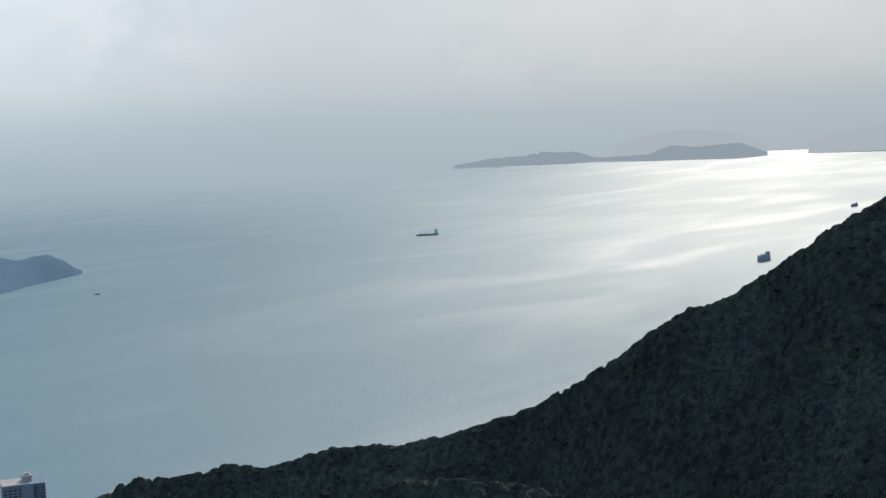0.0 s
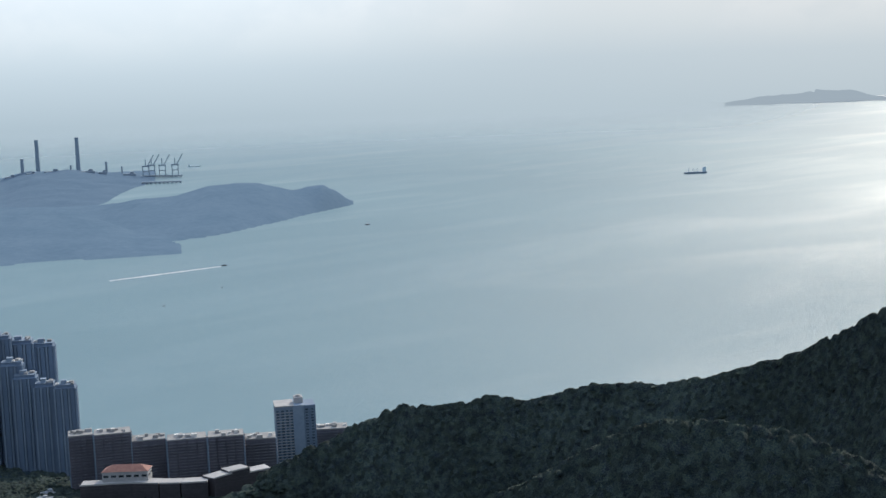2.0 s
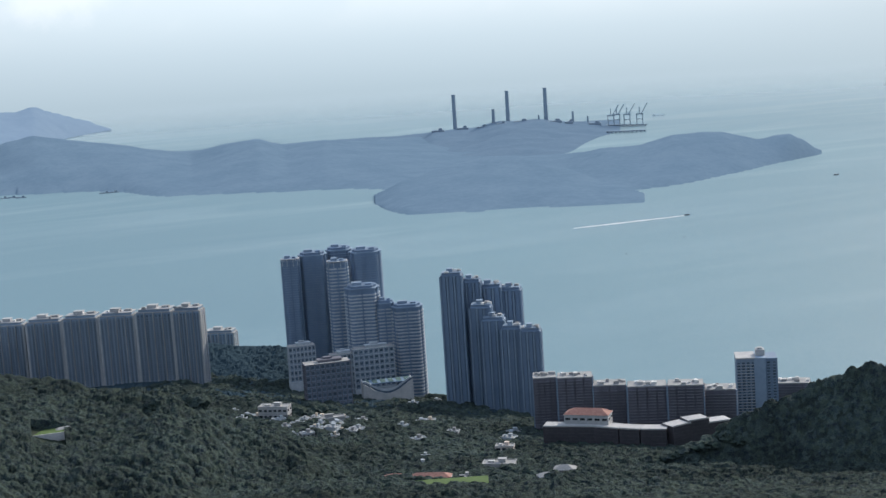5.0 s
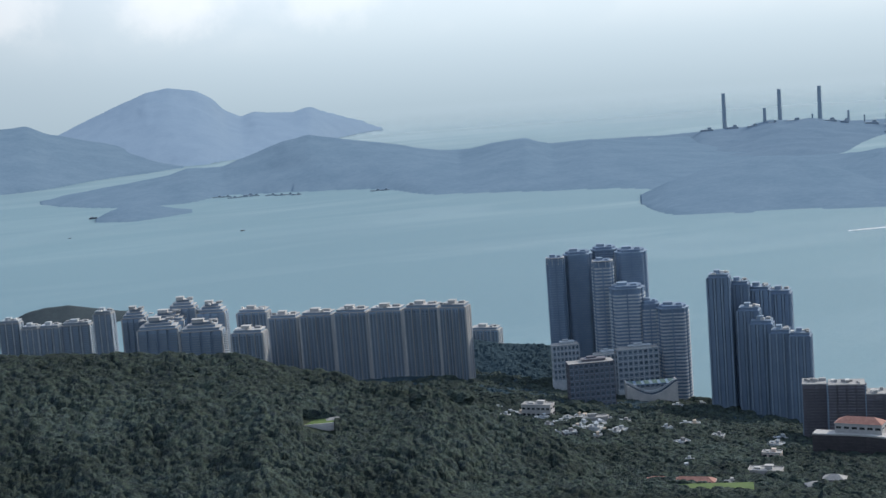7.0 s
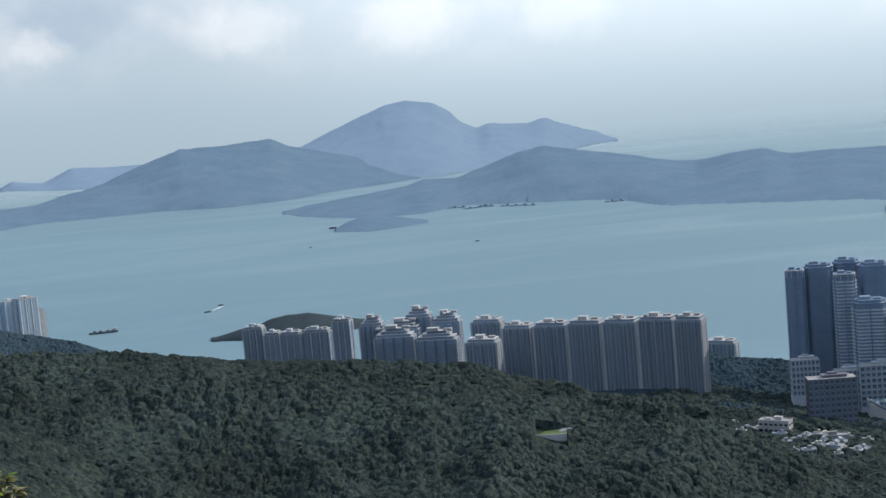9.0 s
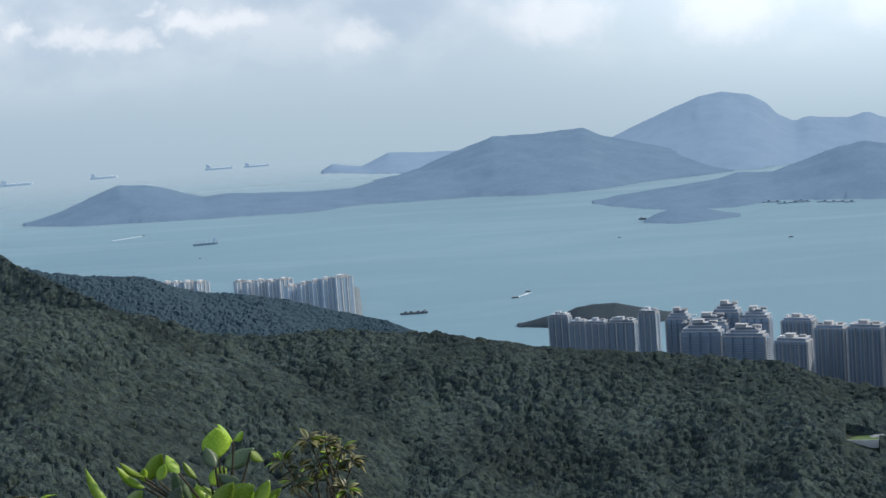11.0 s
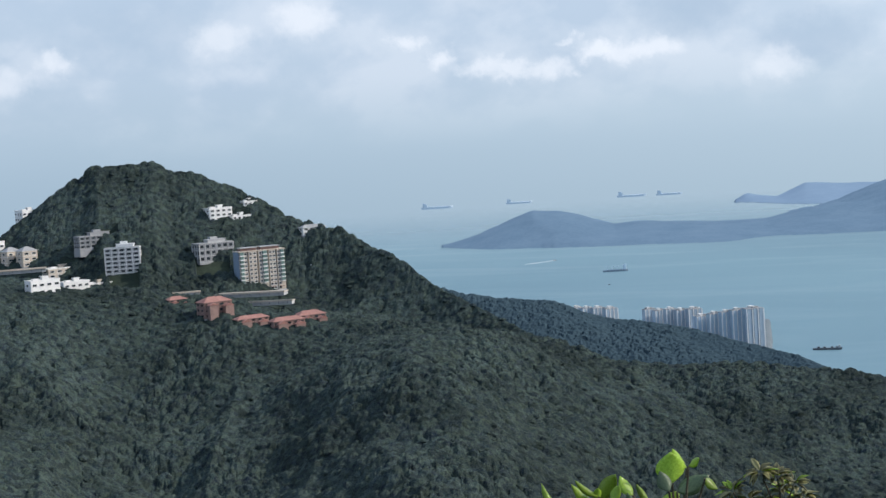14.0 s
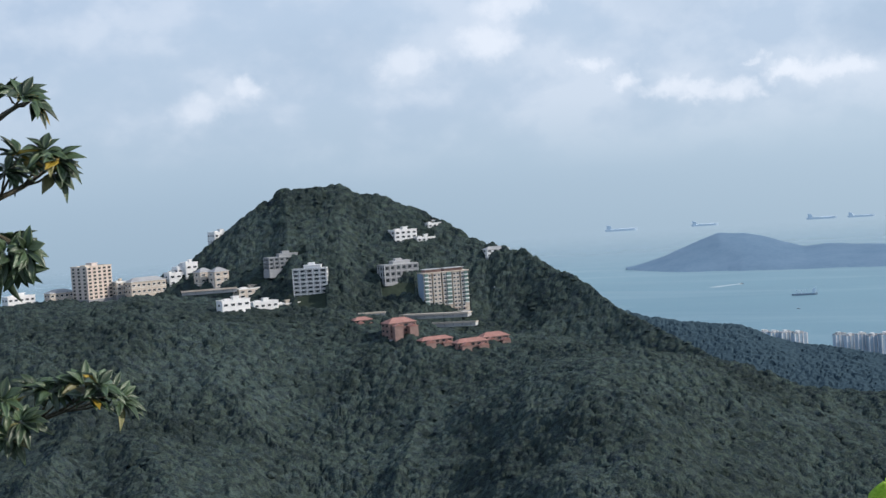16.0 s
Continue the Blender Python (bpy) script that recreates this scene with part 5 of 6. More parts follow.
def swoop_hall(az, r, top, bot, w, depth, turn):
    """A white hall whose front wall dips in a curve between two raised ends, with a glazed roof behind."""
    ob = stand("hall", az, r, "white hall with a swooping curved front wall", "hall", turn, "town buildings", z=bot - 8)
    h = top - bot + 9

    def edge(u):
        return h - 15.0 * max(0.0, math.cos(u * math.pi * 0.92)) ** 1.3 + (3.0 if u > 0 else 0.0) * abs(u)

    for name, y, drop, thick, mat in (("front_wall", -depth / 2, 0.0, 1.2, CONCRETE_PALE), ("glazing", -depth / 2 + 2.4, -2.0, 0.8, HAZED_GLASS), ("inner_wall", -depth / 2 + 5.0, -4.0, 1.2, HAZED_WHITE)):
        bm = bmesh.new()
        n = 20
        for s_ in range(n):
            u0, u1 = -0.5 + s_ / n, -0.5 + (s_ + 1) / n
            vs = [bm.verts.new((u * w * K, (y + d) * K, z * K)) for d in (0, thick) for u, z in ((u0, 0), (u1, 0), (u1, min(edge(u1) - drop, h + 1.4)), (u0, min(edge(u0) - drop, h + 1.4)))]
            for f in ((0, 1, 2, 3), (7, 6, 5, 4), (3, 2, 6, 7)):
                bm.faces.new([vs[i] for i in f])
            if s_ in (0, n - 1):
                k = (0, 3, 7, 4) if s_ == 0 else (2, 1, 5, 6)
                bm.faces.new([vs[i] for i in k])
        part(name, bm, mat, ob)
    for s_ in (-1, 1):
        part("side_wall", boxes((s_ * (w / 2 - 0.6) * K, 0.8 * K, 0, 1.2 * K, (depth - 2.6) * K, (h - 1) * K)), CONCRETE_PALE, ob)
    part("roof", boxes((0, 3 * K, (h - 4) * K, (w - 3) * K, (depth - 9) * K, 1.0 * K)), CONCRETE_DARK, ob)
    for i in range(6):
        part("roof_light", boxes(((-0.4 + 0.16 * i) * w * K, 3 * K, (h - 3) * K, w * 0.1 * K, (depth - 11) * K, 0.6 * K)), WINDOW_GREEN, ob)


swoop_hall(202.66, 1800, 66.5, 46.0, 62.0, 30, 6)

# stacked podium decks below the grey slabs
decks = empty("parking_decks", Matrix.Translation(site(193.9, 1815, 60)) @ pose(0, 0, 0, 0, 0, -193.9 + 2), "long grey podium decks with pale parapets", "car park")
for lv in range(3):
    part("deck", boxes((0, -lv * 2.5 * K, (2 - 4.6 * lv) * K, (106 + 6 * lv) * K, 18 * K, 1.0 * K)), CONCRETE_MID, decks)
    part("deck_parapet", boxes((0, -(9 + lv * 2.5) * K, (3 - 4.6 * lv) * K, (106 + 6 * lv) * K, 0.6 * K, 1.2 * K)), HAZED_WHITE, decks)
part("wall", boxes((0, 4 * K, -30 * K, 104 * K, 14 * K, 31.5 * K)), CONCRETE_DARK, decks)

dice = random.Random(5)
VILLAGE = [(dice.uniform(199.2, 205.5), dice.uniform(1290, 1600)) for _ in range(5)] + [(dice.uniform(199.3, 201.6), dice.uniform(1440, 1560)) for _ in range(16)]
for az, r in [(196.88, 1524), (198.51, 1464), (199.00, 1488), (199.31, 1520), (199.36, 1436), (199.93, 1500), (200.44, 1428), (203.75, 1432), (203.94, 1320), (203.59, 1764), (204.53, 1816), (203.81, 1284), (208.15, 1748), (207.56, 1532), (207.33, 1472), (198.79, 1420), (197.47, 1544), (198.05, 1504), (199.66, 1468), (200.19, 1536), (208.71, 1192), (197.09, 1556), (196.59, 1596), (198.38, 1512)] + VILLAGE:
    tone = dice.choice((0, 0, 0, 1, 3))
    wm, tm = ((HAZED_WHITE, HAZED_WHITE), (BEIGE_WALL, HAZED_WHITE), None, (GREY_WALL, HAZED_WHITE))[tone]
    w = dice.uniform(8, 15)
    z = float(height(az, r))
    apartment_block(az, r, z + dice.uniform(4.5, 7.5), w, "small pale village house among trees", dice.uniform(-35, 35), w * 0.7, dice.choice((1, 2)), 3, wm, tm, base_z=z, group="village houses", roof=dice.choice(("flat", "flat", "grey")))


def grid_tower(az, r, top, w):
    """A lone tower: windowed wings either side of a blank core."""
    ob = stand("high_rise", az, r, "lone grey tower with a grid of square windows", "tower block", 4)
    zb = ob.matrix_world.translation.z / K
    h, d = top - zb, w * 0.72
    part("wing", boxes((-w * 0.27 * K, 0, 0, w * 0.46 * K, d * K, h * K, 0.2 * K)), CONCRETE_MID, ob)
    part("wing", boxes((w * 0.35 * K, 0, 0, w * 0.30 * K, d * 0.94 * K, h * K, 0.2 * K)), CONCRETE_DARK, ob)
    part("core", boxes((w * 0.07 * K, 0, 0, w * 0.28 * K, d * 1.08 * K, (h + 1) * K, 0.2 * K)), CONCRETE_MID, ob)
    part("lift_house", boxes((w * 0.10 * K, 0, (h + 1) * K, w * 0.22 * K, d * 0.4 * K, 6.5 * K, 0.2 * K), (w * 0.10 * K, 0, (h + 7.5) * K, w * 0.12 * K, d * 0.2 * K, 1.6 * K)), CONCRETE_PALE, ob)
    part("parapet", boxes((-w * 0.27 * K, 0, h * K, w * 0.48 * K, d * 1.03 * K, 1.2 * K)), CONCRETE_PALE, ob)
    me = Kit.window(3.2, 2.0, CONCRETE_MID, HAZED_GLASS)
    slab = boxes((0, -0.3 * K, -0.5 * K, w * 0.44 * K, 0.8 * K, 0.5 * K))
    slab_me = finish(slab, "spandrel")
    slab_me.materials.append(CONCRETE_PALE)
    for f in range(int(h / 3.2) - 1):
        sp = part("spandrel", slab_me, None, ob)
        sp.matrix_local = pose(-w * 0.27 * K, -d / 2 * K, (f * 3.2 + 1.4) * K)
        for c in range(4):
            win = part("window", me, None, ob)
            win.matrix_local = pose((-w * 0.27 - w * 0.46 * (1.5 - c) / 4) * K, -d / 2 * K, (f * 3.2 + 1.7) * K)
    for f in range(int(h / 3.2) - 1):
        for c in range(2):
            win = part("window", me, None, ob)
            win.matrix_local = pose((w * 0.35 + w * 0.28 * (c - 0.5) / 2) * K, -d * 0.47 * K, (f * 3.2 + 1.7) * K)


grid_tower(*(217.07, 1600, 118.6, 43.3))

BROWN_DARK = surface("dark podium tiles", (0.055, 0.055, 0.065), (0.085, 0.08, 0.09), 0.2, 0.7)
# long podium building with a kinked roof edge
PODIUM = [(208.78, 1400, 100.7), (209.79, 1395, 101.6), (210.79, 1390, 101.0), (211.79, 1380, 101.4), (212.57, 1375, 100.8), (213.58, 1372, 102.7), (214.26, 1385, 106.8), (215.04, 1395, 104.6), (215.92, 1405, 100.0)]
podium = empty("podium_building", Matrix(), "long dark podium block with pale roof edge", "building")
for (a0, r0, t0), (a1, r1, t1) in zip(PODIUM, PODIUM[1:]):
    p, q = site(a0, r0, 0), site(a1, r1, 0)
    run = (q - p)
    ang = math.degrees(math.atan2(run.y, run.x))
    mid, top = (p + q) / 2, min(t0, t1)
    away = bearing((a0 + a1) / 2)
    foot = min(float(height(a0, r0)), float(height(a1, r1))) - 6
    m = Matrix.Translation((mid.x + away.x * 9 * K, mid.y + away.y * 9 * K, foot * K)) @ pose(0, 0, 0, 0, 0, ang)
    w_ = part("wall", boxes((0, 0, 0, run.length, 18 * K, (top - foot) * K)), BROWN_DARK, podium)
    w_.matrix_world = m
    e_ = part("roof_edge", boxes((0, -9 * K, (top - foot) * K, run.length + 0.4 * K, 1.2 * K, 1.4 * K), (0, 0, (top - foot) * K, run.length, 17 * K, 0.5 * K)), CONCRETE_PALE, podium)
    e_.matrix_world = m
    for f in range(1, 5):
        s_ = part("ledge", boxes((0, -9.1 * K, (top - foot - 3.4 * f) * K, run.length, 0.5 * K, 0.5 * K)), BROWN_DARK, podium)
        s_.matrix_world = m

# terraces and retaining walls below the hillside blocks


def terrace(az, r, z, w, d, label, turn=0.0, wall=None):
    ob = empty("terrace", Matrix.Translation(site(az, r, z)) @ pose(0, 0, 0, 0, 0, -az + turn), label, "terrace")
    drop = min(max(z - float(height(az, r - d / 2)), 0) + 2, 3)
    part("retaining_wall", boxes((0, 0, -drop * K, w * K, d * K, drop * K)), wall or CONCRETE_PALE, ob)
    part("deck", boxes((0, -0.4 * K, 0, (w + 1.5) * K, (d + 1.5) * K, 0.6 * K)), BEIGE_WALL, ob)
    part("railing", boxes((0, -(d / 2 + 0.9) * K, 0.6 * K, (w + 1.5) * K, 0.2 * K, 1.0 * K)), BEIGE_WALL, ob)
    me = finish(boxes((0, 0, -drop * 0.7 * K, 0.9 * K, 0.8 * K, drop * 0.7 * K)), "buttress")
    me.materials.append(GREY_WALL)
    for i in range(max(2, int(w / 8))):
        bt = part("buttress", me, None, ob)
        bt.matrix_local = pose((-w / 2 + w * (i + 0.5) / max(2, int(w / 8))) * K, -d / 2 * K, 0)


for az, r, z, w, d, turn, text in [
        (150.9, 1340, 368.1, 62, 16, -14, "long pale terrace under the beige apartment block"),
        (151.6, 1305, 362.4, 40, 10, -14, "white curved stair terrace below the apartment block"),
        (147.6, 1330, 373.4, 62, 6, 4, "roadside retaining wall with pale parapet"),
        (142.3, 1440, 398.6, 52, 8, 0, "cream terrace wall below the gabled houses"),
        (138.5, 1475, 390.2, 46, 8, 0, "white garden wall below the apartment block")]:
    terrace(az, r, z, w, d, text, turn)

# lawns cut into the woods


def lawn(az, r, w, d, label, pad=0.6):
    z = max(float(height(az, r + s * d / 2)) for s in (-1, 0, 1)) + pad
    ob = empty("lawn", Matrix.Translation(site(az, r, z)) @ pose(0, 0, 0, 0, 0, -az), label, "lawn")
    part("turf", boxes((0, 0, -6 * K, w * K, d * K, 6 * K)), LAWN, ob)
    part("kerb", boxes((0, -d / 2 * K, -6 * K, w * K, 0.8 * K, 6.2 * K)), CONCRETE_PALE, ob)
    return z


LAWNS = [(204.69, 1156, 70, 26), (189.54, 1140, 24, 16), (194.11, 1260, 20, 12)]
lawn(*LAWNS[0], "bright mown sports field with pale edge")
lawn(*LAWNS[1], "small green lawn in a clearing on the ridge")
lawn(*LAWNS[2], "small green garden in the woods")
apartment_block(190.15, 1144, 203.2, 14, "glass-fronted pavilion beside a small lawn", 10, 8, 1, 4, GREY_WALL, CONCRETE_PALE, roof="grey", glass=WINDOW_GREEN, name="pavilion", group="", category="pavilion")

# ---------------------------------------------------------------- woods
CLEAR = [(h[0], h[1] + (2 if h[6] > 3 else 5), h[4] * 0.5 + 0.5, h[5] * 0.5 + (1 if h[6] > 3 else -2.5)) for h in HILL_HOUSES] + [(h[0], h[1], h[4] * 0.5 + 1, h[5] * 0.5 + 1) for h in TOWN]
CLEAR += [(az, r - 9, w * 0.5, d * 0.5 + 9) for az, r, w, d in LAWNS] + [(az, r - 2, 7, 8) for az, r in [(196.88, 1524), (198.51, 1464), (199.00, 1488), (199.31, 1520), (199.36, 1436), (199.93, 1500), (200.44, 1428), (203.75, 1432), (203.94, 1320), (203.59, 1764), (204.53, 1816), (203.81, 1284), (208.15, 1748), (207.56, 1532), (207.33, 1472), (198.79, 1420), (197.47, 1544), (198.05, 1504), (199.66, 1468), (200.19, 1536), (208.71, 1192), (197.09, 1556), (196.59, 1596), (198.38, 1512)] + VILLAGE] + [(az, r, w * 0.5, 12) for az, r, w in [(199.25, 1960, 22.8), (200.12, 1980, 34.4), (201.16, 2000, 32.2), (202.18, 1970, 37.7), (201.06, 1925, 25.5), (201.94, 1905, 40.5), (202.8, 1895, 22.0), (203.65, 1885, 36.5), (205.48, 1800, 26.6), (206.21, 1815, 25.6), (206.94, 1825, 30.6), (207.75, 1825, 27.3), (206.56, 1780, 25.8), (207.02, 1765, 26.9), (207.71, 1745, 23.4), (208.46, 1735, 24.0), (208.86, 1560, 25.1), (210.05, 1550, 37.3), (211.4, 1545, 34.9), (212.85, 1530, 40.4), (214.35, 1525, 36.9), (215.68, 1540, 32.6), (218.48, 1640, 35.8), (188.6, 1960, 39.6), (189.89, 1940, 44.5), (191.23, 1920, 44.2), (192.59, 1900, 44.6), (193.99, 1880, 46.3), (195.22, 1865, 35.4), (187.18, 1900, 42.4), (187.43, 2100, 43.8), (196.36, 2350, 49.8), (182.93, 2060, 32.8)]]
CLEAR += [(146.18, 1402, 13, 18), (149.5, 1428, 15, 14), (150.9, 1340, 27, 7), (151.6, 1304, 17, 5), (147.6, 1329, 28, 4)]


def crown_shapes(level, count, seed):
    """Lumpy tree crowns, unit size, flattened below."""
    shapes, gen = [], np.random.default_rng(seed)
    for _ in range(count):
        bm = bmesh.new()
        bmesh.ops.create_icosphere(bm, subdivisions=level, radius=1.0)
        v = np.array([q.co[:] for q in bm.verts])
        f = np.array([[q.index for q in p.verts] for p in bm.faces])
        bm.free()
        lobes = gen.normal(size=(6, 3))
        lobes[:, 2] = np.abs(lobes[:, 2])
        lobes /= np.linalg.norm(lobes, axis=1)[:, None]
        bulge = np.max(v @ lobes.T, axis=1) ** 2
        v = v * (0.66 + 0.40 * bulge + gen.uniform(-0.2, 0.2, len(v)))[:, None]
        v[:, 2] *= 0.62
        f = f[v[f].mean(axis=1)[:, 2] > -0.5]      # the underside, hidden from the camera, is left out
        shapes.append((v, f))
    return shapes


def woods(name, label, az0, az1, r0, r1, spacing, size, level, material, seed, keep_hidden=0.06):
    gen = np.random.default_rng(seed)
    # jittered grid over the sector
    span = np.arange(-r1, r1, spacing)
    gx, gy = np.meshgrid(span, span)
    gx, gy = gx.ravel() + gen.uniform(-0.5, 0.5, gx.size) * spacing, gy.ravel() + gen.uniform(-0.5, 0.5, gy.size) * spacing
    az, r = np.degrees(np.arctan2(gx, gy)) % 360, np.hypot(gx, gy)
    ok = (az > az0) & (az < az1) & (r > r0) & (r < r1)
    az, r = az[ok], r[ok]
    z = height(az, r)
    ok = z > 3
    for ca, cr, cw, cd in CLEAR:
        ok &= ~((np.abs(np.radians(az - ca) * cr) < cw) & (np.abs(r - cr) < cd))
    az, r, z = az[ok], r[ok], z[ok]
    # trees hidden from the camera or below its view are mostly left out
    slope = np.degrees(np.arctan2(z + 7 - H, r))
    steps = np.linspace(0.25, 0.985, 26)
    before = np.max([np.degrees(np.arctan2(height(az, r * s) - H, r * s)) for s in steps if s > 0.3], axis=0)
    keep = ((slope > before - 0.05) & (slope > -18.6)) | (gen.random(len(r)) < keep_hidden)
    az, r, z = az[keep], r[keep], z[keep]
    n = len(r)
    s = size * gen.uniform(0.6, 1.35, n) * (1 + 0.35 * (gen.random(n) > 0.93))
    turn = gen.uniform(0, 6.28, n)
    shapes = crown_shapes(level, 8, seed)
    pick = gen.integers(0, 8, n)
    V, F, base = [], [], 0
    for k, (v, f) in enumerate(shapes):
        i = np.where(pick == k)[0]
        c, sn = np.cos(turn[i])[:, None], np.sin(turn[i])[:, None]
        x = (v[None, :, 0] * c - v[None, :, 1] * sn) * s[i, None]
        y = (v[None, :, 0] * sn + v[None, :, 1] * c) * s[i, None]
        tall = gen.uniform(0.75, 1.15, len(i))[:, None]
        w = v[None, :, 2] * s[i, None] * tall
        a = np.radians(az[i])[:, None]
        P = np.stack([(np.sin(a) * r[i, None] + x) * K, (np.cos(a) * r[i, None] + y) * K, (z[i, None] + s[i, None] * 0.15 + 1.0 + w) * K], -1).reshape(-1, 3)
        V.append(P)
        F.append((f[None] + (base + np.arange(len(i)) * len(v))[:, None, None]).reshape(-1, 3))
        base += len(P)
    ob = new(name, raw_mesh(name, np.concatenate(V), np.concatenate(F), smooth=False))
    ob.data.materials.append(material)
    return tagged(ob, label, "woods", kind="stuff")




def domes(x, y, spacing, seed, tall):
    """Height of a closed canopy of rounded crowns, one to a jittered cell of that spacing."""
    gen = np.random.default_rng(seed)
    jx, jy, jh, js = gen.random((4, 512, 512))
    cx, cy = np.floor(x / spacing).astype(int), np.floor(y / spacing).astype(int)
    best = np.zeros_like(x)
    for dx in (-1, 0, 1):
        for dy in (-1, 0, 1):
            a, b = (cx + dx) % 512, (cy + dy) % 512
            px, py = (cx + dx + jx[a, b]) * spacing, (cy + dy + jy[a, b]) * spacing
            reach = spacing * (0.55 + 0.5 * js[a, b])
            d2 = ((x - px) ** 2 + (y - py) ** 2) / reach ** 2
            best = np.maximum(best, np.sqrt(np.clip(1 - d2, 0, 1)) * spacing * (0.35 + 0.25 * js[a, b]) + np.where(d2 < 1, tall * jh[a, b], 0))
    return best


def canopy(name, label, az0, az1, daz, radii, material, scale=1.0):
    """The closed roof of the woods as seen from afar: crowns of several sizes with leafy lumps."""
    az = np.arange(az0, az1, daz)
    A, R = np.meshgrid(az, radii, indexing="ij")
    Z = height(A, R)
    X, Y = R * np.sin(np.radians(A)), R * np.cos(np.radians(A))
    patch = np.clip(0.5 + 1.6 * fbm(X / 60, Y / 60, 3), 0, 1)
    lift = 0.9 * domes(X, Y, 7.0 * scale, 3, 3.2) + 0.8 * domes(X + 31, Y + 17, 3.6 * scale, 4, 1.8) + 1.3 * fbm(X / 1.7, Y / 1.7, 2) * scale
    lift = lift * (0.6 + 0.6 * patch) + 1.5 * patch - 0.8
    bare = np.zeros(A.shape, bool)
    for ca, cr, cw, cd in CLEAR:
        bare |= (np.abs(np.radians(A - ca) * cr) < cw) & (np.abs(R - cr) < cd)
    lift = np.where(bare | (Z < 3.5), -2.5, lift)
    el = np.degrees(np.arctan2(Z + lift - H, R))
    front = np.maximum.accumulate(el, axis=1)
    seen = (el > front - 0.12) & (el > -18.4) & (Z > 2.5)
    seen[1:] |= seen[:-1]
    seen[:-1] |= seen[1:]
    seen[:, 1:] |= seen[:, :-1]
    seen[:, :-1] |= seen[:, 1:]
    v, f = polar_sheet(az, radii, Z + lift)
    f = f[seen.ravel()[f].all(axis=1)]
    used = np.unique(f)
    remap = np.zeros(len(v), dtype=np.int64)
    remap[used] = np.arange(len(used))
    ob = new(name, raw_mesh(name, v[used], remap[f], smooth=False))
    ob.data.materials.append(material)
    return tagged(ob, label, "woods", kind="stuff")


canopy("woods", "dense subtropical woods on the near hillsides", 127, 224, 0.06, np.concatenate([np.arange(620, 1420, 1.7), np.arange(1420, 1640, 2.2)]), CANOPY)
canopy("woods", "dark dense woods on a steep shoulder", 223.9, 256, 0.06, np.arange(640, 1420, 1.5), CANOPY)
canopy("woods", "haze-tinted woods on the farther slopes by the coast", 150, 224, 0.07, np.arange(1610, 2420, 2.6), CANOPY_HAZED, 0.5)
woods("town_trees", "tall broad trees between the village and the towers", 193.5, 216.5, 1180, 1960, 12.5, 8.2, 3, CANOPY, 41, 0.02)
woods("scattered_trees", "single taller trees standing out of the woods", 127, 256, 620, 1640, 12.5, 3.0, 2, CANOPY, 12, 0.12)

# ---------------------------------------------------------------- power station on the headland
station = empty("power_station", Matrix.Translation(site(207.5, 7150, 0)), "hazy coal power station with three tall chimneys", "power station")


def placed(ob, az, r, z, turn=0.0):
    ob.matrix_world = Matrix.Translation(site(az, r, z)) @ pose(0, 0, 0, 0, 0, -az + turn)


for az, r, top, bot, w in [(205.98, 7200, 199, 40, 19.2), (208.03, 7200, 202, 57, 19.2), (209.49, 7200, 205, 62, 19.2), (207.47, 7150, 120, 47, 16.3), (210.51, 7200, 84, 43, 11.0), (211.08, 7200, 58, 33, 8.2), (209.21, 7150, 80, 64, 8.2)]:
    bm = bmesh.new()
    h = top - bot + 60
    cone(bm, 0, 0, 0, w * 0.55 * K, w * 0.45 * K, h * K, 16)
    st = part("chimney", bm, HAZED_STEEL, station)
    placed(st, az, r, bot - 60)
    rim = part("chimney_cap", cone(bmesh.new(), 0, 0, (h - 4) * K, w * 0.5 * K, w * 0.5 * K, 4.5 * K, 16), HAZED_STEEL, st)
for az, top, w in [(205.31, 40, 60), (206.27, 45, 54), (207.02, 45, 49), (207.77, 55, 44), (208.53, 60, 71), (209.82, 51, 65), (210.36, 44, 38), (211.33, 29, 60), (203.08, 7, 49)]:
    hall = part("boiler_hall", boxes((0, 0, 0, w * K, 40 * K, 60 * K), (w * 0.2 * K, 0, 60 * K, w * 0.3 * K, 20 * K, 9 * K)), HAZED_STEEL, station)
    placed(hall, az, 7100, top - 60)


def jetty(name, a0, r0, a1, r1, label):
    p, q = site(a0, r0, 0), site(a1, r1, 0)
    run = q - p
    ob = empty(name, Matrix.Translation((p + q) / 2) @ pose(0, 0, 0, 0, 0, math.degrees(math.atan2(run.y, run.x))), label, "jetty")
    part("deck", boxes((0, 0, 5 * K, run.length, 22 * K, 5 * K)), HAZED_STEEL, ob)
    me = finish(cone(bmesh.new(), 0, 0, -10 * K, 2.5 * K, 2.5 * K, 15.5 * K, 8), "post")
    me.materials.append(HAZED_STEEL)
    for i in range(10):
        for s in (-1, 1):
            pl = part("post", me, None, ob)
            pl.matrix_local = pose(run.length * (i / 9 - 0.5) * 0.95, s * 7 * K, 0)


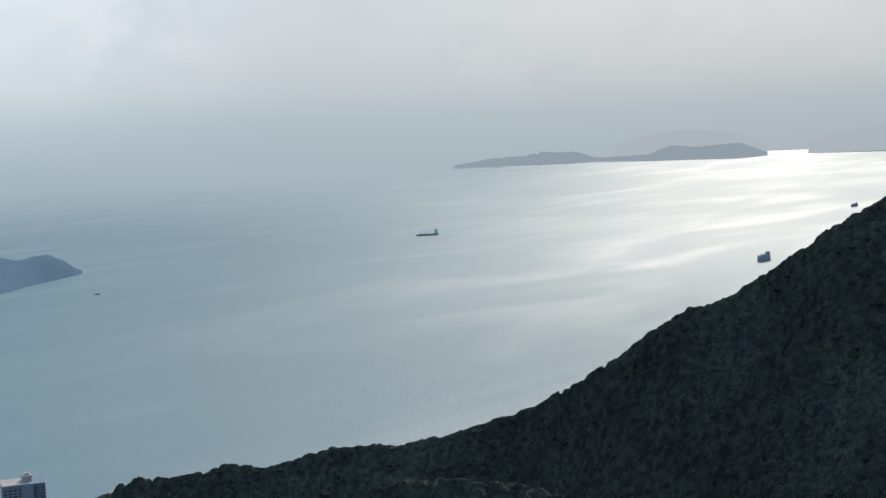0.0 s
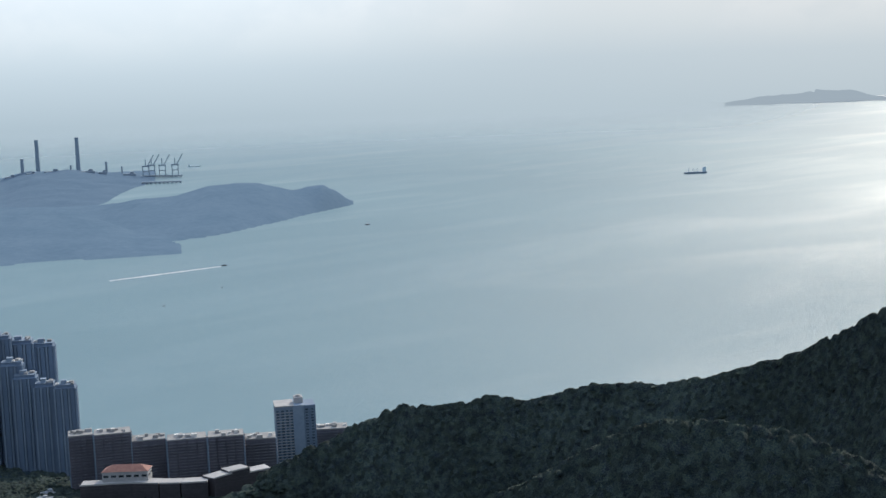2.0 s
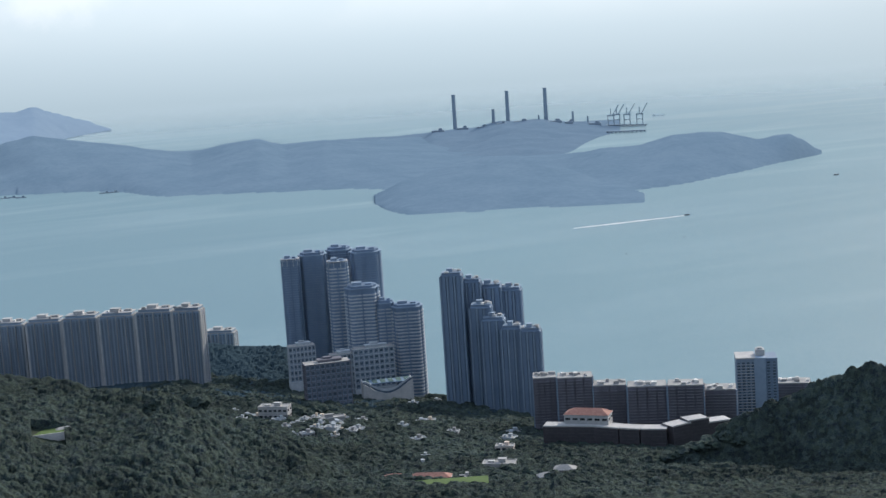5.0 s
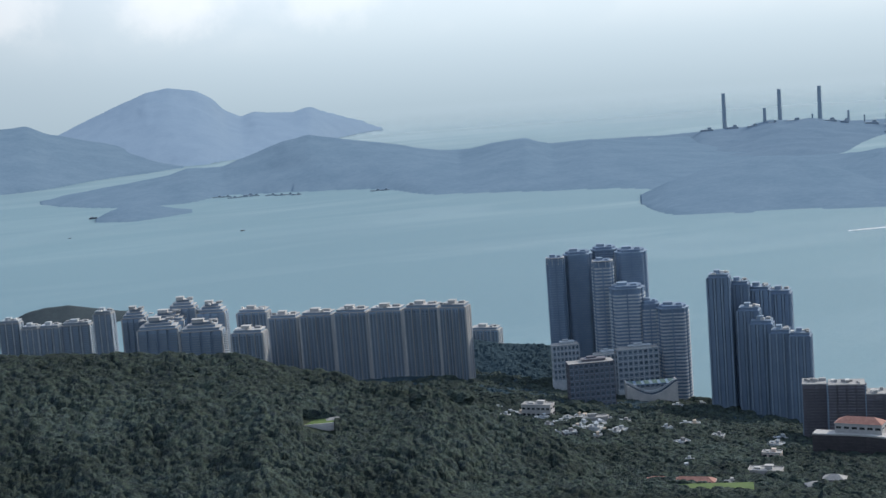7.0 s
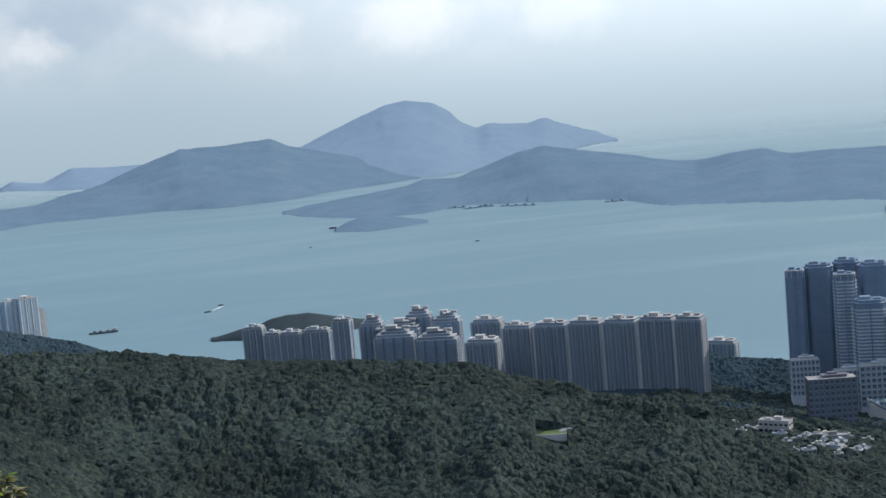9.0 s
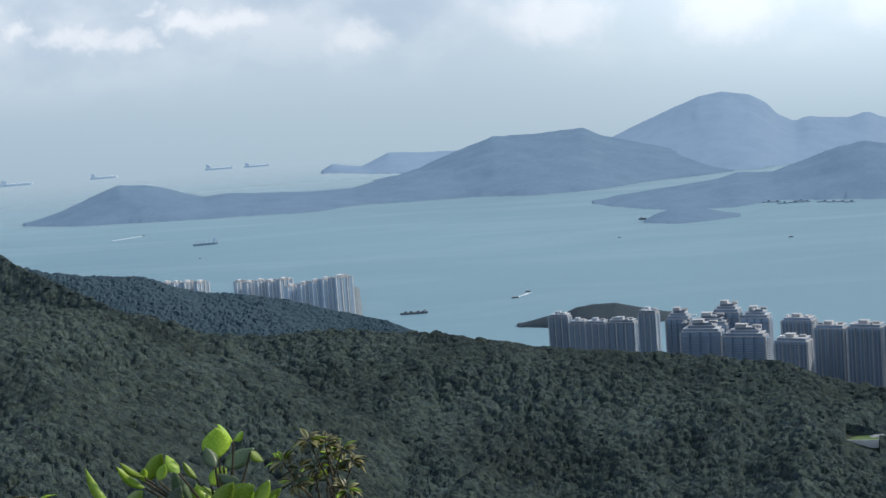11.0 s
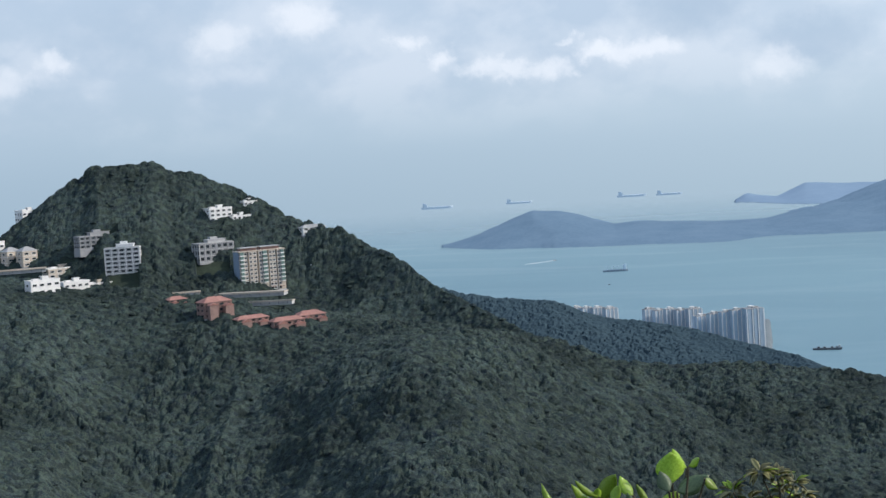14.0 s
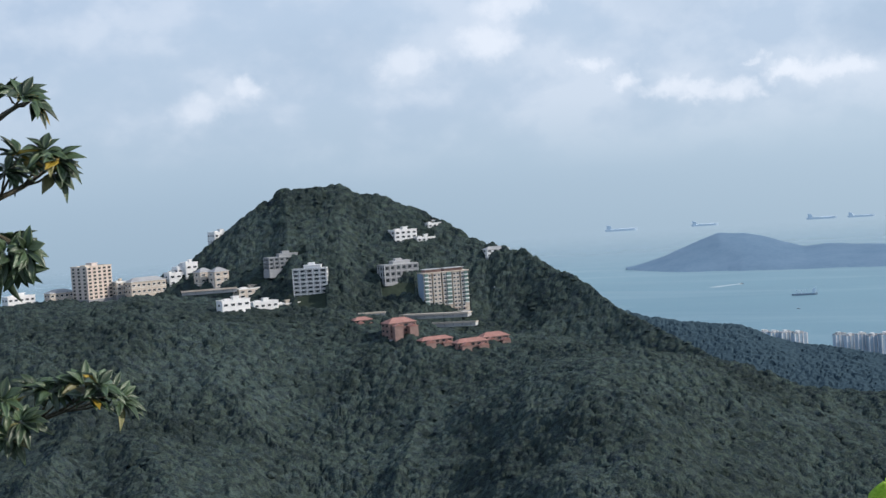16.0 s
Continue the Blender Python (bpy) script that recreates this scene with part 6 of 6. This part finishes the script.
jetty("jetty", *(211.75, 7217, 213.27, 7098), "long coal unloading jetty in haze")
jetty("jetty", *(211.78, 6751, 213.26, 6721), "low breakwater jetty in haze")
for az, r in [(212.18, 7170), (212.57, 7130), (213.05, 7121), (211.96, 7113)]:
    cr = empty("quay_crane", Matrix.Translation(site(az, r, 10)) @ pose(0, 0, 0, 0, 0, -az), "hazy quay crane on the coal jetty", "crane", "quay cranes")
    part("portal", boxes((-14 * K, 0, 0, 4 * K, 4 * K, 45 * K), (14 * K, 0, 0, 4 * K, 4 * K, 45 * K), (0, 0, 45 * K, 36 * K, 6 * K, 6 * K), (0, 0, 22 * K, 30 * K, 4 * K, 3 * K)), HAZED_STEEL, cr)
    jib = part("jib", boxes((0, 0, 0, 4 * K, 4 * K, 62 * K)), HAZED_STEEL, cr)
    jib.matrix_local = pose(6 * K, 0, 46 * K, 0, 32, 0)
    part("mast", boxes((0, 0, 51 * K, 4 * K, 4 * K, 30 * K)), HAZED_STEEL, cr)

# ---------------------------------------------------------------- ships


def hull_mesh(L, B, D):
    bm = bmesh.new()
    ring = [(-0.5, 0.32), (-0.46, 0.46), (0.30, 0.5), (0.42, 0.34), (0.5, 0.0)]
    pts = ring + [(x, -y) for x, y in reversed(ring[:-1])]
    lo = [bm.verts.new((x * L * 0.96 * K, y * B * 0.8 * K, -0.3 * D * K)) for x, y in pts]
    hi = [bm.verts.new((x * L * K, y * B * K, (D * (1.25 if x > 0.4 else 1.0)) * K)) for x, y in pts]
    for i in range(len(pts)):
        j = (i + 1) % len(pts)
        bm.faces.new((lo[i], lo[j], hi[j], hi[i]))
    bm.faces.new(hi)
    return bm


def ship(az, r, L, turn, kind):
    names = ("grey cargo ship with deck cranes and aft bridge", "loaded container ship seen nearly end on", "faint far-off cargo ship in haze", "flat work barge with deck gear", "small boat on open water")
    hull, pale = (HAZED_HULL, HAZED_HULL) if kind == 2 or (kind < 2 and r > 8000) else (HULL, SHIP_PALE)
    if kind == 0:
        hull, pale = HAZED_STEEL, HAZED_HULL
    if kind == 1:
        hull, pale = HAZED_STEEL, HAZED_STEEL
    B = max(L * 0.16, 4)
    D = (0.07, 0.12, 0.05, 0.06, 0.16)[kind] * L
    ob = empty("boat" if kind == 4 else "barge" if kind == 3 else "ship", Matrix.Translation(site(az, r, 0)) @ pose(0, 0, 0, 0, 0, -az + turn), names[kind], "boat" if kind == 4 else "ship", "vessels")
    part("hull", hull_mesh(L, B, D), hull, ob)
    if kind in (0, 2):
        h = (0.16 if kind == 0 else 0.09) * L
        side = 1 if kind == 0 else -1
        part("bridge", boxes((side * 0.36 * L * K, 0, D * K, 0.12 * L * K, B * 0.8 * K, h * K, 0.2), (side * 0.36 * L * K, 0, (D + h) * K, 0.07 * L * K, B * 0.95 * K, h * 0.25 * K)), pale, ob)
        part("funnel", boxes((side * 0.42 * L * K, 0, D * K, 0.04 * L * K, B * 0.3 * K, h * 1.45 * K)), pale, ob)
        if kind == 0:
            for i in (-0.3, -0.12, 0.06):
                part("deck_crane", boxes((i * L * K, 0, D * K, 0.02 * L * K, 0.02 * L * K, 0.15 * L * K), ((i + 0.04) * L * K, 0, (D + 0.13 * L) * K, 0.09 * L * K, 0.012 * L * K, 0.012 * L * K)), pale, ob)
        for i in (-0.3, -0.15, 0.0, 0.15):
            part("hatch", boxes((i * L * K, 0, D * K, 0.1 * L * K, B * 0.7 * K, 0.012 * L * K)), hull, ob)
    elif kind == 1:
        for i in range(6):
            part("container_stack", boxes(((-0.38 + i * 0.13) * L * K, 0, D * K, 0.11 * L * K, B * 0.9 * K, (0.10 + 0.02 * (i % 3)) * L * K)), pale, ob)
        part("bridge", boxes((0.3 * L * K, 0, D * K, 0.06 * L * K, B * 0.95 * K, 0.2 * L * K)), pale, ob)
    elif kind == 3:
        for i in (-0.3, -0.1, 0.15, 0.32):
            part("deck_gear", boxes((i * L * K, 0, D * K, 0.09 * L * K, B * 0.5 * K, 0.05 * L * K)), HULL, ob)
        part("wheelhouse", boxes((0.4 * L * K, 0, D * K, 0.08 * L * K, B * 0.6 * K, 0.1 * L * K)), SHIP_PALE, ob)
    else:
        part("cabin", boxes((-0.1 * L * K, 0, D * K, 0.4 * L * K, B * 0.6 * K, 0.14 * L * K, 0.05)), SHIP_PALE, ob)


for row in [
    (232.93, 6029, 93, 10, 0),
    (245.75, 4560, 82, 65, 1),
    (249.09, 6749, 56, 60, 1),
    (164.93, 5648, 95, 0, 0),
    (158.23, 13600, 297, 0, 2),
    (161.39, 13600, 246, 0, 2),
    (165.71, 13600, 269, 0, 2),
    (167.13, 13533, 237, 0, 2),
    (172.71, 3350, 64, -5, 3),
    (213.77, 7836, 66, 0, 2),
    (177.19, 3589, 14, -5, 4),
    (176.67, 3494, 17, 20, 4),
    (187.28, 4496, 14, 0, 4),
    (220.26, 4519, 15, 0, 4),
    (212.30, 3131, 5, 0, 4),
    (214.54, 3345, 5, 0, 4),
    (214.68, 3725, 14, 10, 4),
    (164.67, 5122, 10, 0, 4),
    (180.83, 4761, 9, 0, 4),
    (220.27, 4529, 12, 0, 4),
    (162.64, 6367, 15, 0, 4),
    (181.75, 5360, 29, 0, 4),
]:
    ship(*row)

for a0, r0, a1, r1, w in [(214.56, 3717, 210.31, 3581, 14), (162.64, 6367, 161.46, 6243, 14), (176.81, 3509, 177.30, 3575, 5)]:
    p, q = site(a0, r0, 0.5), site(a1, r1, 0.5)
    run, n = q - p, 40
    side = Vector((-run.y, run.x, 0)).normalized()
    gen = random.Random(3)
    bm = bmesh.new()
    last = None
    for i in range(n + 1):
        c = p + run * (i / n) + side * gen.uniform(-1, 1) * 0.5
        half = w * K * (0.45 + 0.8 * i / n) * (1 - 0.6 * (i / n) ** 2) * gen.uniform(0.5, 1.0)
        pair = [bm.verts.new((c + side * half * s)) for s in (-1, 1)]
        mid = bm.verts.new(c + Vector((0, 0, 0.35)))
        if last:
            bm.faces.new((last[0], pair[0], mid, last[2]))
            bm.faces.new((last[2], mid, pair[1], last[1]))
        last = (pair[0], pair[1], mid)
    wk = new("wake", finish(bm, "wake"))
    wk.data.materials.append(FOAM)
    tagged(wk, "thin white wake trailing behind a boat", "wake", kind="stuff")

for az, r in [(186.44, 5789), (186.76, 5780), (187.02, 5701), (187.40, 5712), (187.62, 5768), (187.84, 5719), (188.48, 5679), (188.81, 5646), (189.13, 5640), (189.45, 5608), (192.50, 5499), (192.83, 5494)]:
    rf = empty("fish_raft", Matrix.Translation(site(az, r, 0)) @ pose(0, 0, 0, 0, 0, -az + 8), "low dark fish farm raft near the shore", "raft", "fish rafts")
    part("frame", boxes((0, -9 * K, 0, 40 * K, 3 * K, 2.5 * K), (0, 9 * K, 0, 40 * K, 3 * K, 2.5 * K), (-18 * K, 0, 0, 3 * K, 15 * K, 2.5 * K), (18 * K, 0, 0, 3 * K, 15 * K, 2.5 * K), (0, 0, 0, 3 * K, 15 * K, 2.4 * K)), HAZED_STEEL, rf)
    part("hut", boxes((8 * K, 0, 2.5 * K, 8 * K, 6 * K, 5 * K)), HAZED_STEEL, rf)

# ---------------------------------------------------------------- plants at the lookout


def spot(az, el, dist, step=0.0):
    return EYE + bearing(76) * step + bearing(az, el) * dist


def leaf_mesh(name, material, shape, fold=0.18, droop=0.15):
    """A leaf one unit long on y and one unit wide, folded along its midrib, with a thin solid blade."""
    bm = bmesh.new()
    rows = []
    n = len(shape)
    for i, w in enumerate(shape):
        y = i / (n - 1)
        z = -droop * y * y
        rows.append([bm.verts.new((s * w * 0.5, y, z + fold * abs(s) * w * 0.5)) for s in (-1, -0.5, 0, 0.5, 1)])
    for a, b in zip(rows, rows[1:]):
        for j in range(4):
            bm.faces.new((a[j], a[j + 1], b[j + 1], b[j]))
    bmesh.ops.remove_doubles(bm, verts=bm.verts, dist=1e-4)
    g = bmesh.ops.extrude_face_region(bm, geom=bm.faces[:])
    bmesh.ops.translate(bm, verts=[v for v in g["geom"] if isinstance(v, bmesh.types.BMVert)], vec=(0, 0, 0.006))
    bmesh.ops.recalc_face_normals(bm, faces=bm.faces[:])
    me = finish(bm, name)
    me.polygons.foreach_set("use_smooth", [True] * len(me.polygons))
    me.materials.append(material)
    return me


ROUND = (0.04, 0.5, 0.82, 0.98, 1.0, 0.92, 0.72, 0.42, 0.02)
LANCE = (0.05, 0.45, 0.75, 0.95, 1.0, 0.88, 0.62, 0.34, 0.02)


def leaf_frame(base, tip, width, normal, roll=0.0):
    y = tip - base
    length = y.length
    y = y.normalized()
    x = y.cross(normal).normalized()
    z = x.cross(y).normalized()
    m = Matrix((x, y, z)).transposed().to_4x4()
    return Matrix.Translation(base) @ m @ pose(0, 0, 0, 0, roll, 0) @ Matrix.Diagonal((width, length, length, 1))


def stem(points, r0, r1, seg=6):
    """A tapering round stem through points."""
    bm = bmesh.new()
    rings = []
    for i, p in enumerate(points):
        a, b = points[max(i - 1, 0)], points[min(i + 1, len(points) - 1)]
        d = (b - a).normalized()
        u = d.orthogonal().normalized()
        v = d.cross(u)
        r = r0 + (r1 - r0) * i / (len(points) - 1)
        rings.append([bm.verts.new(p + (u * math.cos(k * 6.2832 / seg) + v * math.sin(k * 6.2832 / seg)) * r) for k in range(seg)])
    for a, b in zip(rings, rings[1:]):
        for k in range(seg):
            bm.faces.new((a[k], a[(k + 1) % seg], b[(k + 1) % seg], b[k]))
    bm.faces.new(rings[0])
    bm.faces.new(rings[-1])
    bmesh.ops.recalc_face_normals(bm, faces=bm.faces[:])
    return bm


def smooth_line(points, n=4):
    out = []
    P = [points[0]] + list(points) + [points[-1]]
    for i in range(1, len(P) - 2):
        for k in range(n):
            t = k / n
            a, b, c, d = P[i - 1], P[i], P[i + 1], P[i + 2]
            out.append(0.5 * ((2 * b) + (c - a) * t + (2 * a - 5 * b + 4 * c - d) * t * t + (3 * b - a - 3 * c + d) * t ** 3))
    return out + [points[-1]]


def foot(az, dist):
    p = site(az, dist / K)
    return Vector((p.x, p.y, p.z - 0.05))


pick = random.Random(21)
bright_leaf = leaf_mesh("leaf", LEAF_BRIGHT, ROUND)
dark_leaf = leaf_mesh("leaf", LEAF_DARK, ROUND)
shrub = empty("shrub", Matrix.Translation(foot(166.4, 3.05)), "shrub with broad glossy bright green leaves", "shrub")
hub = spot(166.3, -15.5, 3.05)
part("trunk", stem(smooth_line([foot(166.4, 3.05), spot(166.8, -30, 3.1), hub]), 0.018, 0.008), BARK, shrub)
BRIGHT_LEAVES = [(166.21, -12.96, 166.16, -11.78, 0.060), (166.80, -12.41, 166.17, -11.68, 0.022), (166.86, -12.35, 167.35, -12.07, 0.018), (167.47, -12.83, 167.86, -13.24, 0.022), (165.81, -13.92, 166.43, -13.31, 0.033), (162.18, -14.61, 161.03, -12.87, 0.024), (163.31, -13.76, 162.22, -12.92, 0.024), (163.34, -13.37, 162.36, -12.76, 0.017), (163.34, -13.52, 164.11, -12.52, 0.034), (163.31, -13.52, 163.30, -13.00, 0.021)]
BRIGHT_LEAVES += [(162.21, -14.54, 163.36, -13.90, 0.043), (164.67, -13.36, 164.17, -12.69, 0.029), (165.30, -13.64, 164.78, -12.97, 0.016), (165.94, -14.60, 165.17, -13.85, 0.024), (166.03, -14.79, 167.61, -14.09, 0.047), (163.85, -13.55, 164.18, -12.97, 0.021), (161.02, -14.73, 161.88, -14.22, 0.038), (167.76, -15.15, 167.36, -14.84, 0.020), (165.76, -15.05, 166.76, -13.85, 0.038), (164.47, -15.16, 165.29, -14.47, 0.033), (163.58, -15.16, 163.87, -14.63, 0.026)]
DARK_LEAVES = [(166.38, -13.29, 167.59, -12.78, 0.038), (166.07, -13.26, 165.73, -12.53, 0.030), (166.11, -13.54, 166.98, -13.98, 0.026), (165.02, -14.95, 164.40, -13.24, 0.035), (162.96, -14.87, 163.80, -14.19, 0.038), (164.08, -14.95, 164.71, -13.83, 0.034), (165.23, -15.32, 165.91, -14.69, 0.034), (161.92, -14.98, 162.47, -14.47, 0.033)]
# inner leaves lower on the shoots
for _ in range(30):
    a0, e0 = pick.uniform(164.3, 167.6), pick.uniform(-16.0, -14.7)
    swing = pick.uniform(-1.2, 1.2)
    long_ = pick.uniform(0.35, 1.0)
    (BRIGHT_LEAVES if pick.random() < 0.65 else DARK_LEAVES).append((a0, e0, a0 + swing, e0 + long_, pick.uniform(0.018, 0.032)))
for rows, me in ((BRIGHT_LEAVES, bright_leaf), (DARK_LEAVES, dark_leaf)):
    for a0, e0, a1, e1, w in rows:
        d = 3.0 + pick.uniform(-0.06, 0.06)
        base, tip = spot(a0, e0, d), spot(a1, e1, d - pick.uniform(-0.02, 0.03))
        face = (EYE - base).normalized() + bearing(SUN_AZ, SUN_EL) * 0.45 + Vector((pick.uniform(-0.3, 0.3), pick.uniform(-0.3, 0.3), pick.uniform(0.0, 0.5)))
        lf = part("leaf", me, None, shrub)
        lf.matrix_world = leaf_frame(base, tip, w, -face)
        part("twig", stem(smooth_line([hub + Vector((pick.uniform(-0.02, 0.02), 0, -0.02)), (hub + base) / 2 + Vector((0, 0, -0.012)), base], 3), 0.004, 0.0022, 5), BARK, shrub)
for ob in shrub.children:
    if not ob.name.startswith("leaf"):
        ob.matrix_parent_inverse = shrub.matrix_world.inverted()


def rosette(plant, centre, up, n, length, width, mats, rnd, spread=1.0):
    up = up.normalized()
    u = up.orthogonal().normalized()
    v = up.cross(u)
    for k in range(n):
        a = k * 2.399 + rnd.uniform(-0.3, 0.3)
        lift = rnd.uniform(-0.1, 1.1)
        out = (u * math.cos(a) + v * math.sin(a)) * spread + up * lift
        L = length * rnd.uniform(0.7, 1.2)
        base = centre + out.normalized() * 0.006
        tip = base + out.normalized() * L + Vector((0, 0, -0.15 * L))
        lf = part("leaf", rnd.choice(mats), None, plant)
        lf.matrix_world = leaf_frame(base, tip, width * rnd.uniform(0.8, 1.2), up + Vector((rnd.uniform(-0.3, 0.3), rnd.uniform(-0.3, 0.3), 0.2)))


dull_leaf = leaf_mesh("leaf", LEAF_DULL, LANCE, 0.25, 0.25)
dusky_leaf = leaf_mesh("leaf", LEAF_DARK, LANCE, 0.25, 0.2)
yellow_leaf = leaf_mesh("leaf", LEAF_YELLOW, LANCE, 0.2, 0.2)
fresh_leaf = leaf_mesh("leaf", LEAF_BRIGHT, LANCE, 0.2, 0.2)


def twiggy(name, centres, dist, root_az, fork, label, mats, length, width, count, seed, step=0.0, r0=0.012):
    rnd = random.Random(seed)
    ground_at = foot(root_az, dist)
    plant = empty(name, Matrix.Translation(ground_at), label, "shrub")
    knot = spot(*fork, dist, step)
    part("trunk", stem(smooth_line([ground_at, (ground_at + knot) / 2 + Vector((0.03, 0.02, 0)), knot]), r0, r0 * 0.6), BARK, plant)
    for az, el in centres:
        c = spot(az, el, dist + rnd.uniform(-0.12, 0.12), step)
        mid = (knot + c) / 2 + Vector((rnd.uniform(-0.02, 0.02), rnd.uniform(-0.02, 0.02), -0.01))
        part("twig", stem(smooth_line([knot, mid, c], 3), r0 * 0.4, r0 * 0.2, 5), BARK, plant)
        rosette(plant, c, (c - knot).normalized() + Vector((0, 0, 0.6)), count, length, width, mats, rnd)
    for ob in plant.children:
        if not ob.name.startswith("leaf"):
            ob.matrix_parent_inverse = plant.matrix_world.inverted()
    return plant


twiggy("shrub", [(169.60, -12.67), (170.22, -12.82), (170.84, -13.09), (169.16, -13.69), (169.79, -13.72), (171.19, -13.59), (168.54, -13.36), (170.54, -13.87), (170.32, -13.31), (168.88, -14.17), (170.88, -14.61), (169.63, -14.26)], 3.4, 170.6, (170.3, -15.6), "thin twiggy shrub with small bronze-green leaves", [dull_leaf, dull_leaf, dull_leaf, dusky_leaf, dull_leaf, fresh_leaf], 0.034, 0.0125, 24, 31, r0=0.009)
twiggy("shrub", [(155.86, -13.91), (156.50, -13.85), (156.91, -14.14), (157.72, -14.27), (159.02, -13.84), (159.05, -14.27), (160.57, -14.33), (154.42, -14.07), (154.91, -14.10), (160.67, -14.65)], 3.3, 157.5, (157.5, -17.5), "low shrub with drooping dull green leaves", [dull_leaf, fresh_leaf, dusky_leaf], 0.045, 0.015, 11, 32)

# tree beside the lookout, its leafy branches reaching into view
rnd = random.Random(77)
STEP = 0.063
root = foot(130.4, 4.1)
tree = empty("tree", Matrix.Translation(root), "tree with leathery dark green leaves in whorls", "tree")
trunk_top = spot(130.6, 10, 4.05, STEP)
trunk_line = smooth_line([root, spot(130.2, -40, 4.1, STEP), spot(130.0, -12, 4.1, STEP), spot(130.4, 0, 4.05, STEP), trunk_top])
part("trunk", stem(trunk_line, 0.06, 0.018, 8), BARK, tree)
BOUGHS = [([(134.11, 2.77), (135.14, 3.71), (135.81, 4.12), (136.25, 4.26)], [(135.52, 4.57), (136.00, 4.44), (136.25, 4.26)], 130.3, -2.0), ([(133.60, 0.25), (134.92, 0.78), (135.80, 1.16), (136.37, 1.52), (137.05, 1.93)], [(136.65, 2.40), (137.06, 2.04), (136.31, 2.14), (135.67, 2.23), (136.92, 1.60), (135.20, 1.70), (135.96, 1.77)], 130.2, -7.5), ([(133.77, -0.31), (134.81, -0.67), (135.32, -1.04), (135.48, -1.67)], [(135.33, -0.87), (135.68, -1.23), (135.47, -1.78), (134.97, -1.29), (135.03, -1.97)], 130.5, 2.0), ([(132.96, -8.09), (134.26, -7.79), (135.57, -7.60), (136.47, -7.31), (137.36, -7.17), (138.38, -6.82)], [(137.96, -6.50), (138.39, -6.76), (137.41, -6.45), (136.86, -6.50), (136.20, -6.55), (137.60, -6.91), (135.67, -6.39), (134.75, -7.07), (135.04, -7.55), (134.57, -8.05), (134.45, -6.71), (138.59, -7.07)], 130.1, -14.0)]
for spine, tufts, ta, te in BOUGHS:
    pts_ = [spot(ta, te, 4.08, STEP)] + [spot(a, e, 4.0 + 0.05 * i, STEP) for i, (a, e) in enumerate(spine)]
    part("branch", stem(smooth_line(pts_), 0.012, 0.004), BARK, tree)
    for a, e in tufts:
        c = spot(a, e, 4.0 + rnd.uniform(-0.12, 0.18), STEP)
        near = min(pts_[1:], key=lambda p: (p - c).length)
        part("twig", stem([near, (near + c) / 2 + Vector((0, 0, -0.006)), c], 0.004, 0.0025, 5), BARK, tree)
        rosette(tree, c, (c - near).normalized() + Vector((0.0, 0.0, 0.5)), 14, 0.066, 0.027, [dusky_leaf] * 30 + [yellow_leaf, dull_leaf, dull_leaf], rnd)
for ob in tree.children:
    if not ob.name.startswith("leaf"):
        ob.matrix_parent_inverse = tree.matrix_world.inverted()
